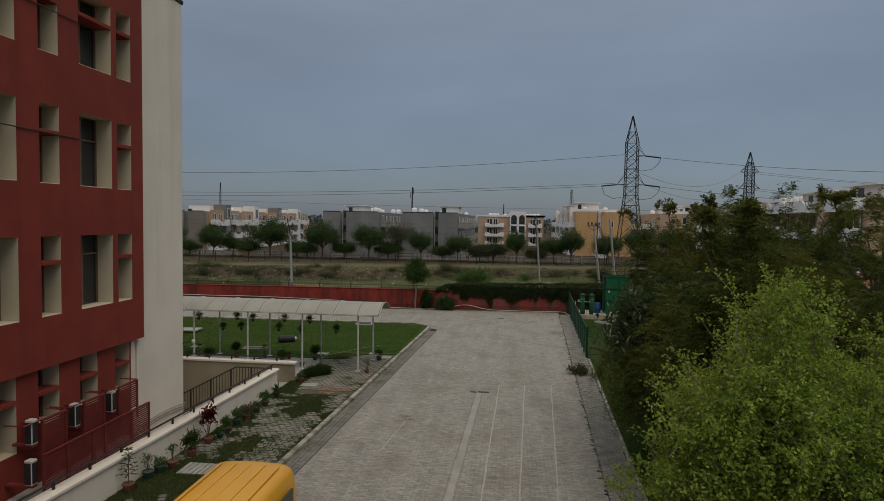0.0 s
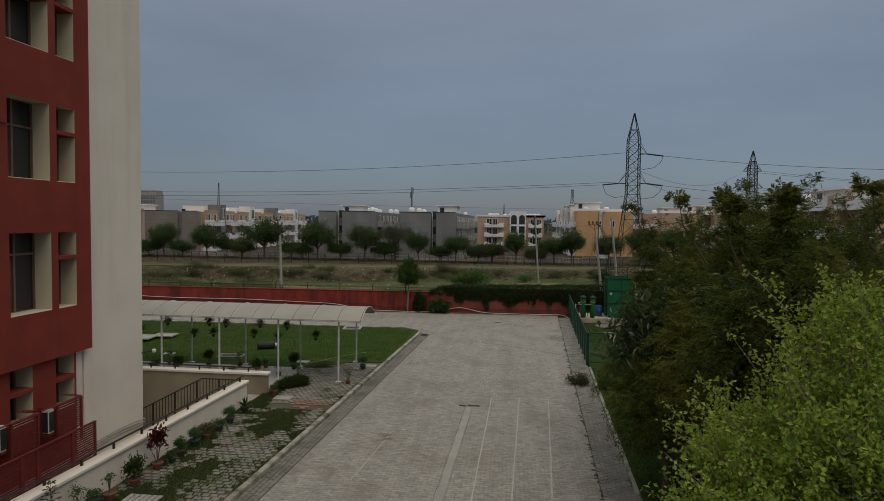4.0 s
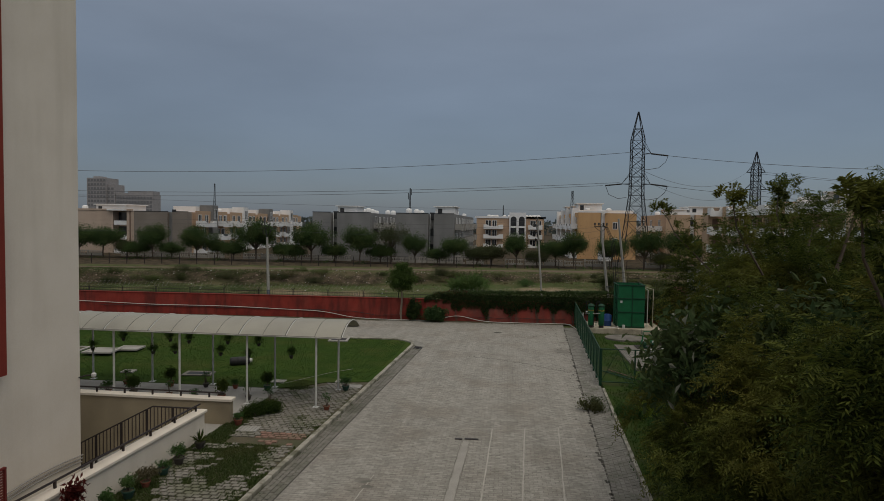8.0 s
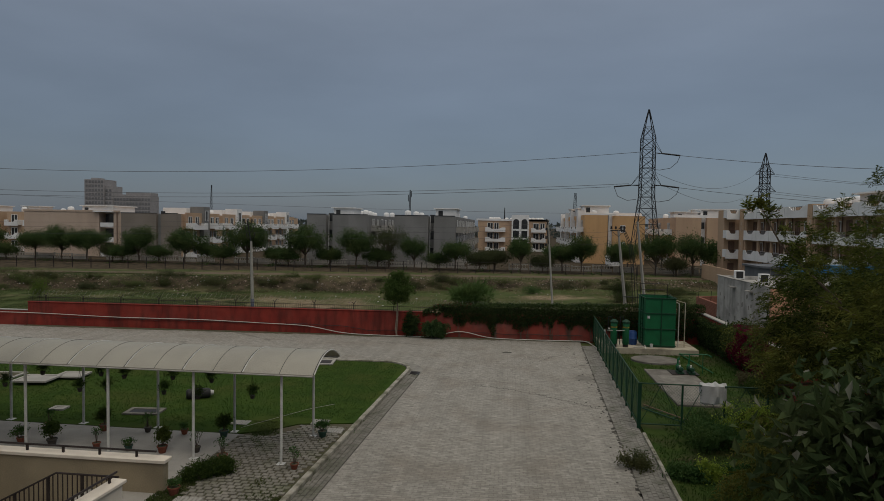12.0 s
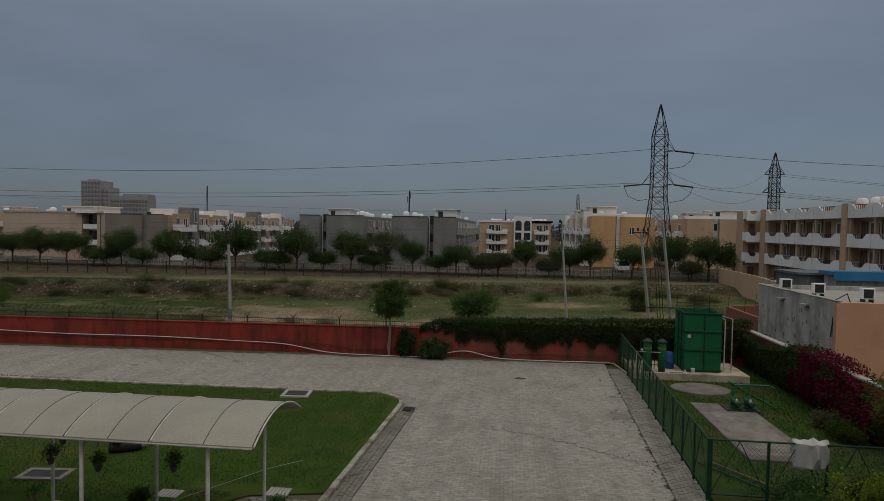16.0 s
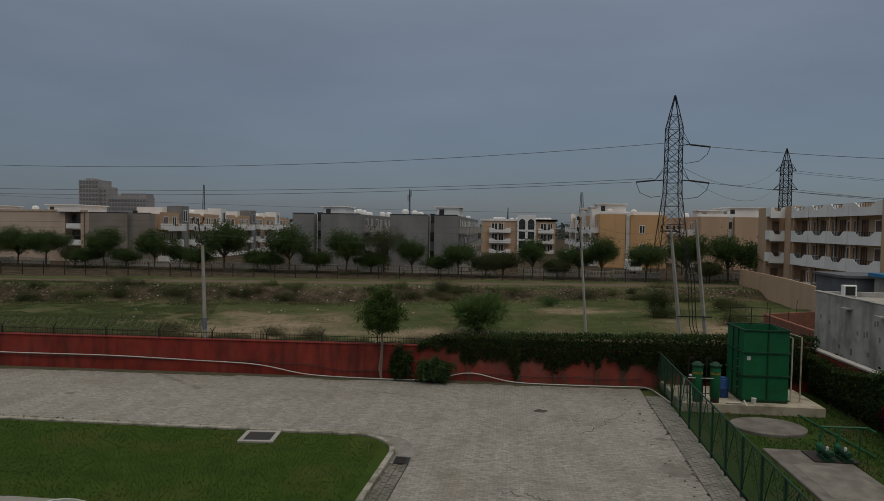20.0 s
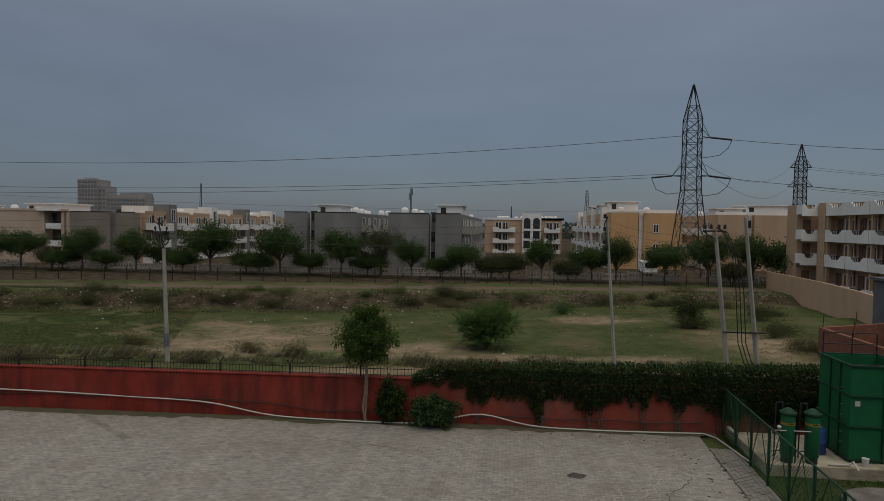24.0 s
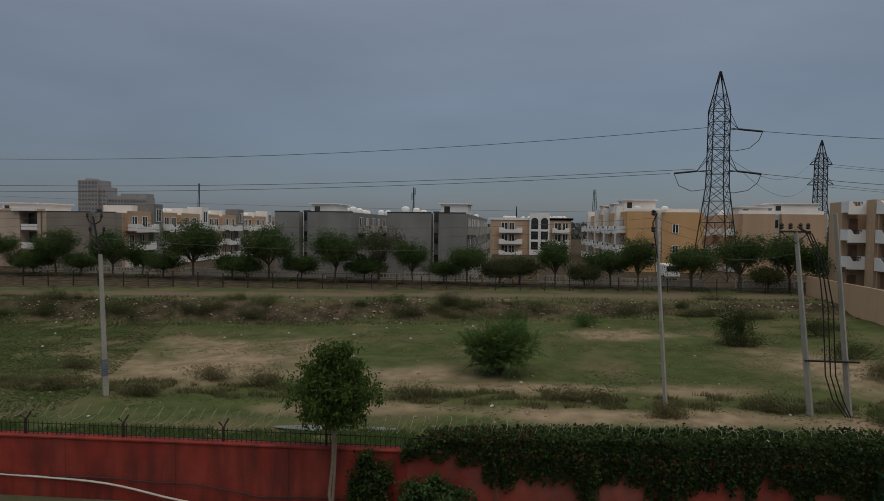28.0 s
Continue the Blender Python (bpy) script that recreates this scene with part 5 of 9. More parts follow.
def filters():
    for x, label in ((6.15, "green pressure filter vessel with a yellow band"), (6.82, "green pressure filter vessel beside the blue drum")):
        ob = thing("filter_vessel", x, 45.1, 0.4, label, "filter", "pressure filters")
        part("shell", lathe([(0.16, 0.55), (0.19, 0.62), (0.19, 1.72), (0.16, 1.8)], 18, (x, 45.1, 0)), M_GREEN, ob, "", True)
        part("skirt", lathe([(0.16, 0.4), (0.16, 0.56)], 14, (x, 45.1, 0)), M_IRON, ob)
        part("flange", lathe([(0.22, 1.79), (0.23, 1.81), (0.23, 1.85), (0.22, 1.87)], 18, (x, 45.1, 0)), M_FENCE, ob)
        part("dome", lathe([(0.19, 1.87), (0.14, 1.93), (0.07, 1.97), (0.02, 1.98)], 18, (x, 45.1, 0)), M_FENCE, ob, "", True)
        band = part("yellow_band", lathe([(0.193, 1.5), (0.193, 1.58)], 18, (x, 45.1, 0)), M_BAND, ob, "dull yellow band with dark bars of writing")
        part("bar", box(x - 0.08, x + 0.08, 44.902, 44.906, 1.55, 1.57), M_IRON, band)
        part("vent_pipe", tube(bmesh.new(), [(x - 0.12, 45.2, 1.9), (x - 0.12, 45.2, 2.1), (x - 0.3, 45.2, 2.1), (x - 0.32, 45.2, 0.5)], 0.02, 6), M_GALV, ob)
        for z in (0.75, 1.35):
            part("side_pipe", tube(bmesh.new(), [(x - 0.24, 45.02, z), (x - 0.5, 44.97, z), (x - 0.5, 44.97, 0.42)], 0.02, 6), M_GALV, ob)
    ob = thing("drum", 7.36, 46.0, 0.4, "blue plastic drum behind the filters", "drum")
    part("body", lathe([(0.24, 0.4), (0.27, 0.45), (0.27, 0.75), (0.285, 0.77), (0.27, 0.79), (0.27, 1.1), (0.24, 1.15), (0.2, 1.16)], 16, (7.36, 46.0, 0)), M_BLUE, ob, "", True)
    part("lid", lathe([(0.19, 1.16), (0.19, 1.19)], 14, (7.36, 46.0, 0)), M_BLUE, ob)
    ob = thing("pipe_manifold", 5.9, 44.92, 0.4, "white plastic pipe manifold on the plinth", "pipe")
    part("header", tube(bmesh.new(), [(5.75, 44.95, 1.35), (6.9, 44.95, 1.35)], 0.016), M_PIPE, ob)
    part("leg", tube(bmesh.new(), [(5.62, 44.95, 1.38), (5.62, 44.95, 0.4)], 0.035), M_PIPE, ob)
    part("discharge", tube(bmesh.new(), [(7.2, 44.92, 0.44), (7.75, 44.92, 0.46), (7.85, 44.9, 0.56), (7.85, 44.6, 0.42)], 0.03), M_PIPE, ob)
    part("valve", lathe([(0.02, 0), (0.06, 0.03), (0.06, 0.07), (0.02, 0.1)], 8, (5.85, 44.95, 1.4)), M_PIPE, ob)
    bucket = thing("bucket", 8.25, 45.2, 0.4, "white plastic tub standing at the tank", "bucket")
    part("tub", lathe([(0.075, 0.4), (0.095, 0.62), (0.1, 0.63)], 12, (8.25, 45.05, 0)), M_STEEL, bucket)


green_tank()
filters()
structure("tank_plinth", box(5.5, 10.8, 44.86, 47.6, -0.1, 0.4, 0.02), M_PLINTH, "dirty cream plinth below the tank", "plinth")
structure("low_plinth", box(5.52, 5.66, 44.9, 48.2, 0.0, 0.38, 0.02), M_PLINTH, "cream dwarf wall along the fence", "plinth")


def yard():
    bm = lathe([(1.27, 0.0), (1.27, 0.1), (1.23, 0.12)], 28, (8.05, 43.2, 0.04))
    for v in bm.verts:
        v.co.y = 43.2 + (v.co.y - 43.2) * 0.78
    tagged(part("manhole_cover", bm, M_CONC_OLD), "round cracked concrete manhole slab in the grass", "manhole")
    bm = bmesh.new()
    quad_box(bm, 6.95, 9.15, 34.7, 40.9, -0.05, 0.13)
    ob = part("sump_slab", bevelled(bm, 0.02), M_CONC_OLD)
    tagged(ob, "stained rectangular concrete slab in the grass", "slab")
    part("worn_panel", box(7.3, 8.85, 35.1, 39.6, 0.128, 0.135), M_DRAIN, ob, "dark stained middle of the slab")
    part("pit_cover", box(8.05, 9.35, 39.85, 40.75, 0.135, 0.17), M_IRON, ob, "dark sheet-metal hatch")
    for dx in (-0.22, 0.3):
        x = 8.75 + dx
        p = thing("pump", x, 40.1, 0.17, "small green pump with a pale cap on the slab", "pump", "pumps")
        part("motor", tube(bmesh.new(), [(x - 0.05, 39.8, 0.4), (x - 0.05, 39.86, 0.4), (x - 0.05, 40.3, 0.4), (x - 0.05, 40.36, 0.4)], [0.08, 0.115, 0.115, 0.08], 12), M_FENCE, p, "", True)
        part("foot", box(x - 0.2, x + 0.1, 39.85, 40.3, 0.17, 0.25), M_FENCE, p)
        part("volute", lathe([(0.06, 0.2), (0.1, 0.28), (0.1, 0.45), (0.04, 0.56), (0.04, 0.8)], 10, (x - 0.05, 40.5, 0)), M_GREEN, p)
        part("cap", lathe([(0.03, 0.45), (0.04, 0.48), (0.04, 0.58), (0.02, 0.6)], 8, (x - 0.1, 39.95, 0)), M_STEEL, p, "white breather cap")
    pipe = thing("delivery_pipe", 9.6, 40.5, 0.2, "green delivery pipework over the pumps", "pipe")
    part("riser", tube(bmesh.new(), [(8.55, 40.55, 0.7), (8.55, 40.6, 1.0), (9.9, 40.6, 1.02), (10.0, 40.3, 0.98)], 0.035), M_GREEN, pipe)
    part("riser", tube(bmesh.new(), [(9.05, 40.55, 0.7), (9.05, 40.6, 1.0)], 0.035), M_GREEN, pipe)
    part("support", tube(bmesh.new(), [(9.7, 40.6, 0.05), (9.7, 40.6, 1.0)], 0.02), M_GREEN, pipe)
    part("run", tube(bmesh.new(), [(10.2, 40.6, 0.12), (9.8, 45, 0.12), (9.4, 47, 0.2)], 0.03), M_GREEN, pipe)
    lad = thing("ladder", 6.2, 32.6, 0.05, "green bamboo ladder lying on the grass", "ladder")
    for k in (0, 1):
        part("rail", tube(bmesh.new(), [(5.25 + 0.3 * k, 34.2 + 0.25 * k, 0.12), (7.0 + 0.3 * k, 31.75 + 0.25 * k, 0.1)], 0.025, 6), M_SHUT if k else M_FENCE, lad)
    for t in np.linspace(0.08, 0.92, 8):
        part("rung", tube(bmesh.new(), [(5.25 + 1.75 * t, 34.2 - 2.45 * t, 0.12), (5.55 + 1.75 * t, 34.45 - 2.45 * t, 0.12)], 0.016, 5), M_FENCE, lad)


yard()


kerb_and_drains()


# ---------------------------------------------------------------- neighbours on the east
def shed():
    ob = thing("neighbour_shed", 19, 50, 0, "flat-roofed plastered outbuilding, one side peach, one grey", "building")
    part("grey_wall", box(14.9, 15.12, 45.9, 54.6, -1.0, 3.95), M_SHED, ob, "stained grey plaster wall")
    part("peach_wall", box(14.9, 30.0, 45.68, 45.9, -1.0, 3.9), M_PEACH, ob, "peach painted wall")
    part("roof_slab", box(15.12, 30, 45.9, 54.9, 3.55, 3.7), M_CONC, ob)
    g = Face(14.9, 45.9, 0, 1, -1, 0)
    for k in range(16):
        u, z = random.uniform(0.6, 8.2), random.uniform(1.2, 3.4)
        part("socket", g.box(u, u + random.uniform(0.1, 0.16), 0.001, 0.006, z, z + random.uniform(0.18, 0.3)), M_DRAIN, ob, "dark putlog hole")
    part("footing", g.box(0.0, 8.7, 0.002, 0.08, -1.0, 0.75), M_MORTAR, ob, "bare brick footing")
    for u in (2.4, 5.2):
        part("spout", g.box(u, u + 0.5, 0.0, 0.35, 3.42, 3.5), M_CONC, ob, "small roof spout")
    for k in range(9):
        part("parapet", box(14.87, 15.15, 45.7 + k * 1.02, 46.66 + k * 1.02, 3.94, 4.0 + 0.05 * noise.noise((k * 1.7, 2, 2)), 0.02), M_CONC, ob, "uneven mortar cap")
    part("back_wall", box(15.12, 30, 54.7, 54.9, -1.0, 3.95), M_SHED, ob)
    for x, y in ((15.9, 53.4), (16.4, 50.6), (17.6, 48.2), (19.0, 47.2)):
        ac = thing("rooftop_unit", x, y, 3.7, "cream outdoor unit on the flat roof", "air conditioner", "rooftop units")
        part("case", box(x - 0.31, x + 0.31, y - 0.15, y + 0.15, 3.85, 4.42, 0.02), M_WHITE, ac)
        part("grille", box(x - 0.24, x + 0.22, y - 0.17, y - 0.151, 3.91, 4.36), M_BLACK, ac, "dark fan grille")
        for s in (-0.2, 0.2):
            part("stand", box(x + s - 0.03, x + s + 0.03, y - 0.18, y + 0.18, 3.7, 3.85), M_GALV, ac)
    part("pipe", tube(bmesh.new(), [(15.8, 46.2, 3.75), (15.5, 46.0, 4.3), (15.0, 46.0, 4.0), (14.82, 46.0, 2.2)], 0.03), M_BLACK, ob, "black drooping cable")
    b = thing("blue_shed", 27, 65, 0, "lean-to with a bright blue sheet roof", "shed")
    part("wall", box(24.6, 41, 65, 66.8, -1, 4.0), M_SHED, b)
    part("roof", Face(24.2, 64.6, 1, 0, 0, -1).slab([(0, 4.0), (17, 4.0), (17, 4.25), (0, 4.25)], 0, -2.3), M_BLUEROOF, b, "blue corrugated roof")
    part("fascia", box(24.2, 41.2, 64.5, 64.58, 3.6, 4.3), M_BLUEROOF, b)
    c = thing("store", 30, 68, 0, "dark slate-grey store with a flat roof behind the blue lean-to", "shed")
    part("wall", box(22.95, 41, 67.4, 71.5, -1, 3.8), M_SLATE, c)
    part("roof", box(22.75, 41.2, 67.2, 71.7, 3.8, 3.98), M_SLATE, c)
    for x in np.arange(23.6, 30, 1.3):
        part("rib", box(x, x + 0.08, 67.34, 67.4, -0.9, 3.8), M_GREYB, c)


shed()


def brick_enclosure():
    """Low unplastered brick walls beyond the boundary."""
    ob = thing("brick_wall", 20, 62, 0, "low unplastered red brick enclosure", "wall")
    for a, b in (((17.0, 57.5), (17.0, 66.0)), ((17.0, 66.0), (26, 70.5)), ((17.0, 57.5), (24, 57.5))):
        d = Vector((b[0] - a[0], b[1] - a[1], 0))
        f = Face(a[0], a[1], d.x, d.y, -d.y, d.x)
        part("core", f.box(0, d.length, -0.1, 0.1, -0.9, 1.2), M_MORTAR, ob)
        bm = bmesh.new()
        for row in range(18):
            z = -0.85 + row * 0.115
            u = -0.12 * (row % 2)
            while u < d.length:
                f.box(max(0, u) + 0.006, min(d.length, u + 0.235), -0.115 - random.uniform(0, 0.008), 0.115 + random.uniform(0, 0.008), z, z + 0.1, bm)
                u += 0.245
        tagged(part("bricks", bm, M_BRICK, ob), kind="stuff")
    for x, y in ((17.0, 65.8), (17.0, 62.5), (19.6, 67.2)):
        part("rebar", tube(bmesh.new(), [(x, y, 1.1), (x + 0.05, y, 2.1)], 0.02, 5), M_IRON, ob)


brick_enclosure()


# ---------------------------------------------------------------- apartment blocks
def opening(f, ob, u0, u1, z0, z1, mat=None, frame=M_WHITE):
    w = part("window", f.box(u0, u1, 0.01, 0.05, z0, z1), mat or M_DARKWIN, ob)
    bm = bmesh.new()
    for u in (u0, u1, (u0 + u1) / 2):
        f.box(u - 0.05, u + 0.05, 0.05, 0.1, z0, z1, bm)
    for z in (z0, z1):
        f.box(u0, u1, 0.052, 0.104, z - 0.05, z + 0.05, bm)
    part("frame", bm, frame, w)


def balcony(f, ob, u0, u1, z, deep=1.1, mat=M_WHITE, scoop=True):
    """A slab with a white parapet that dips in the middle, where a railing fills the gap."""
    b = part("balcony", f.box(u0, u1, 0, deep, z - 0.12, z), mat, ob, "white scooped balcony")
    h, L = 1.0, u1 - u0
    dip = [(u1 - L * (0.16 + 0.2 * t), z + h - 0.48 * (1 - math.cos(math.pi * t)) / 2) for t in np.linspace(0, 1, 5)]
    out = [(u0, z - 0.32), (u1, z - 0.32), (u1, z + h)] + dip + [(u0 + u1 - u, v) for u, v in dip[::-1]] + [(u0, z + h)] if scoop else \
        [(u0, z - 0.15), (u1, z - 0.15), (u1, z + 0.8), (u0, z + 0.8)]
    part("parapet", f.slab(out, deep, deep + 0.12), mat, b)
    for u in (u0, u1 - 0.1):
        part("side_parapet", f.box(u, u + 0.1, 0, deep, z, z + h), mat, b)
    if scoop:
        bm = bmesh.new()
        f.box(u0 + 0.25 * L, u1 - 0.25 * L, deep + 0.03, deep + 0.08, z + 0.9, z + 0.95, bm)
        for u in np.linspace(u0 + 0.27 * L, u1 - 0.27 * L, 7):
            f.box(u - 0.02, u + 0.02, deep + 0.035, deep + 0.075, z + 0.45, z + 0.92, bm)
        part("railing", bm, M_IRON, b, "dark railing")


def roof_clutter(ob, x0, x1, y0, y1, z, n_tanks, hut=None):
    for x, y, w, d in ((x0 - 0.9, y0 - 2.8, x1 - x0 + 1.8, 0.18),) if z > 8.8 else ():
        part("roof_parapet", box(x, x + w, y0 - 1.2, y0 - 1.02, z, z + 0.55), M_WHITE, ob, "white roof parapet")
    for k in range(2 * n_tanks):
        x, y = random.uniform(x0 + 1, x1 - 1), random.uniform(y0 + 1, y1 - 1)
        part("water_tank", lathe([(0.55, 0), (0.6, 0.1), (0.6, 0.8), (0.45, 1.0), (0.2, 1.08)], 12, (x, y, z)), M_WHITE, ob, "white rooftop water tank", True)
    for h in hut or ():
        hx0, hx1, hy0, hy1, hh = h
        r = part("stair_hut", box(hx0, hx1, hy0, hy1, z, z + hh), M_WHITE, ob, "white rooftop stair hut")
        part("hut_roof", box(hx0 - 0.35, hx1 + 0.35, hy0 - 0.35, hy1 + 0.35, z + hh, z + hh + 0.16), M_WHITE, r)
        part("opening", box(hx0 + 0.5, hx0 + 1.3, hy0 - 0.05, hy0 - 0.01, z + 0.2, z + hh - 0.3), M_DARKWIN, r)


def grey_block(x0, x1, y0, y1, top, groove, label, side=True, huts=(), tanks=4, mat=M_GREYB):
    ob = thing("apartment_block", (x0 + x1) / 2, y0, 1, label, "apartment building", "grey apartment blocks")
    g0, g1 = groove
    part("wall", box(x0, g0, y0, y1, -0.3, top), mat, ob)
    part("wall", box(g1, x1, y0, y1, -0.3, top), mat, ob)
    r = part("recess", box(g0, g1, y0 + 1.6, y1 - 1, -0.3, top - 0.1), M_GREYB, ob, "shadowed recess")
    for k in range(3):
        part("vent_window", box(g0 + 0.1, g1 - 0.1, y0 + 1.52, y0 + 1.6, 1.8 + 2.9 * k, 3.2 + 2.9 * k), M_DARKWIN, r)
    part("drain_pipe", tube(bmesh.new(), [(g0 + 0.15, y0 + 1.4, 0.0), (g0 + 0.15, y0 + 1.4, top)], 0.07, 6), M_WHITE, ob)
    part("roof_edge", box(x0 - 0.02, g0 + 0.01, y0 - 0.03, y0 + 0.3, top, top + 0.12), M_GALV, ob)
    part("roof_edge", box(g1 - 0.01, x1 + 0.02, y0 - 0.03, y0 + 0.3, top, top + 0.12), M_GALV, ob)
    if side:
        f = Face(x1, y0, 0, 1, 1, 0)
        for k in range(3):
            z = 0.1 + 2.9 * k
            for u in np.arange(3.0, y1 - y0 - 5, 7.5):
                balcony(f, ob, u, u + 3.6, z + 0.1, 1.2, M_SHED if x0 < -20 else M_CONC)
                opening(f, ob, u + 0.8, u + 2.6, z + 0.2, z + 2.2)
                opening(f, ob, u + 4.6, u + 5.8, z + 0.9, z + 2.1)
    roof_clutter(ob, x0, x1, y0 + 3, y1, top, tanks, huts)


grey_block(-35.2, -24.4, 113.5, 150, 8.75, (-31.8, -30.6), "bare grey cement apartment block with blind end walls", True, ((-32.6, -28.8, 121, 127, 1.3),), 5)
grey_block(-19.6, -9.1, 113.5, 176, 8.75, (-13.7, -12.7), "bare grey cement block with white balconies down one side", True, ((-13.2, -9.4, 120, 127, 1.4),), 5)
grey_block(-73.8, -62.5, 119, 120.6, 8.5, (-66.7, -65.7), "brownish grey cement end of a long apartment block", False, (), 0, M_BROWNB)


def tan_side_block():
    """The long side of the western block, with white balconies in three storeys."""
    ob = thing("apartment_block", -67, 150, 0, "long peach and white apartment block with balconies", "apartment building", "peach apartment blocks")
    X, Y = -62.6, 120.62
    part("wall", box(-73, X, Y, 186, -0.3, 8.5), M_TAN, ob)
    f = Face(X, Y, 0, 1, 1, 0)
    for bay in range(4):
        u0 = 0.6 + bay * 15.4
        part("bay_wall", f.box(u0 + 0.2, u0 + 6.4, 0, 0.5, 5.7, 8.4), M_TAN, ob, "peach upper bay")
        part("bay_wall", f.box(u0 + 9.1, u0 + 14.1, 0, 0.5, 5.7, 8.4), M_TAN, ob, "peach upper bay")
        for k in range(3):
            z = 0.1 + 2.85 * k
            fk = Face(X + (0.5 if k == 2 else 0), Y, 0, 1, 1, 0)
            balcony(fk, ob, u0 + 0.3, u0 + 6.2, z, 1.4)
            balcony(fk, ob, u0 + 9.3, u0 + 13.8, z, 1.4)
            for a in (1.2, 3.9, 10.1, 12.3):
                opening(fk, ob, u0 + a, u0 + a + 1.3, z + 0.1, z + 2.2)
        part("stair_tower", f.box(u0 + 6.5, u0 + 9.0, -2, 0.9, -0.3, 10.1), M_WHITE if bay % 2 else M_GREYB, ob, "stair tower with arched top")
        opening(Face(X + 0.9, Y, 0, 1, 1, 0), ob, u0 + 7.1, u0 + 8.4, 7.2, 9.3)
        part("roof_hut", f.box(u0 + 5.0, u0 + 10.5, -7, -2, 8.5, 9.8), M_WHITE, ob, "white roof hut")
        part("roof_parapet", f.box(u0 + 0.2, u0 + 6.4, 0.4, 0.52, 8.4, 8.8), M_TAN, ob)
        part("roof_parapet", f.box(u0 + 9.1, u0 + 14.1, 0.4, 0.52, 8.4, 8.8), M_TAN, ob)
    roof_clutter(ob, -71, -64, 126, 182, 8.5, 7)


tan_side_block()


def west_block():
    ob = thing("apartment_block", -80, 119, 0, "pale peach apartment block with dark recessed balconies", "apartment building", "peach apartment blocks")
    part("wall", box(-94, -78.3, 119, 145, -0.3, 8.6), M_PINK, ob)
    part("wall", box(-75.4, -73.85, 119.1, 145, -0.3, 8.6), M_PINK, ob)
    part("recess", box(-78.1, -75.4, 120.8, 145, -0.3, 8.6), M_PINK, ob)
    f = Face(-78.1, 119.0, 1, 0, 0, -1)
    for k in range(3):
        part("dark_opening", f.box(0.1, 2.6, -1.6, -1.5, 0.8 + 2.85 * k, 2.6 + 2.85 * k), M_DARKWIN, ob)
        part("parapet", f.box(0, 2.7, -0.2, 0.0, 0.0 + 2.85 * k, 0.9 + 2.85 * k), M_WHITE, ob)
    part("roof_slab", box(-79.2, -75.3, 118.4, 121, 8.6, 8.9), M_WHITE, ob, "white roof slab over the balconies")
    part("rear_parapet", box(-94.2, -74, 118.9, 119.1, 8.6, 8.95), M_PINK, ob)
    part("drain_pipe", tube(bmesh.new(), [(-74.6, 118.95, 0), (-74.6, 118.95, 8.6)], 0.08, 6), M_SHUT, ob)
    roof_clutter(ob, -90, -76, 121, 140, 8.6, 3, ((-84, -77.5, 122, 129, 1.2),))
    for j in range(3):
        x = -126 + j * 10
        ob = thing("apartment_block", x, 131, 0, "far peach and white balconied apartment block", "apartment building", "peach apartment blocks")
        part("wall", box(x - 4.2, x + 4.2, 131 + j, 150, -0.3, 8.6), M_TAN, ob)
        f = Face(x - 4.2, 131 + j, 1, 0, 0, -1)
        for k in range(3):
            balcony(f, ob, 0.4, 3.6, 0.1 + 2.85 * k, 1.1)
            balcony(f, ob, 4.8, 8.0, 0.1 + 2.85 * k, 1.1)
            opening(f, ob, 1.2, 2.6, 0.2 + 2.85 * k, 2.2 + 2.85 * k)
            opening(f, ob, 5.4, 6.8, 0.2 + 2.85 * k, 2.2 + 2.85 * k)
        roof_clutter(ob, x - 4, x + 4, 133, 149, 8.6, 2, ((x - 2, x + 2, 135, 139, 1.2),))


west_block()


def arch_block():
    ob = thing("apartment_block", 1, 190, 0, "peach block with a white arched stair front", "apartment building", "peach apartment blocks")
    part("wall", box(-8.9, 11.4, 190, 204, -0.3, 8.85), M_TAN, ob)
    f = Face(-8.9, 190, 1, 0, 0, -1)
    t = part("stair_front", f.box(9.9, 14.9, 0, 0.8, -0.3, 10.6), M_WHITE, ob, "white arched stair front")
    for u in (10.3, 12.75):
        arch_line = [(u, 1.4), (u + 1.75, 1.4), (u + 1.75, 8.6)] + [(u + 0.875 + 0.875 * math.cos(a), 8.6 + 0.85 * math.sin(a)) for a in np.linspace(0.3, math.pi - 0.3, 6)] + [(u, 8.6)]
        part("arched_opening", f.slab(arch_line, 0.8, 0.85), M_DARKWIN, t)
        for z in (3.4, 6.0):
            part("landing", f.box(u, u + 1.75, 0.85, 0.95, z, z + 0.55), M_WHITE, t)
    for k in range(3):
        for u in (2.2, 15.6):
            balcony(f, ob, u, u + 4.2 + (1.7 if u < 5 else 0), 0.1 + 2.9 * k, 1.2)
            opening(f, ob, u + 0.6, u + 2.2, 0.2 + 2.9 * k, 2.4 + 2.9 * k)
            opening(f, ob, u + 2.6, u + 3.9, 0.2 + 2.9 * k, 2.4 + 2.9 * k)
    roof_clutter(ob, -8.5, 11, 191, 202, 8.85, 6)
    roof_clutter(ob, 6, 11, 191, 197, 8.85, 3)


arch_block()


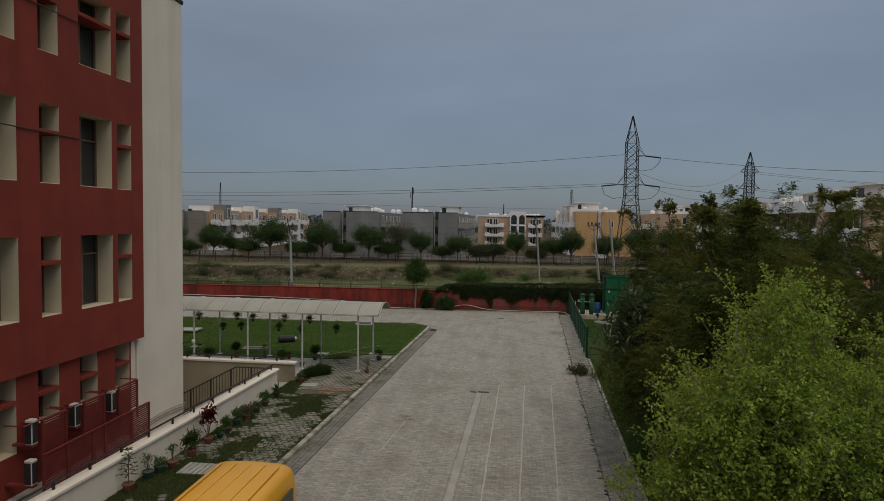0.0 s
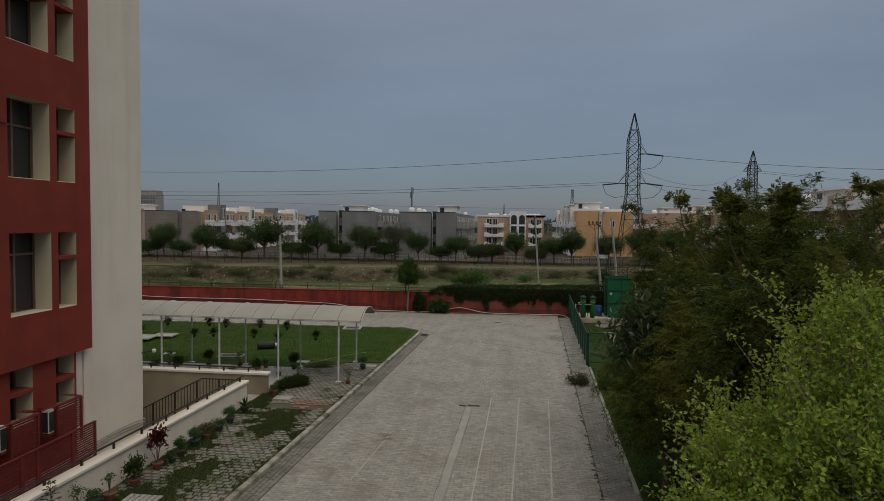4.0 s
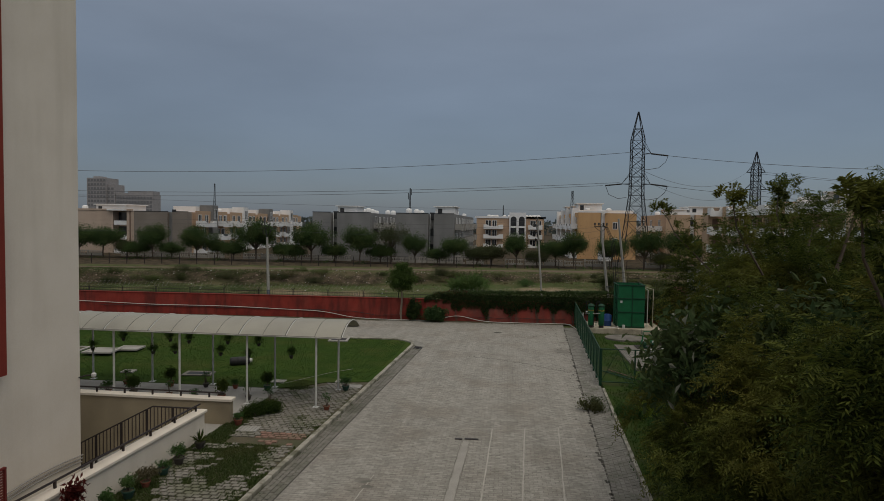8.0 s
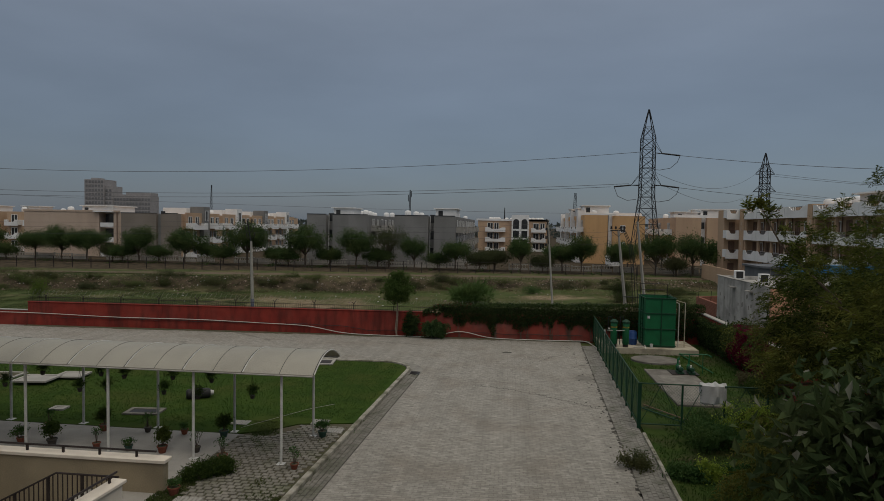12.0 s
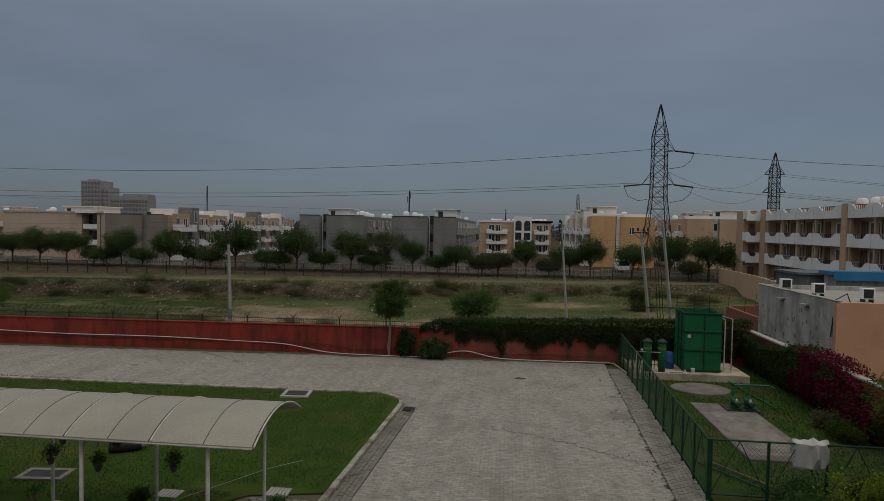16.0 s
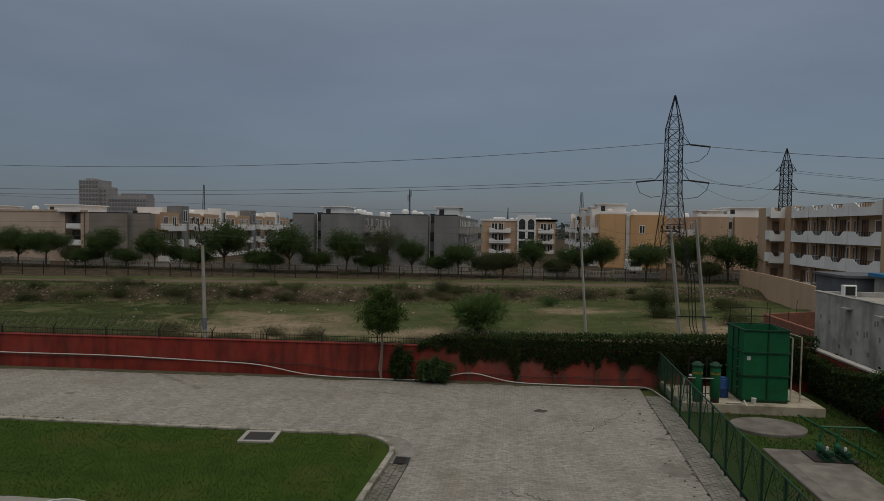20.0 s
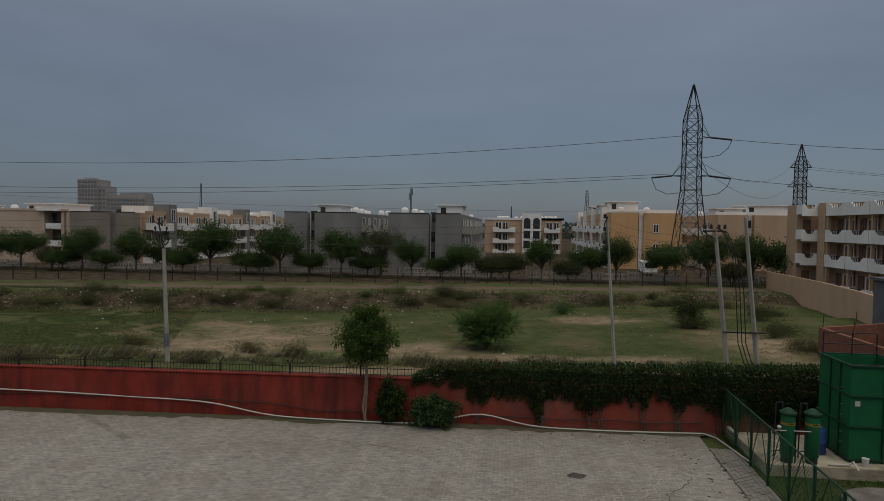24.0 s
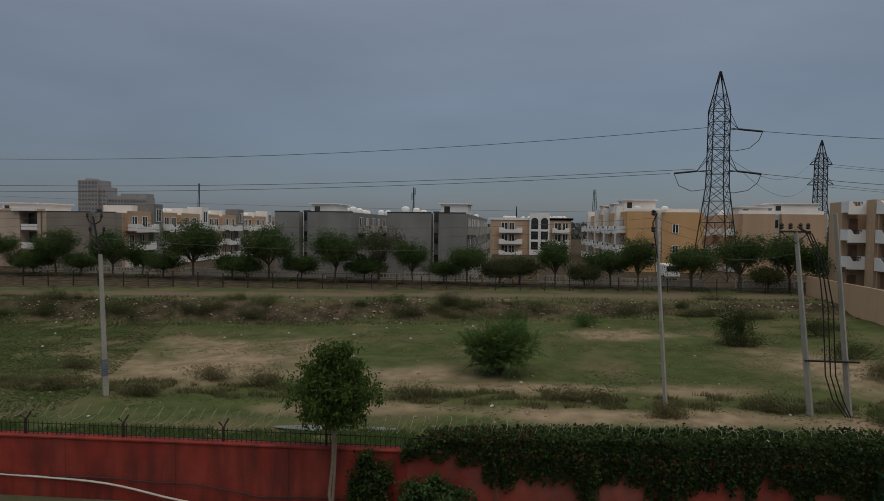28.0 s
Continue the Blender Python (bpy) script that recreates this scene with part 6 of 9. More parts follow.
def orange_block():
    ob = thing("apartment_block", 21, 135, 0, "orange apartment block with slit windows and white balconies", "apartment building", "peach apartment blocks")
    part("wall", box(15.3, 19.9, 135, 190, -0.3, 9.8), M_ORANGE, ob)
    part("wall", box(20.9, 27.3, 135.4, 190, -0.3, 9.7), M_ORANGE, ob)
    part("joint", box(19.9, 20.9, 135.9, 190, -0.3, 10.0), M_WHITE, ob, "pale vertical service shaft")
    f = Face(20.9, 135.4, 1, 0, 0, -1)
    for z in (3.0, 6.4):
        opening(f, ob, 1.6, 2.5, z, z + 1.4)
    part("gas_pipe", tube(bmesh.new(), [(20.1, 135.85, 0), (20.1, 135.85, 9.8)], 0.07, 6), M_GALV, ob)
    f = Face(15.3, 190, 0, -1, -1, 0)
    for bay in range(4):
        u0 = 0.8 + bay * 13.5
        part("stair_tower", f.box(u0 + 5.4, u0 + 7.5, -1, 0.7, -0.3, 10.9), M_WHITE, ob, "white stair tower")
        for k in range(3):
            balcony(f, ob, u0, u0 + 4.9, 0.2 + 3.1 * k, 1.3)
            balcony(f, ob, u0 + 7.9, u0 + 12.3, 0.2 + 3.1 * k, 1.3)
            opening(f, ob, u0 + 1, u0 + 2.6, 0.3 + 3.1 * k, 2.6 + 3.1 * k)
            opening(f, ob, u0 + 9.0, u0 + 10.6, 0.3 + 3.1 * k, 2.6 + 3.1 * k)
    roof_clutter(ob, 16, 26, 138, 175, 9.8, 4, ((15.8, 21.0, 141, 146, 2.0), (15.6, 19, 150, 156, 1.7), (15.6, 18, 165, 170, 1.9)))
    part("roof_parapet", box(15.2, 21.4, 135.0, 135.2, 9.8, 10.1), M_WHITE, ob)
    ob = thing("apartment_block", 40, 136, 0, "pale peach apartment block behind the pylon", "apartment building", "peach apartment blocks")
    part("wall", box(33.4, 38.3, 136, 160, -0.3, 9.6), M_TAN, ob)
    part("wall", box(39.5, 46.2, 136.4, 160, -0.3, 9.6), M_TAN, ob)
    part("recess", box(38.3, 39.5, 137.4, 160, -0.3, 9.9), M_WHITE, ob, "white recessed shaft")
    for k in range(3):
        part("vent_window", box(38.5, 39.3, 137.3, 137.39, 1.4 + 3.0 * k, 2.7 + 3.0 * k), M_DARKWIN, ob)
    f = Face(33.4, 160, 0, -1, -1, 0)
    for bay in range(3):
        for k in range(3):
            balcony(f, ob, 1 + bay * 7.8, 5.6 + bay * 7.8, 0.2 + 3.0 * k, 1.3)
            opening(f, ob, 2.2 + bay * 7.8, 3.9 + bay * 7.8, 0.3 + 3.0 * k, 2.5 + 3.0 * k)
    roof_clutter(ob, 34, 45, 138, 158, 9.6, 5, ((34.0, 38.4, 139, 143, 1.1), (39.0, 46.0, 139, 146, 1.7)))
    ob = thing("white_van", 18.3, 122, 0.0, "white boxy vehicle parked beyond the fence", "van")
    part("body", box(18.0, 20.0, 120.5, 124.8, 0.4, 2.1, 0.12), M_WHITE, ob)
    for y in (121.4, 123.9):
        part("wheel", tube(bmesh.new(), [(17.98, y, 0.36), (18.2, y, 0.36)], 0.36, 12), M_BLACK, ob)
    part("windscreen", box(18.15, 19.85, 120.44, 120.49, 1.2, 1.9), M_DARKWIN, ob)


orange_block()


def near_apartments():
    """The balconied block on the east; its fronts look west across the waste ground."""
    ob = thing("apartment_block", 39, 81, 0, "three-storey tan block with scooped white balconies and plain piers", "apartment building", "peach apartment blocks")
    f = Face(33.8, 101.4, 0, -1, -1, 0)
    part("wall", f.box(0, 42, -12, 0, -0.9, 10.05), M_TAN, ob)
    part("end_wall", box(31.0, 33.8, 101.4, 104.0, -0.9, 10.05), M_TAN, ob)
    floors = (0.35, 3.47, 6.2, 9.06)
    bays = [(3.0, 7.3), (7.3, 11.3), (11.3, 15.4), (15.4, 21.1), (22.2, 26.3), (26.3, 30.9), (30.9, 35.2), (36.4, 41.5)]
    for u0, u1 in bays:
        for k, z in enumerate(floors):
            balcony(f, ob, u0 + 0.04, u1 - 0.04, z, 1.1)
            if k < 3:
                m = (u0 + u1) / 2
                opening(f, ob, u0 + 0.45, u0 + 1.35, z + 0.05, z + 2.15, M_SHUT, M_SHUT)
                opening(f, ob, m - 0.2, u1 - 0.6, z + 0.75, z + 2.1, M_SHUT)
                part("post", f.box(u0 + 0.06, u0 + 0.3, 0.75, 1.05, z, z + 2.7), M_TAN, ob)
        part("drain_pipe", tube(bmesh.new(), [f.at(u1 - 0.25, 0.12, 0.0), f.at(u1 - 0.25, 0.12, 10.05)], 0.06, 5), M_SHUT, ob)
    for u0, u1 in ((1.5, 2.98), (21.12, 22.18), (35.22, 36.38)):
        part("pier", f.box(u0, u1, 0, 1.25, -0.9, 10.2), M_TAN, ob)
        for z in (1.2, 2.0, 4.3, 5.1, 7.1, 7.9):
            part("vent", f.box(u0 + 0.55, u0 + 0.85, 1.25, 1.28, z, z + 0.5), M_PINK, ob)
    g = Face(30.85, 101.38, 1, 0, 0, -1)
    for k, z in enumerate(floors):
        balcony(g, ob, 0, 1.8, z, 1.3)
        if k < 3:
            opening(g, ob, 0.8, 1.55, z + 0.05, z + 2.1, M_SHUT, M_SHUT)
    for u0, u1, z1 in ((26.5, 34.0, 11.0), (36.5, 41.5, 11.3)):
        h = part("stair_hut", f.box(u0, u1, -6, -1.2, 10.05, z1), M_WHITE, ob, "white rooftop stair hut")
        part("hut_roof", f.box(u0 - 0.5, u1 + 0.5, -6.4, -0.7, z1, z1 + 0.16), M_WHITE, h)
        part("opening", f.box(u0 + 1.5, u0 + 2.5, -1.19, -1.15, 10.1, z1 - 0.2), M_DARKWIN, h)
    for u in (16.5, 19.0, 20.6, 22.4, 24.3):
        p = f.at(u, -3.2, 10.05)
        part("water_tank", lathe([(0.5, 0), (0.55, 0.1), (0.55, 0.75), (0.4, 0.95), (0.18, 1.0)], 12, p), M_WHITE, ob, "white rooftop water tank", True)
    w = frame_poly_wall("wall_far_east", [(29.0, 104), (28.3, 90), (27.0, 80.7), (25.7, 74.8)], -0.9, 2.1, M_TAN, "cream plastered boundary wall beside the waste ground")


def frame_poly_wall(name, pts, z0, z1, mat, label):
    bm = bmesh.new()
    for a, b in zip(pts, pts[1:]):
        d = Vector((b[0] - a[0], b[1] - a[1], 0))
        f = Face(a[0], a[1], d.x, d.y, -d.y, d.x)
        f.box(0, d.length, -0.12, 0.12, z0, z1, bm)
    return structure(name, bm, mat, label, "wall")


near_apartments()


def high_rise():
    ob = thing("high_rise", -380, 560, 0, "hazy beige institutional high-rise on the skyline", "building")
    part("tower", box(-406, -386, 556, 575, 0, 45.6), M_HAZE, ob)
    part("stair_tower", box(-386, -378.4, 558, 573, 0, 39.4), M_HAZE, ob)
    part("wing", box(-378.4, -340.5, 559, 573, 0, 30.0), M_HAZE, ob)
    part("top_storey", box(-366, -340.8, 560, 572, 30.0, 33.5), M_HAZE, ob)
    part("parapet", box(-378.4, -366, 559.2, 560, 30.0, 31.6), M_HAZE, ob)
    part("lift_hut", box(-402, -395, 560, 570, 45.6, 47.4), M_HAZE, ob)
    for k in range(8):
        z = 14.5 + k * 4.0
        for j in range(6):
            part("window", box(-404.8 + j * 3.2, -402.8 + j * 3.2, 555.7, 555.95, z, z + 2.1), M_HAZEWIN, ob)
        if k < 6:
            for j in range(2):
                part("window", box(-385.6 + j * 3.6, -383.4 + j * 3.6, 557.7, 557.95, z, z + 2.1), M_HAZEWIN, ob)
        if k < 4:
            for j in range(12):
                part("window", box(-377.4 + j * 3.1, -375.2 + j * 3.1, 558.7, 558.95, z - 0.8, z + 1.6), M_HAZEWIN, ob)


high_rise()


# ---------------------------------------------------------------- power lines
def pylon(x, y, z, h, base, waist, label, arms, turn=0.0, line=0.09):
    line *= 1.22
    ob = thing("pylon", x, y, z, label, "pylon", "pylons")
    rot = Matrix.Translation((x, y, z)) @ pose(0, 0, 0, 0, 0, turn)

    def half(t):
        lo, mid = base / 2, waist / 2
        if t < 0.46:
            return lo + (mid * 1.15 - lo) * t / 0.46
        if t < 0.82:
            return mid * 1.15 + (mid - mid * 1.15) * (t - 0.46) / 0.36
        return mid * (1 - (t - 0.82) / 0.18) + 0.06

    levels = [0, 0.16, 0.29, 0.39, 0.46, 0.52, 0.58, 0.64, 0.7, 0.76, 0.82, 0.89, 1.0]
    cs = ((-1, -1), (1, -1), (1, 1), (-1, 1))
    for cx, cy in cs:
        part("leg", tube(bmesh.new(), [rot @ Vector((cx * half(t), cy * half(t), t * h)) for t in (0, 0.24, 0.46, 0.64, 0.82, 0.92, 1.0)], line, 4), M_GALV, ob)
    for t0, t1 in zip(levels, levels[1:]):
        bm = bmesh.new()
        for i in range(4):
            a, b = cs[i], cs[(i + 1) % 4]
            A0, A1 = rot @ Vector((a[0] * half(t0), a[1] * half(t0), t0 * h)), rot @ Vector((a[0] * half(t1), a[1] * half(t1), t1 * h))
            B0, B1 = rot @ Vector((b[0] * half(t0), b[1] * half(t0), t0 * h)), rot @ Vector((b[0] * half(t1), b[1] * half(t1), t1 * h))
            tube(bm, [A0, B1], line * 0.5, 4)
            tube(bm, [B0, A1], line * 0.5, 4)
            tube(bm, [A1, B1], line * 0.5, 4)
        part("lattice", bm, M_GALV, ob)
    for zt, reach, s in arms:
        bm = bmesh.new()
        tip = rot @ Vector((s * reach, 0, zt))
        for cy in (-1, 1):
            k = half(zt / h)
            tube(bm, [rot @ Vector((s * k, cy * k, zt)), tip], line * 0.7, 4)
            tube(bm, [rot @ Vector((s * k, cy * k, zt + 2.0)), tip], line * 0.6, 4)
        part("cross_arm", bm, M_GALV, ob)
    return ob


pylon(23.3, 116.7, 0.0, 27.4, 4.9, 1.95, "dark lattice transmission pylon with short arms", ((14.6, 2.4, 1), (14.6, 2.6, -1), (20.0, 2.4, 1)), 0, 0.06)
pylon(79.7, 211, 0.0, 31.6, 6.0, 2.2, "distant dark lattice pylon", ((19.5, 3.4, 1), (19.5, 3.4, -1), (25.0, 2.9, 1), (25.0, 2.9, -1)), 0, 0.11)


def far_masts():
    for x, y, h, w, label in ((-147.6, 300, 25.3, 1.8, "slim lattice mast on the skyline"), (-47.3, 300, 24, 1.2, "telecom mast with panel antennas"), (30.9, 300, 23.4, 3.5, "hazy far lattice pylon"), (-2, 330, 17, 0.8, "thin far mast above the roofs")):
        ob = thing("mast", x, y, 0, label, "mast", "far masts")
        for cx, cy in ((-1, -1), (1, -1), (0, 1)):
            part("leg", tube(bmesh.new(), [(x + cx * w / 2, y + cy * w / 2, 0), (x + cx * w * 0.12, y, h)], 0.1, 4), M_GALV, ob)
        bm = bmesh.new()
        for k in range(12):
            t0, t1 = k / 12, (k + 1) / 12
            w0, w1 = w / 2 * (1 - t0 * 0.76), w / 2 * (1 - t1 * 0.76)
            tube(bm, [(x - w0, y, t0 * h), (x + w1, y, t1 * h)], 0.06, 4)
            tube(bm, [(x + w0, y, t0 * h), (x - w1, y, t1 * h)], 0.06, 4)
        part("lattice", bm, M_GALV, ob)
        if w == 1.2:
            for k in range(3):
                part("antenna", box(x - 0.9 + 0.7 * k, x - 0.6 + 0.7 * k, y - 0.4, y - 0.1, h - 5.5 + k, h - 2.5 + k), M_GALV, ob)


far_masts()


def lines():
    def span(a, b, sag, r, label="thin dark overhead conductor"):
        ob = thing("overhead_line", *a, label, "wire", "overhead lines")
        A, B = Vector(a), Vector(b)
        part("conductor", tube(bmesh.new(), [A.lerp(B, t) - Vector((0, 0, sag * 4 * t * (1 - t))) for t in np.linspace(0, 1, 25)], 0.72 * r, 4), M_WIRE, ob)

    tipl, tipr, tiph = Vector((20.7, 116.7, 14.6)), Vector((25.7, 116.7, 14.6)), Vector((25.7, 116.7, 20.0))
    for t in (tipr, tiph):
        ob = thing("insulator", t.x, t.y, t.z, "dark string insulator at the pylon arm", "insulator", "insulators")
        part("string", tube(bmesh.new(), [t, t + Vector((2.8, -0.5, -0.4))], 0.13, 8), M_BLACK, ob)
        part("jumper", tube(bmesh.new(), [t + Vector((2.8, -0.5, -0.4)), t + Vector((2.4, -0.4, -1.5)), t + Vector((1.3, -0.2, -2.5)), t + Vector((-0.4, 0, -2.8)), t + Vector((-1.4, 0, -2.7))], 0.045, 4), M_WIRE, ob)
    ob = thing("insulator", tipl.x, tipl.y, tipl.z, "dark string insulator at the pylon arm", "insulator", "insulators")
    part("string", tube(bmesh.new(), [tipl, tipl + Vector((-2.8, 0.2, -0.28))], 0.12, 8), M_BLACK, ob)
    part("jumper", tube(bmesh.new(), [tipl + Vector((-2.8, 0.2, -0.28)), tipl + Vector((-2.2, 0, -1.9)), tipl + Vector((-0.6, 0, -2.6)), tipl + Vector((0.9, 0, -2.4))], 0.045, 4), M_WIRE, ob)
    span((21.9, 116.5, 20.2), (-212, 118.5, 26.0), 6.5, 0.05)
    span((17.4, 116.9, 14.3), (-212, 129.5, 16.8), 3.7, 0.045)
    span((20.2, 116, 14.8), (-212, 118.5, 18.7), 4.2, 0.045)
    span(tiph + Vector((2.8, -0.5, -0.4)), (139, 74, 22.4), 5.1, 0.05)
    span(tipr + Vector((2.8, -0.5, -0.4)), (139, 78, 15.9), 4.6, 0.045)
    span(tipr + Vector((1.0, 0.5, -0.2)), (76.3, 211, 19.3), 3.0, 0.04)
    for zt, s in ((25.0, -1), (25.0, 1), (19.5, -1), (19.5, 1)):
        span((79.7 + 3.1 * s, 211, zt), (300, 194, zt + 5), 8, 0.06)
    span((76.8, 211, 25.0), (23.4, 117.5, 17.6), 4, 0.045)
    span((-330, 300, 22), (330, 300, 18), 6, 0.07, "far sagging conductor above the roofs")


lines()


def utility_poles():
    def pole(x, y, x1, y1, z1, label, r0=0.145, r1=0.09):
        z0 = z_at(x, y) - 0.1
        ob = thing("utility_pole", x, y, z0 + 0.1, label, "utility pole", "utility poles")
        part("shaft", tube(bmesh.new(), [(x, y, z0), (x1, y1, z1)], [r0, r1], 4), M_POLE, ob)
        return ob

    ob = pole(-22.15, 60.7, -22.3, 60.6, 5.5, "leaning pale concrete pole with curved insulator arms", 0.17, 0.11)
    part("painted_band", tube(bmesh.new(), [(-22.175, 60.68, -0.35), (-22.195, 60.67, 0.45)], [0.172, 0.165], 4), M_FADED, ob, "faded blue painted notice")
    part("clamp_band", tube(bmesh.new(), [(-22.24, 60.64, 2.6), (-22.245, 60.64, 2.85)], [0.145, 0.143], 4), M_CONC, ob, "pale wrapped band")
    part("head", tube(bmesh.new(), [(-22.3, 60.6, 5.4), (-22.65, 60.6, 7.3)], 0.04, 6), M_GALV, ob)
    for z in (5.75, 6.35, 7.0):
        c = -22.3 - 0.19 * (z - 5.5)
        arm = part("v_arm", tube(bmesh.new(), [(c - 0.36, 60.6, z + 0.3), (c - 0.3, 60.6, z + 0.08), (c, 60.6, z - 0.08), (c + 0.3, 60.6, z + 0.08), (c + 0.36, 60.6, z + 0.3)], 0.035, 5), M_IRON, ob)
        for x in (c - 0.36, c + 0.36):
            part("insulator", lathe([(0.04, 0), (0.075, 0.05), (0.05, 0.1), (0.065, 0.14), (0.03, 0.2)], 8, (x, 60.6, z + 0.26)), M_BLACK, arm)
    ob = pole(3.93, 60.75, 3.25, 60.6, 7.8, "tall slim leaning concrete pole", 0.1, 0.065)
    for z in (7.6, 6.9, 6.2, 5.6):
        part("insulator", lathe([(0.04, 0), (0.1, 0.06), (0.06, 0.12), (0.1, 0.18), (0.03, 0.25)], 8, (3.3 - 0.16, 60.5, z)), M_BLACK, ob)
    part("bracket", tube(bmesh.new(), [(3.3, 60.5, 7.7), (3.12, 60.5, 7.3), (3.35, 60.5, 5.8)], 0.03, 5), M_IRON, ob)
    a = pole(10.0, 61.2, 8.99, 60.8, 7.0, "concrete pole of a twin-pole transformer stand")
    b = pole(11.6, 61.3, 10.5, 60.8, 7.75, "second concrete pole of the twin stand")
    part("cross_arm", box(8.35, 9.55, 60.75, 60.83, 6.95, 7.03), M_GALV, a)
    part("stay", tube(bmesh.new(), [(8.4, 60.78, 6.97), (9.0, 60.78, 6.5), (9.5, 60.78, 6.97)], 0.025, 5), M_GALV, a)
    part("tie", box(9.6, 11.75, 60.95, 61.05, 1.5, 1.57), M_GALV, a)
    for x in (8.45, 8.8, 9.2, 9.5):
        part("insulator", lathe([(0.05, 0), (0.1, 0.06), (0.06, 0.12), (0.1, 0.18), (0.03, 0.26)], 8, (x, 60.9, 7.1)), M_BLACK, a)
    cab = thing("drop_cable", 9.8, 60.9, -0.7, "thick black drop cables between the poles", "cable")
    for k in range(3):
        part("cable", tube(bmesh.new(), [(9.0, 60.75, 7.2), (9.4 + 0.1 * k, 60.75, 6.9), (9.85 + 0.12 * k, 60.7, 5.8), (10.1 + 0.2 * k, 60.7, 3.9), (10.3 + 0.2 * k, 60.7, 1.0), (10.6 + 0.2 * k, 60.65, 0.0), (11.1 + 0.1 * k, 60.6, -0.7)], 0.026, 6), M_BLACK, cab)
    for z in (7.1, 6.7, 6.1):
        ob = thing("overhead_line", -21, 60, z, "low-voltage wire between the concrete poles", "wire", "overhead lines")
        P = [Vector(p) for p in ((-75, 57, z + 0.2), (-22.5, 60.6, z + 0.2), (3.3, 60.5, z + 0.4), (9.05, 60.82, z))]
        for p, q in zip(P, P[1:]):
            part("conductor", tube(bmesh.new(), [p.lerp(q, t) - Vector((0, 0, 0.5 * 4 * t * (1 - t))) for t in np.linspace(0, 1, 12)], 0.008, 3), M_WIRE, ob)


utility_poles()


# ---------------------------------------------------------------- the bus
def bus():
    ob = thing("school_bus", -4.25, 6.6, 0, "yellow school minibus parked by the kerb", "bus")
    x0, x1, y0, y1 = -5.12, -3.4, 3.2, 9.72

    def section(y, inset, top):
        a, b = x0 + inset, x1 - inset
        half = [(0.0, 0.45), (0.0, 1.5), (0.06, 2.25), (0.1, top - 0.16), (0.15, top - 0.07), (0.24, top - 0.02), (0.4, top), (0.7, top + 0.015)]
        return [Vector((a + d, y, z)) for d, z in half] + [Vector((b - d, y, z)) for d, z in half[::-1]]

    bm = bmesh.new()
    rings = [[bm.verts.new(p) for p in section(*s)] for s in ((y0, 0.06, 2.54), (y0 + 0.12, 0.01, 2.6), (y0 + 2, 0, 2.62), (y1 - 1.6, 0, 2.62), (y1 - 0.22, 0.0, 2.61), (y1 - 0.1, 0.02, 2.58), (y1 - 0.02, 0.06, 2.5), (y1, 0.1, 2.42))]
    for a, b in zip(rings, rings[1:]):
        for i in range(len(a) - 1):
            bm.faces.new((a[i], a[i + 1], b[i + 1], b[i]))
        bm.faces.new((a[-1], a[0], b[0], b[-1]))
    bm.faces.new(rings[0])
    bm.faces.new(rings[-1])
    part("body", bm, M_YELLOW, ob, "glossy yellow body", True)
    for x in (-4.82, -4.54, -4.26, -3.98, -3.7):
        part("roof_rib", box(x - 0.02, x + 0.02, y0 + 0.35, y1 - 0.35, 2.625, 2.645, 0.006), M_YELLOW, ob)
    part("roof_hatch", box(-4.75, -3.75, 5.4, 7.6, 2.63, 2.72, 0.04), M_YELLOW, ob, "raised roof panel")
    for y in np.arange(y0 + 0.5, y1 - 1.2, 0.95):
        for x in (x0 - 0.012, x1 - 0.028):
            w = part("side_window", box(x, x + 0.045, y, y + 0.82, 1.6, 2.28), M_GLASS, ob)
    part("rear_window", box(-4.9, -3.55, y1 - 0.08, y1 - 0.02, 1.55, 2.1), M_GLASS, ob)
    part("bumper", box(x0 + 0.1, x1 - 0.1, y1 - 0.05, y1 + 0.1, 0.4, 0.62, 0.03), M_BLACK, ob)
    for y in (4.5, 8.3):
        for x in (x0 + 0.02, x1 - 0.24):
            w = part("wheel", tube(bmesh.new(), [(x, y, 0.36), (x + 0.22, y, 0.36)], 0.36, 16), M_BLACK, ob)
            part("rim", tube(bmesh.new(), [(x - 0.01, y, 0.36), (x + 0.23, y, 0.36)], 0.2, 12), M_STEEL, w)


bus()


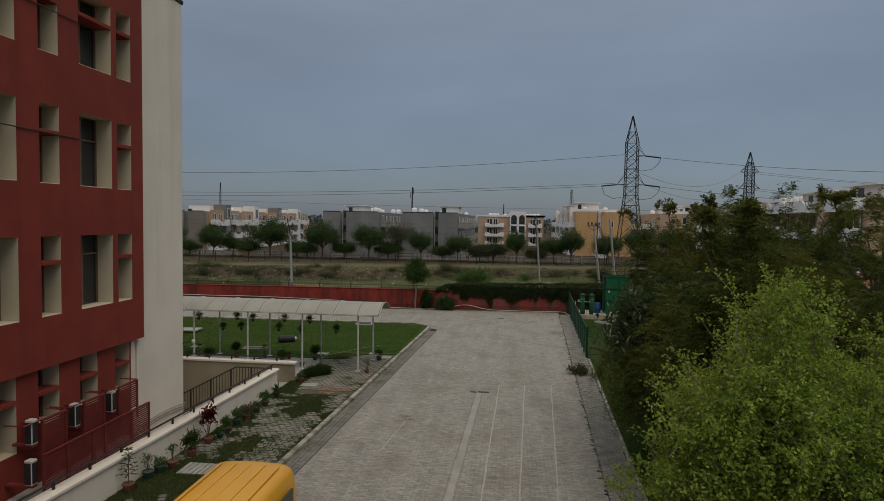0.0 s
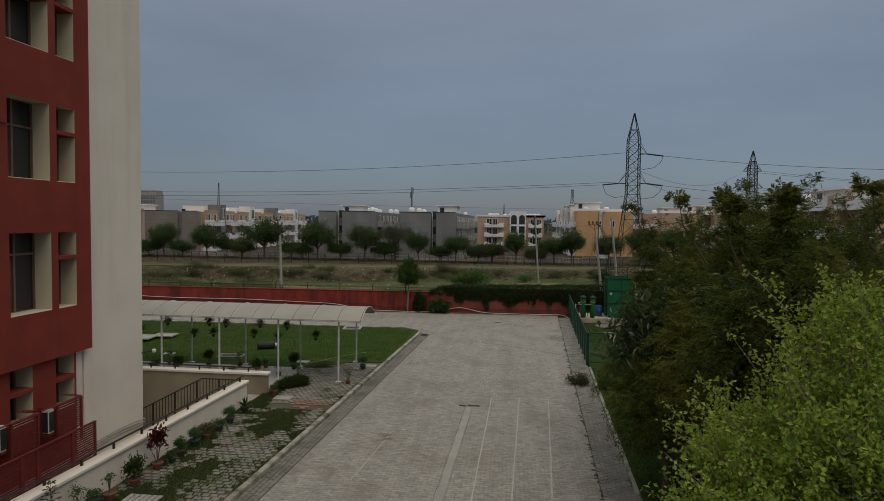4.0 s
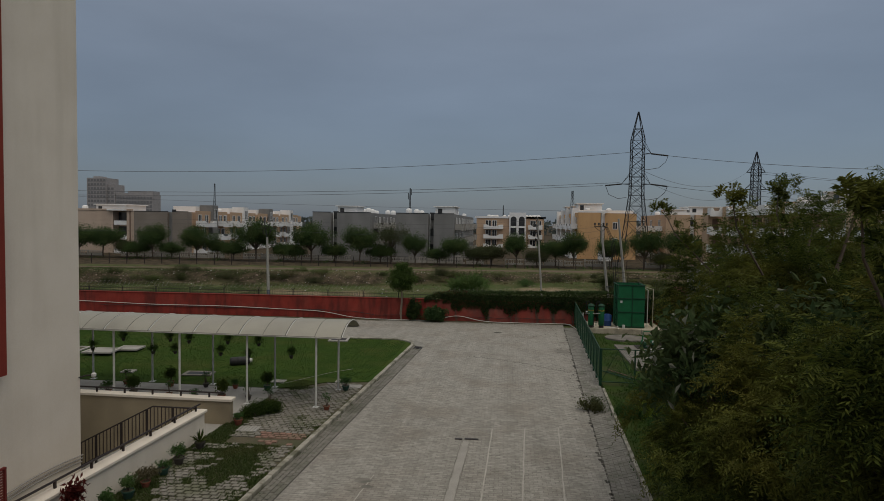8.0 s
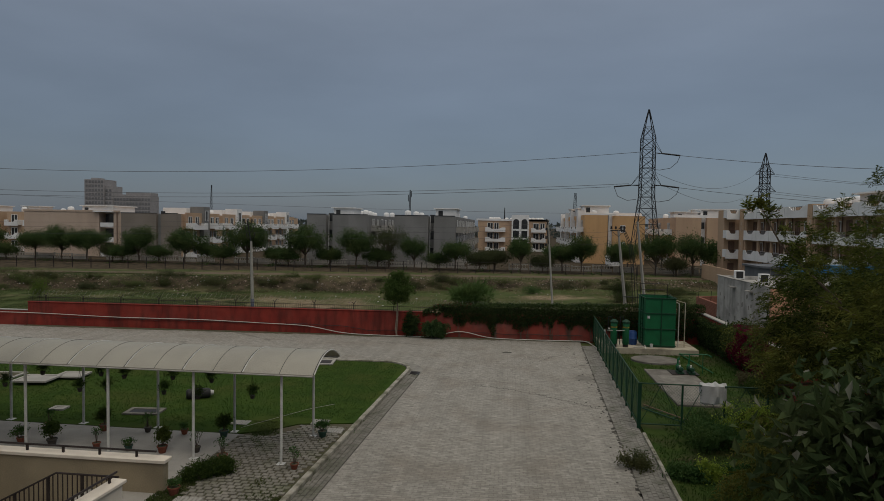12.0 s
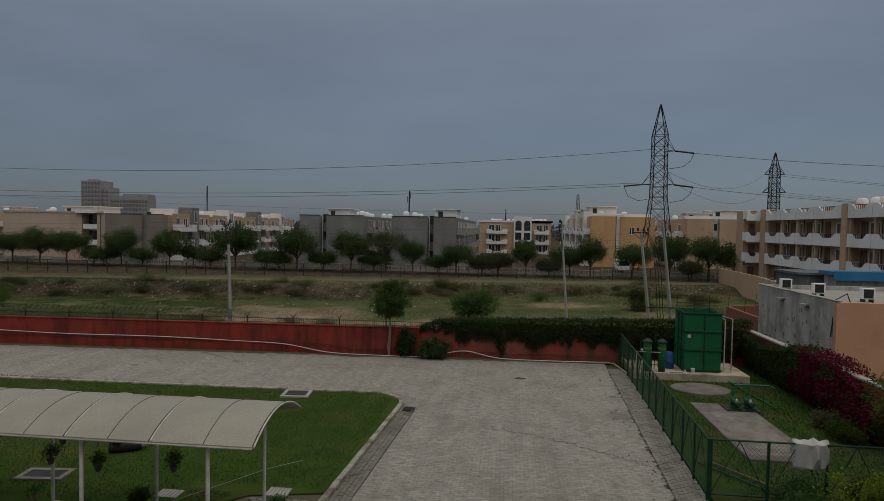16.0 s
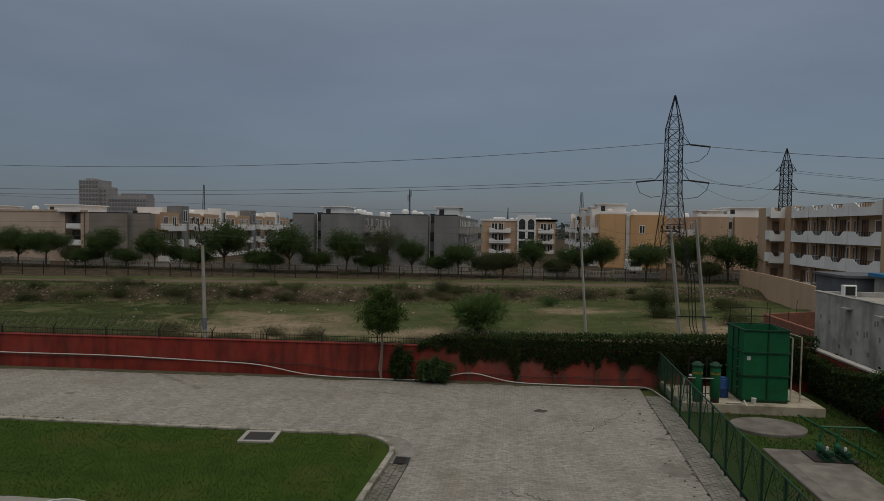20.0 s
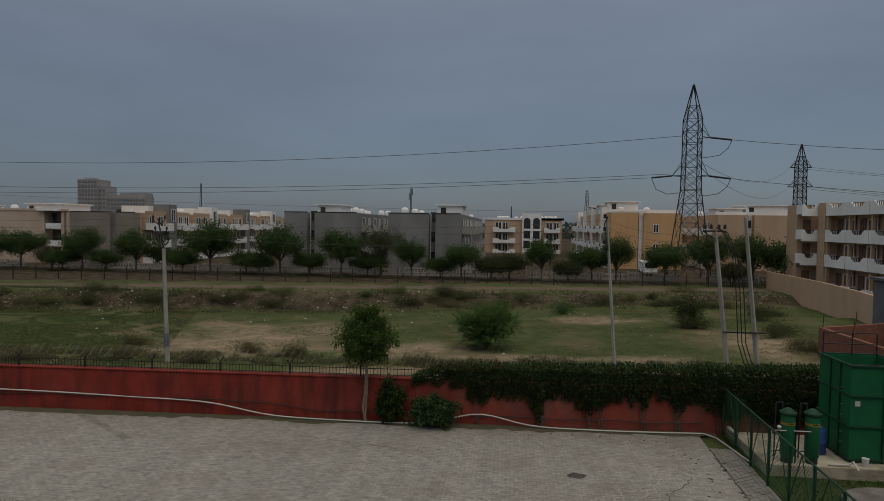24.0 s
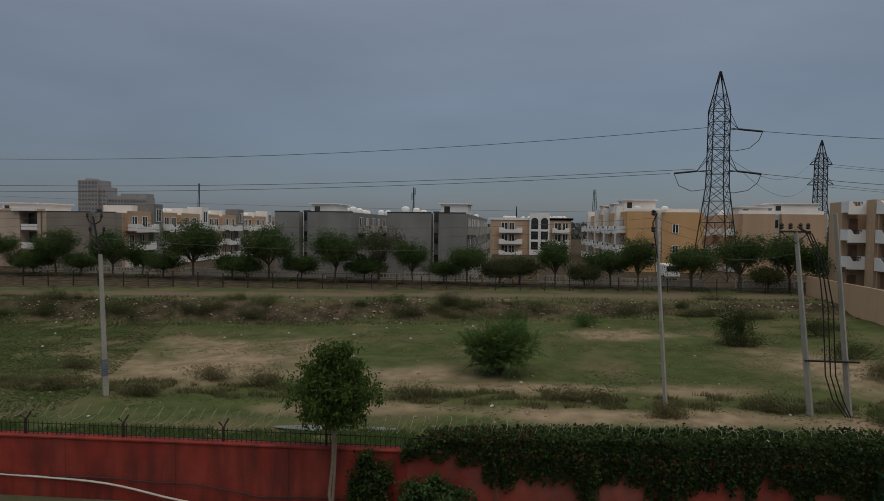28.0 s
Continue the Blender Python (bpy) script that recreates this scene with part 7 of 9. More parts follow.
# ---------------------------------------------------------------- trees and hedges
def bright_tree(x, y, h, r, count, label):
    """The fresh green tree by the road: an inside coloured dark for crown shade, and leafy upright shoots in separate
    lobes round it.
    """
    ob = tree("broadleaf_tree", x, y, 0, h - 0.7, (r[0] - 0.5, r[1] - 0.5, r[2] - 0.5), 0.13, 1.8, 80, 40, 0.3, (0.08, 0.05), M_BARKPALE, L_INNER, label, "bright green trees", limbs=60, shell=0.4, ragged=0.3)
    top = np.array([x, y, h - r[2]])
    heads = clumps(top, (r[0] - 0.35, r[1] - 0.35, r[2] - 0.35), count, 0.75, 0.4)
    cl = np.concatenate([clumps(c, np.array((0.75, 0.75, 0.6)) * rng.uniform(0.6, 1.15), 9, 0.3, 0.3, False) for c in heads])
    leaves, twigs = shoots("sprig", cl, top, 9, 0.46, (0.064, 0.044), L_BRIGHT, 10, 4)
    for n, me in (("sprig", leaves), ("twig", twigs)):
        o = tagged(new(n, me), kind="stuff")
        o.parent, o.matrix_parent_inverse = ob, ob.matrix_basis.inverted()
    for a, z in ((0.3, 2.6), (2.2, 2.2), (3.4, 2.9), (4.4, 2.4), (5.2, 3.2)):
        p = Vector((x, y, z))
        d = Vector((math.cos(a), math.sin(a), 0.22))
        part("branch", tube(bmesh.new(), [p, p + d * 0.9 + Vector((0, 0, 0.2)), p + d * 1.6, p + d * 2.2 + Vector((0, 0, 0.3))], [0.05, 0.035, 0.022, 0.006], 6), M_BARKPALE, ob, "", True)


bright_tree(4.9, 7.8, 5.8, (2.0, 1.95, 2.45), 44, "bright green young tree with fluttering fresh leaves")
bright_tree(8.1, 9.2, 5.95, (1.8, 1.8, 2.4), 34, "second bright green tree crowded behind the first")
neems = []
for x, y, h, r, n, label in ((8.0, 20.4, 7.5, (3.4, 3.2, 3.5), 560, "dense olive-tinted neem tree over the verge"), (11.0, 27.2, 7.9, (3.9, 3.6, 3.6), 520, "neem tree before the green fence"), (13.6, 21.5, 8.5, (4.2, 4.0, 3.9), 440, "large olive neem tree behind the verge"), (10.8, 15.0, 6.2, (3.4, 3.2, 2.9), 380, "dark shaded neem tree further along the verge"),
                             (10.4, 12.2, 6.8, (2.5, 2.4, 2.6), 300, "olive neem tree beside the bright young tree"), (5.0, 17.2, 3.3, (1.1, 1.2, 1.1), 190, "low neem growth near the road edge"), (6.5, 15.2, 5.6, (2.2, 1.9, 2.3), 430, "young neem tree below the tall ones"), (5.9, 11.8, 7.0, (1.7, 1.5, 2.6), 300, "neem tree crowded between its neighbours")):
    neems.append((tree("neem_tree", x, y, 0, h, r, 0.05 + 0.024 * h, 0.22 * h, n, 26, 0.32, (0.095, 0.026), M_BARK, L_NEEM, label, "verge neem trees", limbs=30, shell=0.5, droop=0.45, ragged=0.45, feathery=True), (x, y, h - r[2])))


def top_shoots():
    """Leafy leading shoots that stand out above the neem crowns."""
    for k, tip, r, n in ((7, (5.2, 11.35, 7.8), (0.14, 0.14, 0.32), 12), (7, (4.3, 11.4, 7.6), (0.24, 0.18, 0.15), 9), (0, (5.2, 17.8, 7.95), (0.2, 0.2, 0.28), 5), (2, (9.8, 17.4, 8.3), (0.5, 0.3, 0.2), 12), (0, (7.5, 21.0, 8.25), (0.25, 0.2, 0.3), 5), (0, (4.8, 22.0, 7.75), (0.2, 0.2, 0.15), 3)):
        ob, (cx, cy, cz) = neems[k]
        p = Vector(tip)
        s = p.lerp(Vector((cx, cy, p.z)), 0.4) - Vector((0, 0, 1.9))
        part("shoot", tube(bmesh.new(), [s, s.lerp(p, 0.6) + (p - s).cross(Vector((0, 1, 0))) * 0.08, p], [0.028, 0.018, 0.006], 5), M_BARK, ob)
        cl = clumps(p - Vector((0, 0, r[2])), r, n, 0.3, 0.4, False)
        cl = np.concatenate([cl, np.array([s.lerp(p, t) for t in (0.5, 0.6, 0.72, 0.85)])])
        o = new("shoot_leaves", sprays("shoot_leaves", cl, p - Vector((0, 0, 0.6)), 13, 0.15, (0.095, 0.026), L_NEEM, 0.15))
        o.parent, o.matrix_parent_inverse = ob, ob.matrix_basis.inverted()


top_shoots()
for x, lean, h, r, n in ((5.7, -0.5, 5.6, (1.5, 1.4, 1.75), 150), (7.2, -0.2, 5.9, (1.5, 1.3, 1.3), 90), (6.6, 0.2, 4.0, (1.5, 1.2, 1.4), 90)):
    owner = tree("large_leaf_tree", x, 18.4, 0, h, r, 0.06, 1.6, n, 13, 0.24, (0.27, 0.12), M_BARK, [L_BIG], "small tree with big glossy leaves and pale undersides", "large-leaf trees", limbs=20, shell=0.3, lean=lean, droop=0.3)
    pale = new("pale_leaves", crown_mesh("pale_leaves", clumps((x + lean, 18.4, h - r[2]), r, n // 4, 0.9), 2, 0.2, 0.25, 0.1, L_BIGPALE))
    pale.parent, pale.matrix_parent_inverse = owner, owner.matrix_basis.inverted()


def young_tree():
    """The slender tree beside the red wall: a bent thin trunk and a rounded, pointed crown in tiers."""
    x, y = -7.0, 47.85
    ob = thing("young_tree", x, y, 0, "slender young tree with a dark rounded crown beside the red wall", "tree")
    spine = [Vector(p) for p in ((x + 0.06, y - 0.02, -0.05), (x - 0.05, y, 0.5), (x + 0.03, y, 1.3), (x + 0.05, y + 0.02, 2.2), (x, y + 0.05, 3.1), (x - 0.02, y + 0.05, 4.2))]
    part("trunk", tube(bmesh.new(), spine, [0.06, 0.05, 0.045, 0.04, 0.03, 0.008], 8), M_BARKPALE, ob, "", True)
    part("trunk", tube(bmesh.new(), [(x + 0.02, y - 0.05, -0.05), (x + 0.07, y - 0.02, 0.9), (x + 0.1, y, 1.7), (x + 0.05, y + 0.02, 2.4)], [0.04, 0.035, 0.03, 0.02], 7), M_BARKPALE, ob, "", True)
    cl = []
    for z, r, h, n in ((2.42, 0.8, 0.3, 40), (2.75, 1.15, 0.34, 62), (3.12, 1.12, 0.38, 62), (3.52, 0.85, 0.38, 46), (3.92, 0.48, 0.34, 24)):
        for k in range(6):
            a = k * 1.05 + z * 2
            c = np.array([x + r * 0.6 * math.cos(a), y + 0.05 + r * 0.55 * math.sin(a), z + rng.uniform(-0.12, 0.12)])
            cl.append(clumps(c, (r * 0.45, r * 0.42, h * 0.75), n // 6 + 2, 0.2, 0.4, False))
        cl.append(clumps((x, y, z), (r * 0.5, r * 0.5, h), n // 4, 0.2, 0.3, False))
    cl = np.concatenate(cl)
    for p in cl[::9]:
        s = spine[3].lerp(spine[5], max(0.0, min(1.0, (p[2] - 2.5) / 2.2)))
        part("limb", tube(bmesh.new(), [s, s.lerp(Vector(p), 0.5) + Vector((0, 0, 0.05)), p], [0.018, 0.012, 0.004], 5), M_BARK, ob)
    o = new("crown", crown_mesh("crown", cl, 30, 0.1, 0.13, 0.05, L_YOUNG, 0.5))
    o.parent, o.matrix_parent_inverse = ob, ob.matrix_basis.inverted()


young_tree()


def creeper():
    """Dark creeper over the eastern half of the boundary wall, hanging down in uneven drapes."""
    ob = thing("hedge", 3.5, 48.3, 1.2, "dense dark creeper hanging over the red wall", "hedge")
    drapes = ((-2.9, 0.6, 0.35), (-1.9, 0.6, 0.2), (-0.85, 0.32, 0.8), (1.05, 0.85, 0.5), (2.1, 0.3, 0.1), (2.8, 0.16, 0.6), (3.95, 0.25, 0.55), (4.6, 0.5, 0.1), (5.8, 0.8, 0.7), (7.5, 1.4, 0.9), (10.5, 2.0, 0.9))
    pts = []
    for x in np.arange(-5.3, 12.2, 0.05):
        low = (1.48 if x < -3.4 else 1.22) - max(d * math.exp(-((x - c) / w) ** 2) for c, w, d in drapes) + 0.28 * noise.noise((x * 1.9, 4, 0)) + 0.2 * noise.noise((x * 5.5, 4, 7)) + 0.2 * rng.uniform(-1, 1)
        low = max(0.12, low)
        top = 2.04 + 0.024 * (x + 5) + 0.07 * noise.noise((x * 0.9, 8, 0)) + 0.05 * noise.noise((x * 3.1, 2, 0))
        edge = min(1.0, (x + 5.3) / 1.1)
        top = 1.62 + (top - 1.62) * edge
        low = min(low, top - 0.08)
        k = int(52 * (top - low))
        zz = rng.uniform(low, top, k)
        bulge = 0.1 + 0.3 * np.clip((zz - low) / 0.8, 0, 1) * (0.8 + 0.5 * noise.noise((x * 1.3, 3, 3)))
        pts.append(np.stack([x + rng.normal(0, 0.04, k), 48.26 - rng.uniform(0.3, 1, k) ** 0.5 * bulge, zz], 1))
        kt = 22
        pts.append(np.stack([x + rng.normal(0, 0.05, kt), rng.uniform(47.95, 48.8, kt), top + rng.normal(0, 0.045, kt)], 1))
    P = np.concatenate(pts)
    v, q = leaf_arrays(P, 0.1, 0.075, 0.35, np.array([0, -0.35, 0]))
    o = new("leaves", from_arrays("leaves", v, q, L_HEDGE))
    o.parent, o.matrix_parent_inverse = ob, ob.matrix_basis.inverted()
    tips = P[(P[:, 2] > 1.8) & (rng.uniform(0, 1, len(P)) < 0.1) & (P[:, 0] < -2.2)] + np.array([0, -0.02, 0.05])
    v, q = leaf_arrays(tips, 0.09, 0.06, 0.0)
    o = tagged(new("red_new_growth", from_arrays("red_new_growth", v, q, L_CROTON)), kind="stuff")
    o.parent, o.matrix_parent_inverse = ob, ob.matrix_basis.inverted()
    bm = bmesh.new()
    quad_box(bm, -4.2, 12.0, 48.5, 48.72, 1.3, 1.93)
    part("woody_core", bm, M_SOIL, ob)
    bm = bmesh.new()
    for x in (-3.0, -0.8, -0.7, 0.9, 1.3, 2.75, 2.85, 3.9, 4.0, 5.3):
        for k in range(4):
            tube(bm, [(x + 0.05 * k, 48.16, 0), (x + random.uniform(-0.1, 0.1), 48.17, 0.6), (x + random.uniform(-0.3, 0.3), 48.2, 1.5)], [0.012, 0.009, 0.006], 5)
    tagged(part("vine_growth", bm, M_BARK, ob), kind="stuff")
    ob.matrix_basis = Matrix.Translation((0, 48.3, 0)) @ pose(0, 0, 0, 0, 0, 2.29) @ Matrix.Translation((0, -48.24, 0)) @ ob.matrix_basis
    for x, off, r, mat, label in ((-6.1, 0.2, (0.5, 0.24, 0.85), L_HEDGE, "dark creeper clump climbing the red wall"), (-4.45, 0.45, (0.9, 0.42, 0.68), L_WALLSHRUB, "glossy leafy shrub at the foot of the wall")):
        y = wall_line(x) - off
        own = thing("wall_shrub", x, y, 0, label, "shrub")
        cl = np.concatenate([clumps((x, y, r[2] * 0.85), r, 70, 0.3, 0.35, False), lobed((x, y, r[2] * 0.8), r, 50, 6)])
        cl[:, 2] = np.maximum(cl[:, 2], 0.1)
        cl[:, 1] = np.minimum(cl[:, 1], wall_line(x) - 0.05)
        for p in cl[::14]:
            part("stem", tube(bmesh.new(), [(x, y, -0.02), (x + (p[0] - x) * 0.4, y, p[2] * 0.6), p], [0.025, 0.018, 0.006], 5), M_BARK, own)
        o = new("leaves", crown_mesh("leaves", cl, 34, 0.09, 0.13, 0.07, mat))
        o.parent, o.matrix_parent_inverse = own, own.matrix_basis.inverted()
    pts = []
    for y in np.arange(36.6, 48.4, 0.05):
        k = 64
        top = 2.2 + 0.3 * noise.noise((y * 0.7, 1, 1)) - 0.75 * max(0, min(1, (40.0 - y) / 3)) - 0.55 * max(0, min(1, (y - 43.0) / 2))
        reach = 0.25 + 0.4 * max(0, min(1, (44.0 - y) / 3)) * (0.8 + 0.5 * noise.noise((y * 1.1, 2, 9)))
        zz = rng.uniform(0.15, top, k)
        pts.append(np.stack([12.1 - rng.uniform(0, 1, k) ** 0.6 * (0.2 + reach * np.sin(np.clip(zz / top, 0, 1) * 3.0)), y + rng.normal(0, 0.06, k), zz], 1))
        pts.append(np.stack([rng.uniform(11.6, 12.9, 18), y + rng.normal(0, 0.06, 18), top + rng.normal(0, 0.08, 18)], 1))
    P = np.concatenate(pts)
    mag = np.array([(p[1] < 42.6 + 0.8 * math.sin(p[2] * 3) + 1.2 * noise.noise((p[1], p[2], 4))) and noise.noise(Vector(p) * 1.3) > -0.22 for p in P])
    for sel, mat, name, label in ((~mag, L_HEDGE, "creeper_hedge", "dark green creeper over the east wall"), (mag, L_MAGENTA, "bougainvillea", "deep magenta bougainvillea spilling over the east wall")):
        o2 = thing(name, 12.0, 46 if name[0] == "c" else 41, 0.3, label, "hedge" if name[0] == "c" else "shrub")
        v, q = leaf_arrays(P[sel], 0.11, 0.08, 0.3)
        o = new("leaves", from_arrays("leaves", v, q, mat))
        o.parent, o.matrix_parent_inverse = o2, o2.matrix_basis.inverted()
        for k in range(5):
            y = (46 if name[0] == "c" else 40) + 0.7 * (k - 2)
            part("stem", tube(bmesh.new(), [(11.9, y, 0), (11.8, y + 0.1, 0.8), (11.9, y + 0.3, 1.7)], [0.04, 0.03, 0.015], 5), M_BARK, o2)


creeper()


def avenue():
    """The row of roadside trees beyond the bank, with its low post fence."""
    kinds = []
    for k, (h, r, mat, per, label) in enumerate(((6.0, (2.5, 2.4, 2.3), L_FAR, 60, "dark full-crowned avenue tree on the bank"), (5.2, (2.6, 2.3, 1.8), L_FAR, 56, "broad dark avenue tree on the bank"),
                                                 (3.3, (2.2, 1.9, 1.2), L_FAR, 44, "low spreading avenue tree with a bare trunk"), (6.2, (2.9, 2.5, 2.3), L_OLIVE, 16, "thin olive avenue tree with an open crown"),
                                                 (6.4, (2.1, 2.0, 2.5), L_FAR, 46, "tall feathery avenue tree on the bank"), (3.0, (1.9, 1.7, 1.1), L_OLIVE, 34, "small olive avenue tree with a bare trunk"))):
        x, y = -300 - 10 * k, -60
        ob = thing("avenue_tree", x, y, 0, label, "tree", "avenue trees")
        top = np.array([x, y, h - r[2]])
        cl = lobed(top, (r[0] * 1.4, r[1] * 1.4, r[2] * 1.2), 170, 12)
        cl = np.concatenate([cl, clumps(top - np.array([0, 0, 0.25 * r[2]]), np.array(r) * 0.95, 70, 0.3, 0.5)])
        cl[:, 2] = np.maximum(cl[:, 2], 0.85 + 0.12 * h + rng.uniform(0, 0.7, len(cl)))
        fork = Vector((x + 0.05, y, h - 1.9 * r[2]))
        part("trunk", tube(bmesh.new(), [(x, y, -0.2), (x - 0.04, y, fork.z * 0.5), fork, (x + 0.1, y, h - 0.8 * r[2])], [0.13, 0.11, 0.1, 0.03], 7), M_BARK, ob, "", True)
        for p in cl[::14]:
            p = Vector(p)
            part("limb", tube(bmesh.new(), [fork, fork.lerp(p, 0.5) + Vector((0, 0, 0.15)), p], [0.06, 0.04, 0.012], 5), M_BARK, ob)
        o = new("crown", crown_mesh("crown", cl, int(per * 0.95), 0.33, 0.2, 0.11, mat, 0.35))
        o.parent, o.matrix_parent_inverse = ob, ob.matrix_basis.inverted()
        kinds.append((ob, h))
    spots = [(-112, 1, 5.2), (-106, 0, 5.8), (-101, 1, 5.0), (-95, 0, 5.6), (-90, 4, 5.8), (-86, 2, 3.2), (-82, 1, 4.8), (-76, 0, 5.4), (-71.3, 1, 5.2), (-67.6, 5, 3.3), (-64.6, 2, 3.2), (-62.3, 0, 5.5), (-59, 2, 3.2), (-53.4, 0, 5.3), (-50.4, 1, 4.0), (-47.2, 2, 3.4), (-42.7, 0, 6.5),
             (-38.4, 2, 3.4), (-35.8, 2, 3.2), (-33, 0, 6.1), (-29.2, 2, 3.4), (-24.3, 0, 5.7), (-21, 2, 3.5), (-19.2, 3, 6.5), (-14.8, 4, 5.0), (-11.2, 2, 3.0), (-8.3, 1, 4.4), (-4.4, 5, 3.4), (-2.0, 5, 3.8), (2.1, 4, 5.3), (5.5, 5, 3.0),
             (8.6, 1, 4.25), (11.4, 4, 5.7), (17.7, 1, 4.8), (22.9, 4, 6.1), (25.6, 5, 3.2), (28.6, 4, 6.1), (33.0, 2, 4.9), (38.5, 1, 5.0)]
    for i, (x, k, h) in enumerate(spots):
        ob, h0 = kinds[k]
        h *= 1.16 if h > 4.2 else 0.95
        s = h / h0
        y = 106.5 + 1.0 * math.sin(i * 2.3)
        copy_thing(ob, pose(x, y, -0.05, 0, 0, 53 * i) @ Matrix.Diagonal((s * (1 + 0.08 * math.sin(2.1 * i)), s, s, 1)))
    for ob, _ in kinds:
        for c in list(ob.children):
            bpy.data.objects.remove(c)
        bpy.data.objects.remove(ob)
    under = thing("roadside_scrub", -20, 108, 0, "low dark undergrowth below the avenue trees", "undergrowth", "", "stuff")
    c = np.stack([rng.uniform(-115, 42, 9000), rng.normal(105.5, 1.5, 9000), rng.uniform(0.02, 1, 9000)], 1)
    tall = np.array([0.9 * noise.noise((x * 0.35, 2, 2)) + 0.5 * noise.noise((x * 1.3, 6, 2)) for x in c[:, 0]])
    c, tall = c[tall > 0.12], tall[tall > 0.12]
    c[:, 2] *= tall * 1.4
    v, q = leaf_arrays(c, 0.26, 0.14, 0.2)
    o = new("leaves", from_arrays("leaves", v, q, L_FAR))
    o.parent, o.matrix_parent_inverse = under, under.matrix_basis.inverted()
    fence = thing("post_fence", -20, 99, 0.0, "low fence of dark posts and thin rails along the bank", "fence")
    me = mesh_of(box(-0.045, 0.045, -0.045, 0.045, 0, 1.7), "post", M_IRON)
    for x in np.arange(-110, 36, 2.7):
        piece("post", me, fence, pose(x, 101.5 + 0.13 * x, -0.02, 0, random.uniform(-2, 2)) @ Matrix.Diagonal((1, 1, random.uniform(0.94, 1.04), 1)))
    for z in (0.6, 1.2, 1.7):
        part("rail", tube(bmesh.new(), [(x, 101.5 + 0.13 * x, z) for x in (-110, -32, 36)], 0.016, 4), M_IRON, fence)
    low = thing("low_wall", -20, 111, 0.0, "low broken pale compound wall of pierced panels behind the trees", "wall")
    for i, x in enumerate(np.arange(-112, 34, 3.4)):
        if i % 7 == 4:
            continue
        bm = bmesh.new()
        h = 1.0 + 0.12 * math.sin(x)
        quad_box(bm, x, x + 0.22, 110.9, 111.2, -0.2, h + 0.12)
        quad_box(bm, x + 0.22, x + 3.18, 111.0, 111.12, h - 0.16, h)
        quad_box(bm, x + 0.22, x + 3.18, 111.0, 111.12, -0.2, 0.34 + 0.2 * (i % 3))
        for u in np.arange(0.6, 3.1, 0.42):
            quad_box(bm, x + u, x + u + 0.14, 111.01, 111.11, 0.3, h - 0.1)
        part("panel", bm, M_CONC, low)


avenue()


def horizon_trees():
    """A far belt of trees that closes the view, with the haze put into its leaf colour."""
    ob = thing("far_woods", 0, 420, 0, "hazy belt of far trees along the horizon", "woods", "", "stuff")
    c = np.stack([rng.uniform(-520, 520, 5200), rng.uniform(400, 440, 5200), rng.uniform(0, 1, 5200) ** 0.8], 1)
    c[:, 2] *= np.array([9.5 + 3.0 * noise.noise((x * 0.03, 2, 2)) + 1.5 * noise.noise((x * 0.2, 2, 2)) for x in c[:, 0]])
    v, q = leaf_arrays(c, 4.2, 3.0, 0.1)
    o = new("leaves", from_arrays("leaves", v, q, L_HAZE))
    o.parent, o.matrix_parent_inverse = ob, ob.matrix_basis.inverted()


horizon_trees()


# ---------------------------------------------------------------- garden strip: blocks, pots, shrubs
def pavers():
    owner = tagged(new("block_paving_strip"), "pale concrete grass blocks, mossy and half overgrown", "paving", "", "structure")
    me = mesh_of(bevelled_box(0.18, 0.14, 0.06), "paver", M_PAVER)
    me_red = mesh_of(bevelled_box(0.18, 0.14, 0.06), "paver", M_PAVER_RED)
    rest, count = bmesh.new(), 0
    for j, y in enumerate(np.arange(8.0, 30.2, 0.182)):
        for i, x in enumerate(np.arange(-9.6, -5.2, 0.225)):
            px, py = x + 0.112 * (j % 2), y
            if px > left_kerb(py) - 0.25 or px < planter_x(min(py, 23)) + 0.35 or (py > 28.9 and px < -7.5 + (py - 28.9) * 0.4):
                continue
            n = noise.noise((px * 0.55, py * 0.4, 2)) + 0.5 * noise.noise((px * 1.9, py * 1.9, 7))
            if py > 23.2:
                keep = n > -0.95 and not (px < -8.3 and py < 25.6)
            elif 12.0 < py < 18.6:
                keep = n > 0.04 - 0.42 * (px > -7.3)
            else:
                keep = n > 0.14
            if not keep:
                continue
            red = 22.7 < py < 23.75 and px > -7.4
            z = 0.035 + random.uniform(-0.008, 0.014)
            m = pose(px + random.uniform(-0.012, 0.012), py + random.uniform(-0.012, 0.012), z, random.uniform(-2, 2), random.uniform(-2, 2), random.uniform(-4, 4))
            if count < 300 and (py > 23.6 or red):
                piece("paver", me_red if red else me, owner, m)
                count += 1
            elif red:
                piece("paver", me_red, owner, m)
            else:
                c = [m @ Vector((sx * 0.09, sy * 0.07, sz)) for sz in (-0.03, 0.03) for sx, sy in ((-1, -1), (1, -1), (1, 1), (-1, 1))]
                v = [rest.verts.new(p) for p in c]
                for f in ((4, 5, 6, 7), (0, 1, 5, 4), (1, 2, 6, 5), (2, 3, 7, 6), (3, 0, 4, 7)):
                    rest.faces.new([v[k] for k in f])
    tagged(part("paver_field", rest, M_PAVER, owner), kind="stuff")


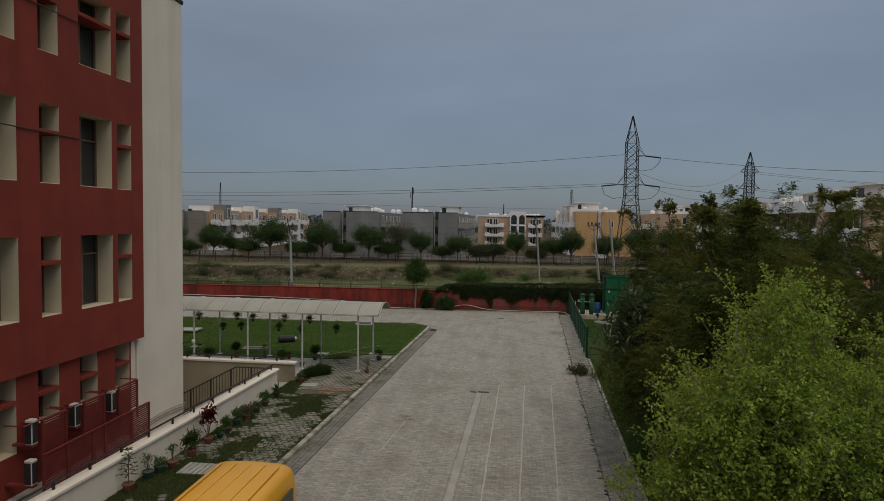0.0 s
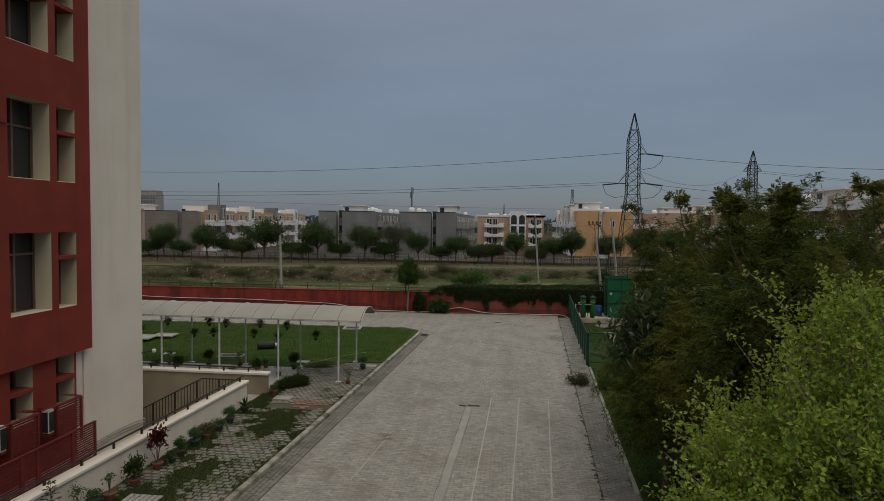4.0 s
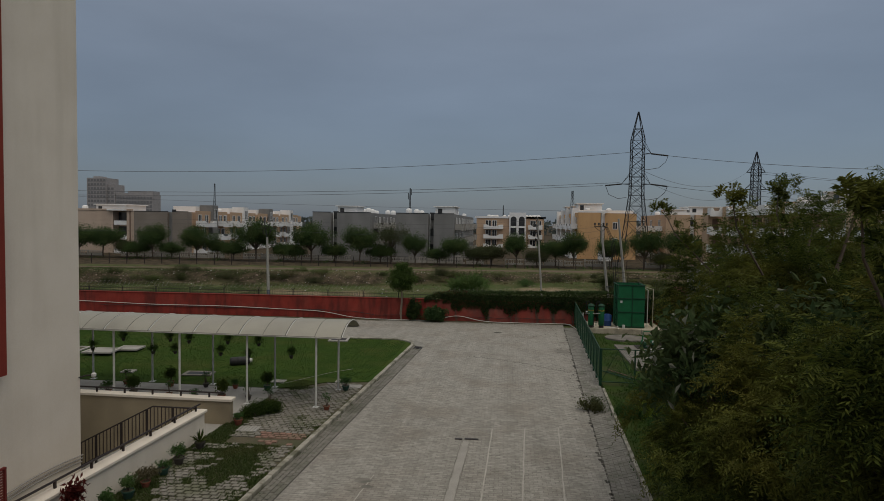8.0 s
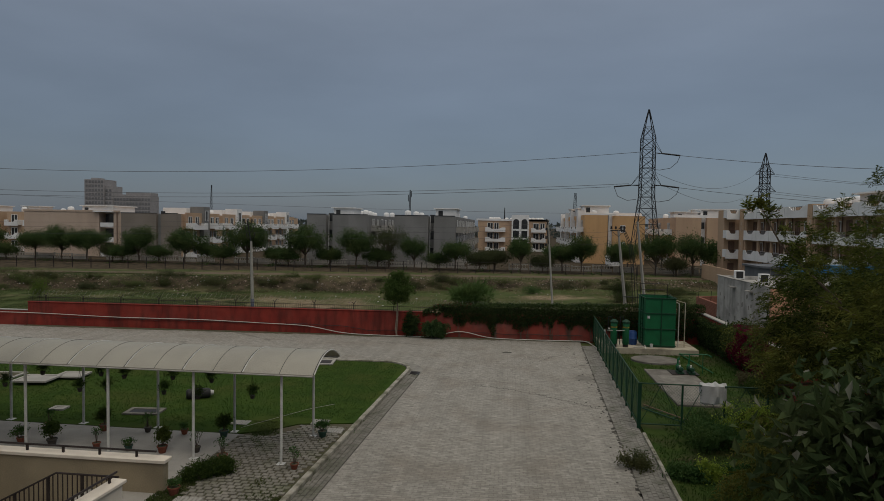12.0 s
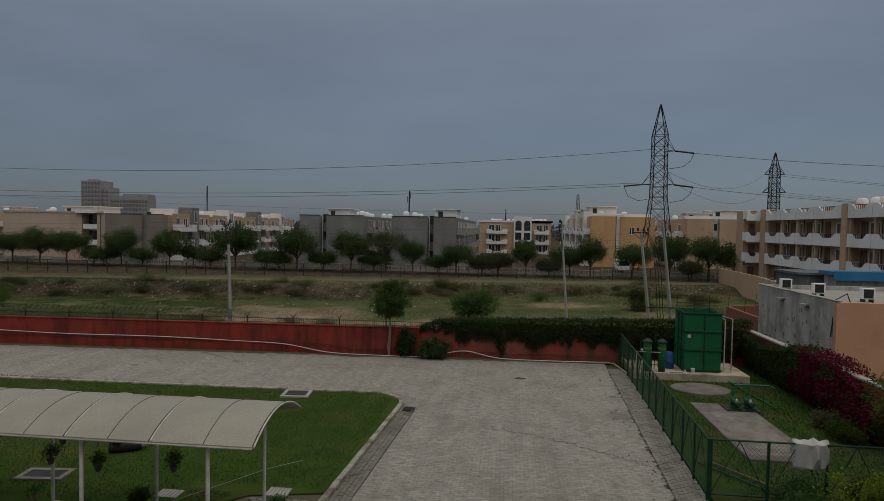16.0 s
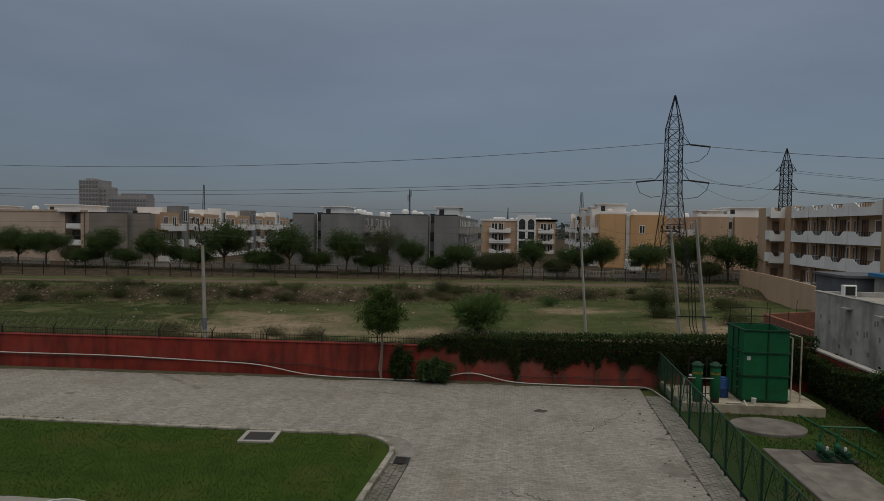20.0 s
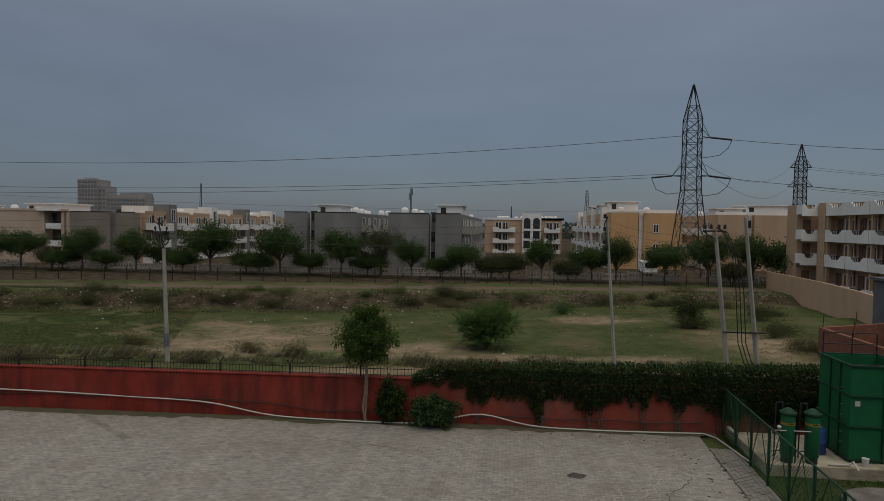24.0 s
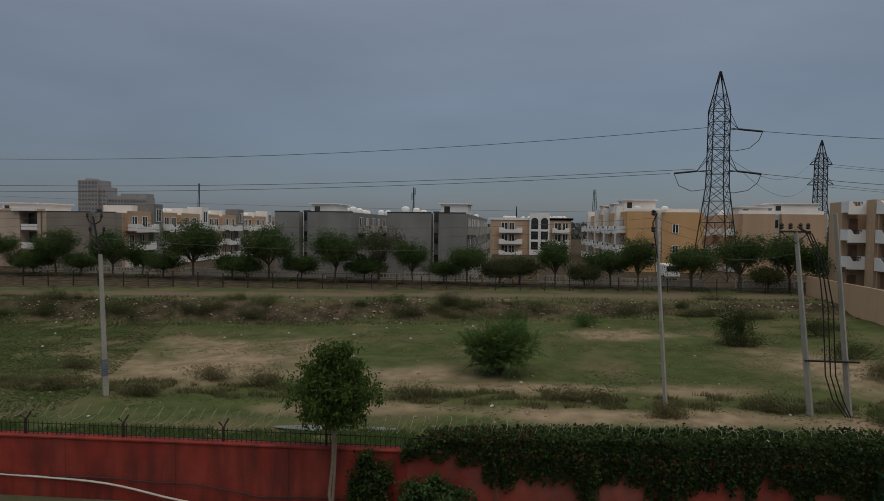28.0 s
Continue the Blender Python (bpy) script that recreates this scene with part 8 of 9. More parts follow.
def turf(name, label, region, n, height, mat, keep=None, width=0.012):
    """Short grass blades in clumps, scattered over a region."""
    x0, x1, y0, y1, z = region
    c = np.stack([rng.uniform(x0, x1, n), rng.uniform(y0, y1, n)], 1)
    if keep is not None:
        c = c[[bool(keep(px, py)) for px, py in c]]
    n = len(c)
    a = rng.uniform(0, 2 * math.pi, n)
    h = height * rng.uniform(0.5, 1.4, n)
    d = np.stack([np.cos(a), np.sin(a)], 1)
    zz = z if np.isscalar(z) else np.array([z_at(px, py) for px, py in c])
    lean = rng.normal(0, 0.45, (n, 2)) * h[:, None]
    w = width * rng.uniform(0.7, 1.6, (n, 1))
    z0 = np.broadcast_to(zz, n)[:, None] - 0.01
    v = np.stack([np.hstack([c - d * w, z0]), np.hstack([c + d * w, z0]), np.hstack([c + lean + d * w * 0.3, z0 + h[:, None]]), np.hstack([c + lean - d * w * 0.3, z0 + h[:, None]])], 1).reshape(-1, 3)
    return tagged(new(name, from_arrays(name, v, np.arange(4 * n).reshape(n, 4), mat)), label, "grass", "", "stuff")


pavers()
turf("strip_grass", "thin grass growing between the concrete blocks", (-9.6, -5.2, 8, 30.3, 0.04), 200000, 0.05, L_STRIP,
     lambda x, y: planter_x(min(y, 23)) + 0.13 < x < left_kerb(y) - 0.15 and noise.noise((x * 0.55, y * 0.4, 2)) + 0.5 * noise.noise((x * 1.9, y * 1.9, 7)) < ((-0.12 if 12 < y < 18.6 and x > -7.9 else 0.1) + 0.4 * random.random() if y < 22.6 else -0.75 + 0.4 * random.random() + (0.9 if x < -8.2 and y < 25.6 else 0)), 0.013)
turf("lawn_blades", "short mown blades on the lawn", (-26, -5.2, 29.3, 40.4, 0.06), 60000, 0.04, L_TURF, lambda x, y: x < left_kerb(y) - 0.3 and (x < -9 or y > 30.8) and not (x > arc_c[0] and y > arc_c[1] + 0.9), 0.012)
turf("verge_grass", "uneven grass and weeds on the verge", (3.9, 12.0, 14, 48, 0.05), 42000, 0.07, L_TURF,
     lambda x, y: x > right_edge(min(y, 31)) + 1.05 + (0.7 if y > 31 else 0) and not (6.9 < x < 9.2 and 34.6 < y < 41) and not (abs(x - 8.05) < 1.25 and abs(y - 43.2) < 1.0), 0.014)


turf("kerb_weeds", "weeds and grass tufts growing from the drain joints", (-7.2, 5.2, 6, 47, 0.0), 60000, 0.07, L_TURF,
     lambda x, y: (abs(x - right_edge(y) - 0.95) < 0.16 or (y < 38 and abs(x - left_kerb(y) - 0.13) < 0.05) or (y < 38 and abs(x - left_kerb(y) + 0.16) < 0.12)) and noise.noise((x * 0.6, y * 0.9, 3)) > 0.05, 0.013)


def pot_mesh(r, h, mat):
    bm = lathe([(r * 0.62, 0), (r * 0.68, 0.01), (r * 0.93, h * 0.82), (r * 1.06, h * 0.83), (r * 1.08, h), (r * 0.92, h), (r * 0.88, h * 0.86)], 12)
    return mesh_of(bm, "pot", mat, True)


POTS = {(k, s): pot_mesh(s, s * 1.45, m) for k, m in (("terra", M_TERRA), ("green", M_POTGREEN), ("dark", M_POTDARK)) for s in (0.1, 0.12, 0.15)}


def potted(x, y, z, kind, size, style, label, group="potted plants"):
    """A plant in a pot; style sets how it grows."""
    ob = thing("potted_plant", x, y, z, label, "potted plant", group)
    p = new("pot", POTS[kind, size])
    p.parent = ob
    h = size * 1.35
    soil = new("soil", mesh_of(lathe([(size * 0.86, h * 0.95), (size * 0.86, h * 0.99)], 10), "soil", M_SOIL))
    soil.parent = ob
    stems = bmesh.new()
    if style == "tier":
        tube(stems, [(0, 0, h), (0.01, 0, h + 0.95)], [0.014, 0.005], 5)
        c = []
        for k in range(6):
            zz = h + 0.25 + 0.13 * k
            for a in range(5):
                ang = a * 1.257 + k
                L = 0.27 - 0.03 * k
                tip = (L * math.cos(ang), L * math.sin(ang), zz + 0.03)
                tube(stems, [(0, 0, zz), tip], [0.006, 0.003], 4)
                c += [[tip[0] * t, tip[1] * t, zz + 0.02] for t in np.linspace(0.35, 1, 7)]
        v, q = leaf_arrays(np.array(c), 0.07, 0.03, 0.0)
        mat = L_DARK
    elif style == "spiky":
        v, q = [], []
        base = np.zeros((46, 3))
        a, e = rng.uniform(0, 6.28, 46), rng.uniform(0.35, 1.35, 46)
        d = np.stack([np.cos(a) * np.cos(e), np.sin(a) * np.cos(e), np.sin(e)], 1)
        s = np.stack([-np.sin(a), np.cos(a), 0 * a], 1)
        L = rng.uniform(0.3, 0.5, (46, 1))
        o = np.array([0, 0, h])
        v = np.stack([o + base, o + d * L * 0.5 + s * 0.022, o + d * L - [0, 0, 0.05], o + d * L * 0.5 - s * 0.022], 1).reshape(-1, 3)
        q = np.arange(46 * 4).reshape(46, 4)
        mat = L_DARK
        tube(stems, [(0, 0, h - 0.02), (0, 0, h + 0.06)], 0.03, 6)
    else:
        spec = {"round": ((0.2, 0.2, 0.15), 30, 22, 0.05, (0.06, 0.035), L_SHRUB, 0.12), "tall": ((0.18, 0.18, 0.24), 36, 26, 0.07, (0.1, 0.04), L_DARK, 0.16), "maroon": ((0.2, 0.2, 0.42), 26, 12, 0.07, (0.17, 0.06), L_CROTON, 0.35),
                "low": ((0.2, 0.2, 0.1), 18, 16, 0.04, (0.06, 0.03), L_SHRUB, 0.05), "yellow": ((0.3, 0.26, 0.16), 34, 22, 0.06, (0.07, 0.03), L_DRY, 0.08), "thin": ((0.15, 0.15, 0.22), 12, 9, 0.05, (0.08, 0.03), L_SHRUB, 0.2)}[style]
        cl = clumps((0, 0, h + spec[6] + spec[0][2] * 0.6), spec[0], spec[1], 0.2, 0.35)
        pts = np.repeat(cl, spec[2], 0)
        v, q = leaf_arrays(pts + rng.normal(size=pts.shape) * spec[3], *spec[4])
        mat = spec[5]
        for c in cl[:6]:
            tube(stems, [(0, 0, h - 0.02), c], [0.012, 0.004], 4)
    st = new("stem", mesh_of(stems, "stem", M_BARK))
    st.parent = ob
    lv = new("leaves", from_arrays("leaves", np.asarray(v), np.asarray(q), mat))
    lv.parent = ob
    return ob


for x, y, kind, size, style, label in (
        (-9.3, 13.3, "terra", 0.15, "tier", "small tiered conifer in a terracotta pot by the wall"), (-9.25, 14.1, "green", 0.15, "thin", "thin plant in a dark green pot by the wall"),
        (-9.15, 14.5, "green", 0.15, "low", "low plant in a green pot by the wall"), (-8.98, 14.85, "terra", 0.15, "thin", "sparse plant in a terracotta pot by the wall"),
        (-8.88, 15.72, "terra", 0.15, "tall", "tall dark bush in a large terracotta pot"), (-8.9, 16.8, "terra", 0.15, "maroon", "maroon-leaved croton in a terracotta pot"),
        (-8.75, 17.3, "green", 0.12, "low", "low plant in a shallow green pot"), (-8.76, 17.75, "dark", 0.15, "round", "rounded leafy plant in a dark pot"),
        (-8.78, 18.6, "green", 0.15, "round", "leafy plant in a green pot by the wall"), (-8.72, 19.25, "terra", 0.12, "yellow", "yellowing spreading plant in a pot"),
        (-8.7, 20.05, "green", 0.15, "low", "low plant in a dark green pot"), (-8.68, 20.8, "dark", 0.15, "round", "leafy plant in a dark pot by the wall"),
        (-8.7, 22.05, "dark", 0.15, "spiky", "spiky yucca in a dark pot at the wall end"), (-8.5, 24.3, "terra", 0.15, "low", "low green plant in a red clay pot"),
        (-8.3, 26.6, "terra", 0.15, "thin", "sparse plant in a terracotta pot on the blocks"), (-6.0, 26.35, "terra", 0.12, "thin", "dry plant in a small clay pot beside a post"),
        (-6.0, 29.05, "green", 0.15, "round", "leafy plant in a green pot near the lawn")):
    potted(x, y, 0.04, kind, size, style, label, "pots along the garden strip")
for k, (x, y) in enumerate(((-15.2, 27.04), (-14.1, 27.0), (-12.6, 27.0), (-11.5, 26.95), (-10.4, 26.95), (-9.4, 27.15), (-17.2, 27.1), (-19.0, 27.1), (-13.4, 28.5), (-11.9, 28.6), (-10.6, 28.6), (-9.2, 28.55), (-15.4, 28.5))):
    style = ("round", "tall", "thin", "low", "tall", "thin", "round")[k % 7]
    kind = ("terra", "dark", "terra", "green")[k % 4]
    word = {"terra": "terracotta", "dark": "dark", "green": "green"}[kind]
    what = {"round": "rounded leafy plant", "tall": "bushy dark plant", "thin": "sparse upright plant", "low": "low trailing plant"}[style]
    potted(x, y, 0.05, kind, 0.15 if style == "tall" else 0.12, style, f"{what} in a {word} pot on the walkway", "pots under the canopy")


def hanging(x, y, z, big, label):
    ob = thing("hanging_basket", x, y, z, label, "hanging plant", "hanging plants")
    p = new("pot", POTS["dark", 0.1])
    p.parent, p.scale = ob, (0.8, 0.8, 0.8)
    w = bmesh.new()
    for k in range(3):
        tube(w, [(0.11 * math.cos(k * 2.09), 0.11 * math.sin(k * 2.09), 0.17), (0, 0, 0.7)], 0.004, 3)
    tube(w, [(0, 0, 0.7), (0, 0, 2.75 - z)], 0.004, 3)
    s = new("wire", mesh_of(w, "wire", M_IRON))
    s.parent = ob
    big *= 0.8
    cl = clumps((0, 0, 0.25), (0.2 * big, 0.2 * big, 0.16 * big), 22, 0.2, 0.4)
    pts = np.repeat(cl, 14, 0)
    v, q = leaf_arrays(pts + rng.normal(size=pts.shape) * 0.07, 0.1, 0.022, 0.4)
    lv = new("leaves", from_arrays("leaves", v, q, L_YOUNG))
    lv.parent = ob


for x, z, big in ((-7.9, 1.6, 0.95), (-9.7, 1.5, 0.95), (-9.25, 2.05, 0.8), (-10.85, 1.6, 1.0), (-10.55, 2.08, 0.8), (-12.8, 1.6, 1.0), (-12.2, 2.05, 0.85), (-13.0, 2.1, 0.7), (-13.75, 1.55, 1.0), (-15.05, 2.05, 0.85), (-16.4, 1.6, 0.95), (-17.6, 2.05, 0.8)):
    hanging(x, 27.8, z, big, "dark trailing plant in a hanging pot below the canopy")


def box_hedge():
    for x, y, r in ((-8.25, 25.3, (0.62, 0.55, 0.42)), (-7.95, 25.75, (0.45, 0.4, 0.35))):
        shrub("clipped_shrub", x, y, 0.03, r, 80, 60, 0.09, (0.07, 0.035), L_DARK, "dense dark clipped shrub beside the low wall")


box_hedge()


# ---------------------------------------------------------------- lawn and road fittings
def hatch(x, y, w, d, label, cover=M_IRON, turn=6.0, rim=None, up=0.0):
    ob = tagged(new("manhole"), label, "manhole", "lawn manholes")
    ob.matrix_basis = pose(x, y, 0.05 + up, 0, 0, turn)
    bm = bmesh.new()
    for a in ((-w / 2, w / 2, -d / 2, -d / 2 + 0.14), (-w / 2, w / 2, d / 2 - 0.14, d / 2), (-w / 2, -w / 2 + 0.14, -d / 2 + 0.14, d / 2 - 0.14), (w / 2 - 0.14, w / 2, -d / 2 + 0.14, d / 2 - 0.14)):
        quad_box(bm, *a, 0, 0.07)
    for name, b, m in (("surround", bm, rim or M_CONC), ("cover", box(-w / 2 + 0.15, w / 2 - 0.15, -d / 2 + 0.15, d / 2 - 0.15, 0, 0.055, 0.01), cover)):
        o = new(name, mesh_of(b, name, m))
        o.parent = ob


hatch(-9.25, 39.55, 1.15, 1.05, "square concrete manhole with a dark cover in the lawn")
hatch(-13.25, 30.55, 1.3, 0.75, "sunken manhole with a dark cover in the lawn", M_BLACK, 6.0, M_DRAIN)
hatch(-16.55, 30.4, 0.55, 0.45, "small pale concrete cover in the lawn", M_CONC)
hatch(-20.2, 33.7, 1.5, 1.2, "raised pale concrete slab cover in the lawn", M_CONC, 6.0, None, 0.14)
hatch(-22.4, 34.4, 1.4, 1.2, "pale concrete manhole with planting in the lawn", M_SOIL)
hatch(-19.3, 34.7, 1.2, 1.0, "raised pale concrete cover on the lawn", M_CONC, 6.0, None, 0.1)
for x, y, w, d in ((-9.25, 29.95, 0.62, 0.45), (-6.5, 30.45, 0.6, 0.5), (-5.75, 29.65, 0.55, 0.45), (-8.2, 14.85, 0.9, 0.75), (-7.95, 23.9, 0.7, 0.5)):
    bm = bmesh.new()
    for k in range(6):
        quad_box(bm, x - w / 2 + k * w / 6, x - w / 2 + (k + 0.82) * w / 6, y - d / 2, y + d / 2, 0.02, 0.085)
    tagged(part("drain_grating", bm, M_CONC), "slotted concrete drain cover set in the ground", "drain cover", "slotted covers")


def fallen_tank():
    ob = thing("barrel", -12.2, 32.6, 0.06, "black barrel lying on its side in the lawn", "barrel")
    part("body", tube(bmesh.new(), [(-12.62, 32.35, 0.25), (-12.57, 32.38, 0.25), (-12.3, 32.52, 0.25), (-12.28, 32.53, 0.25), (-12.24, 32.55, 0.25), (-11.87, 32.74, 0.25), (-11.82, 32.77, 0.25)], [0.15, 0.2, 0.21, 0.222, 0.21, 0.2, 0.15], 18), M_BLACK, ob, "", True)
    part("lid", tube(bmesh.new(), [(-11.82, 32.77, 0.25), (-11.7, 32.83, 0.25)], [0.12, 0.09], 12), M_LITTER, ob, "pale lid")
    dr = thing("gully", -4.35, 38.5, 0, "dark open drain gully at the rounded kerb", "gully")
    part("frame", box(-4.56, -4.1, 38.12, 38.7, -0.02, 0.022, 0.005), M_BLACK, dr, "dark open shaft")
    for k in range(6):
        part("bar", box(-4.54 + 0.055 * k, -4.51 + 0.055 * k, 38.14, 38.66, 0.022, 0.05), M_IRON, dr)
    bm = bmesh.new()
    rows = []
    for a in np.linspace(-0.28, 1.45, 16):
        w = 0.62 - 0.42 * max(0.0, (a - 0.7) / 0.75)
        rows.append([bm.verts.new((arc_c[0] + (CORNER_R + o) * math.cos(a), arc_c[1] + (CORNER_R + o) * math.sin(a), z)) for o, z in ((0.09, 0.012), (0.09 + w * 0.5, 0.008), (0.09 + w, 0.014))])
    for p, q in zip(rows, rows[1:]):
        for k in range(2):
            bm.faces.new((p[k], p[k + 1], q[k + 1], q[k]))
    structure("corner_channel", bm, M_DRAIN_PALE, "smooth worn concrete channel round the lawn corner", "drain", True)
    tap = thing("lawn_hose", -7.5, 30.5, 0.08, "thin pale cord lying across the lawn edge", "hose")
    part("cord", tube(bmesh.new(), [(-9.0, 29.4, 0.09), (-8.2, 30.6, 0.09), (-7.4, 31.8, 0.09), (-6.6, 32.6, 0.09)], 0.007, 4), M_CONC, tap)


fallen_tank()


def road_marks():
    """Scored joints in the paving, a trench patch, cracks and stains, all worn into the road."""
    def strip(name, a, b, w, mat, label, jag=0.0):
        bm = bmesh.new()
        n = 40
        A, B = Vector((*a, 0)), Vector((*b, 0))
        d = (B - A).normalized()
        s = Vector((-d.y, d.x, 0))
        row = []
        for k in range(n + 1):
            c = A.lerp(B, k / n) + s * (jag * noise.noise((k * 0.45, a[0], a[1])) + jag * 0.5 * noise.noise((k * 1.7, a[1], 3)))
            ww = w * (0.75 + 0.5 * abs(noise.noise((k * 0.9, a[0], 4))))
            row.append([bm.verts.new(c + s * ww / 2 + Vector((0, 0, 0.004))), bm.verts.new(c - s * ww / 2 + Vector((0, 0, 0.004)))])
        for p, q in zip(row, row[1:]):
            bm.faces.new((p[0], p[1], q[1], q[0]))
        tagged(part(name, bm, mat), label, "road marking", "road joints", "structure")

    strip("trench_patch", (-17.4, 47.1), (-14.2, 45.0), 0.3, M_DRAIN, "dark broken line in the paving", 0.12)
    strip("crack", (-9.0, 46.2), (-4.5, 45.3), 0.03, M_CRACK, "thin dark crack near the wall", 0.12)
    strip("crack", (1.2, 41.5), (3.4, 44.5), 0.03, M_CRACK, "thin dark crack near the fence", 0.15)
    strip("joint_line", (0.2, 25.4), (-0.16, 12.0), 0.05, M_JOINT, "pale mortar joint in the road", 0.02)
    strip("joint_line", (1.33, 25.6), (0.81, 12.0), 0.05, M_JOINT, "pale mortar joint in the road", 0.02)
    strip("joint_line", (2.5, 25.8), (1.78, 12.0), 0.05, M_JOINT, "pale mortar joint in the road", 0.02)
    strip("trench_patch", (-0.62, 24.0), (-1.03, 12.0), 0.24, M_TRENCH, "filled trench strip in the road", 0.008)
    for o in (-0.14, 0.14):
        strip("trench_edge", (-0.62 + o, 24.0), (-1.03 + o, 12.0), 0.03, M_DRAIN, "dark edge of the filled trench", 0.012)
    strip("cross_joint", (-5.0, 25.0), (3.5, 25.6), 0.025, M_JOINT, "faint cross joint in the road", 0.02)
    for a, b in (((-1.3, 36.75), (0.66, 36.09)), ((0.66, 36.09), (2.76, 34.74)), ((2.76, 34.74), (3.9, 33.85))):
        strip("crack", a, b, 0.05, M_CRACK, "ragged dark crack across the road", 0.22)
    for k in range(6):
        strip("tyre_mark", (-2.0 + 0.55 * k, 39.5 + 0.7 * k), (1.9 + 0.3 * k, 42.6 + 0.6 * k), 0.035, M_JOINT, "faint pale tyre scrape in the dust", 0.35)
    strip("faint_joint", (-3.4, 17.0), (-3.0, 21.0), 0.03, M_JOINT, "faint mortar joint in the road", 0.02)
    ob = thing("drain_bar", -0.6, 24.2, 0, "dark iron grate across the end of the trench", "grate")
    part("grate", box(-1.0, -0.75, 24.13, 24.24, 0.0, 0.02), M_IRON, ob)
    part("grate", box(-0.68, -0.22, 24.17, 24.28, 0.0, 0.022), M_IRON, ob)

    def blot(x, y, rx, ry, mat, label):
        bm = bmesh.new()
        n = 22
        vs = []
        for k in range(n):
            a = 2 * math.pi * k / n
            r = 1 + 0.35 * noise.noise((math.cos(a) * 1.5 + x, math.sin(a) * 1.5 + y, 0)) + 0.18 * noise.noise((math.cos(a) * 5 + x, math.sin(a) * 5, 1))
            vs.append(bm.verts.new((x + rx * r * math.cos(a), y + ry * r * math.sin(a), 0.005)))
        bm.faces.new(vs)
        tagged(part("road_patch", bm, mat), label, "road patch", "road patches", "structure")

    blot(3.75, 38.9, 0.42, 0.5, M_DRAIN, "dark sunken patch near the road edge")
    blot(0.1, 44.15, 0.26, 0.2, M_CRACK, "small dark broken patch in the road")
    for x, y, r in ((-3.2, 20.6, 0.18), (-3.0, 20.2, 0.12), (0.35, 19.4, 0.07), (0.15, 15.6, 0.12), (-2.4, 27.2, 0.1), (4.0, 41.6, 0.15), (-10, 44, 0.12), (-19, 43.5, 0.15), (2.9, 46.3, 0.12)):
        blot(x, y, r * 1.3, r, M_DRAIN, "small dark stain on the road")
    bm = bmesh.new()
    for k in range(150):
        x, y = random.choice(((random.uniform(-40, 4.5), random.uniform(47.3, 47.75)), (right_edge(28) + random.gauss(-0.05, 0.25), random.uniform(26, 47)), (right_edge(20) + random.gauss(0.4, 0.25), random.uniform(14, 46))))
        if y < 40.8 and x < left_kerb(y) + 0.5:
            continue
        s = random.uniform(0.012, 0.03)
        quad_box(bm, x - s, x + s, y - s * 0.7, y + s * 0.7, 0.0, s * 0.6)
    for k in range(260):
        y = random.uniform(12, 47)
        x = right_edge(y) + random.gauss(0.02, 0.05)
        quad_box(bm, x - random.uniform(0.02, 0.07), x + random.uniform(0.02, 0.07), y, y + random.uniform(0.05, 0.14), 0.0, 0.006)
    tagged(part("road_debris", bm, M_CRACK), "scattered leaves and grit on the road", "debris", "", "stuff")


M_JOINT = material("pale_mortar", (0.4, 0.38, 0.34), (0.33, 0.31, 0.28), 4, 0.95, 0.2, 50, stain=(0.26, 0.25, 0.22), stain_scale=1.2)
M_TRENCH = material("trench_concrete", (0.33, 0.315, 0.285), (0.29, 0.275, 0.25), 2, 0.95, 0.2, 40)
road_marks()


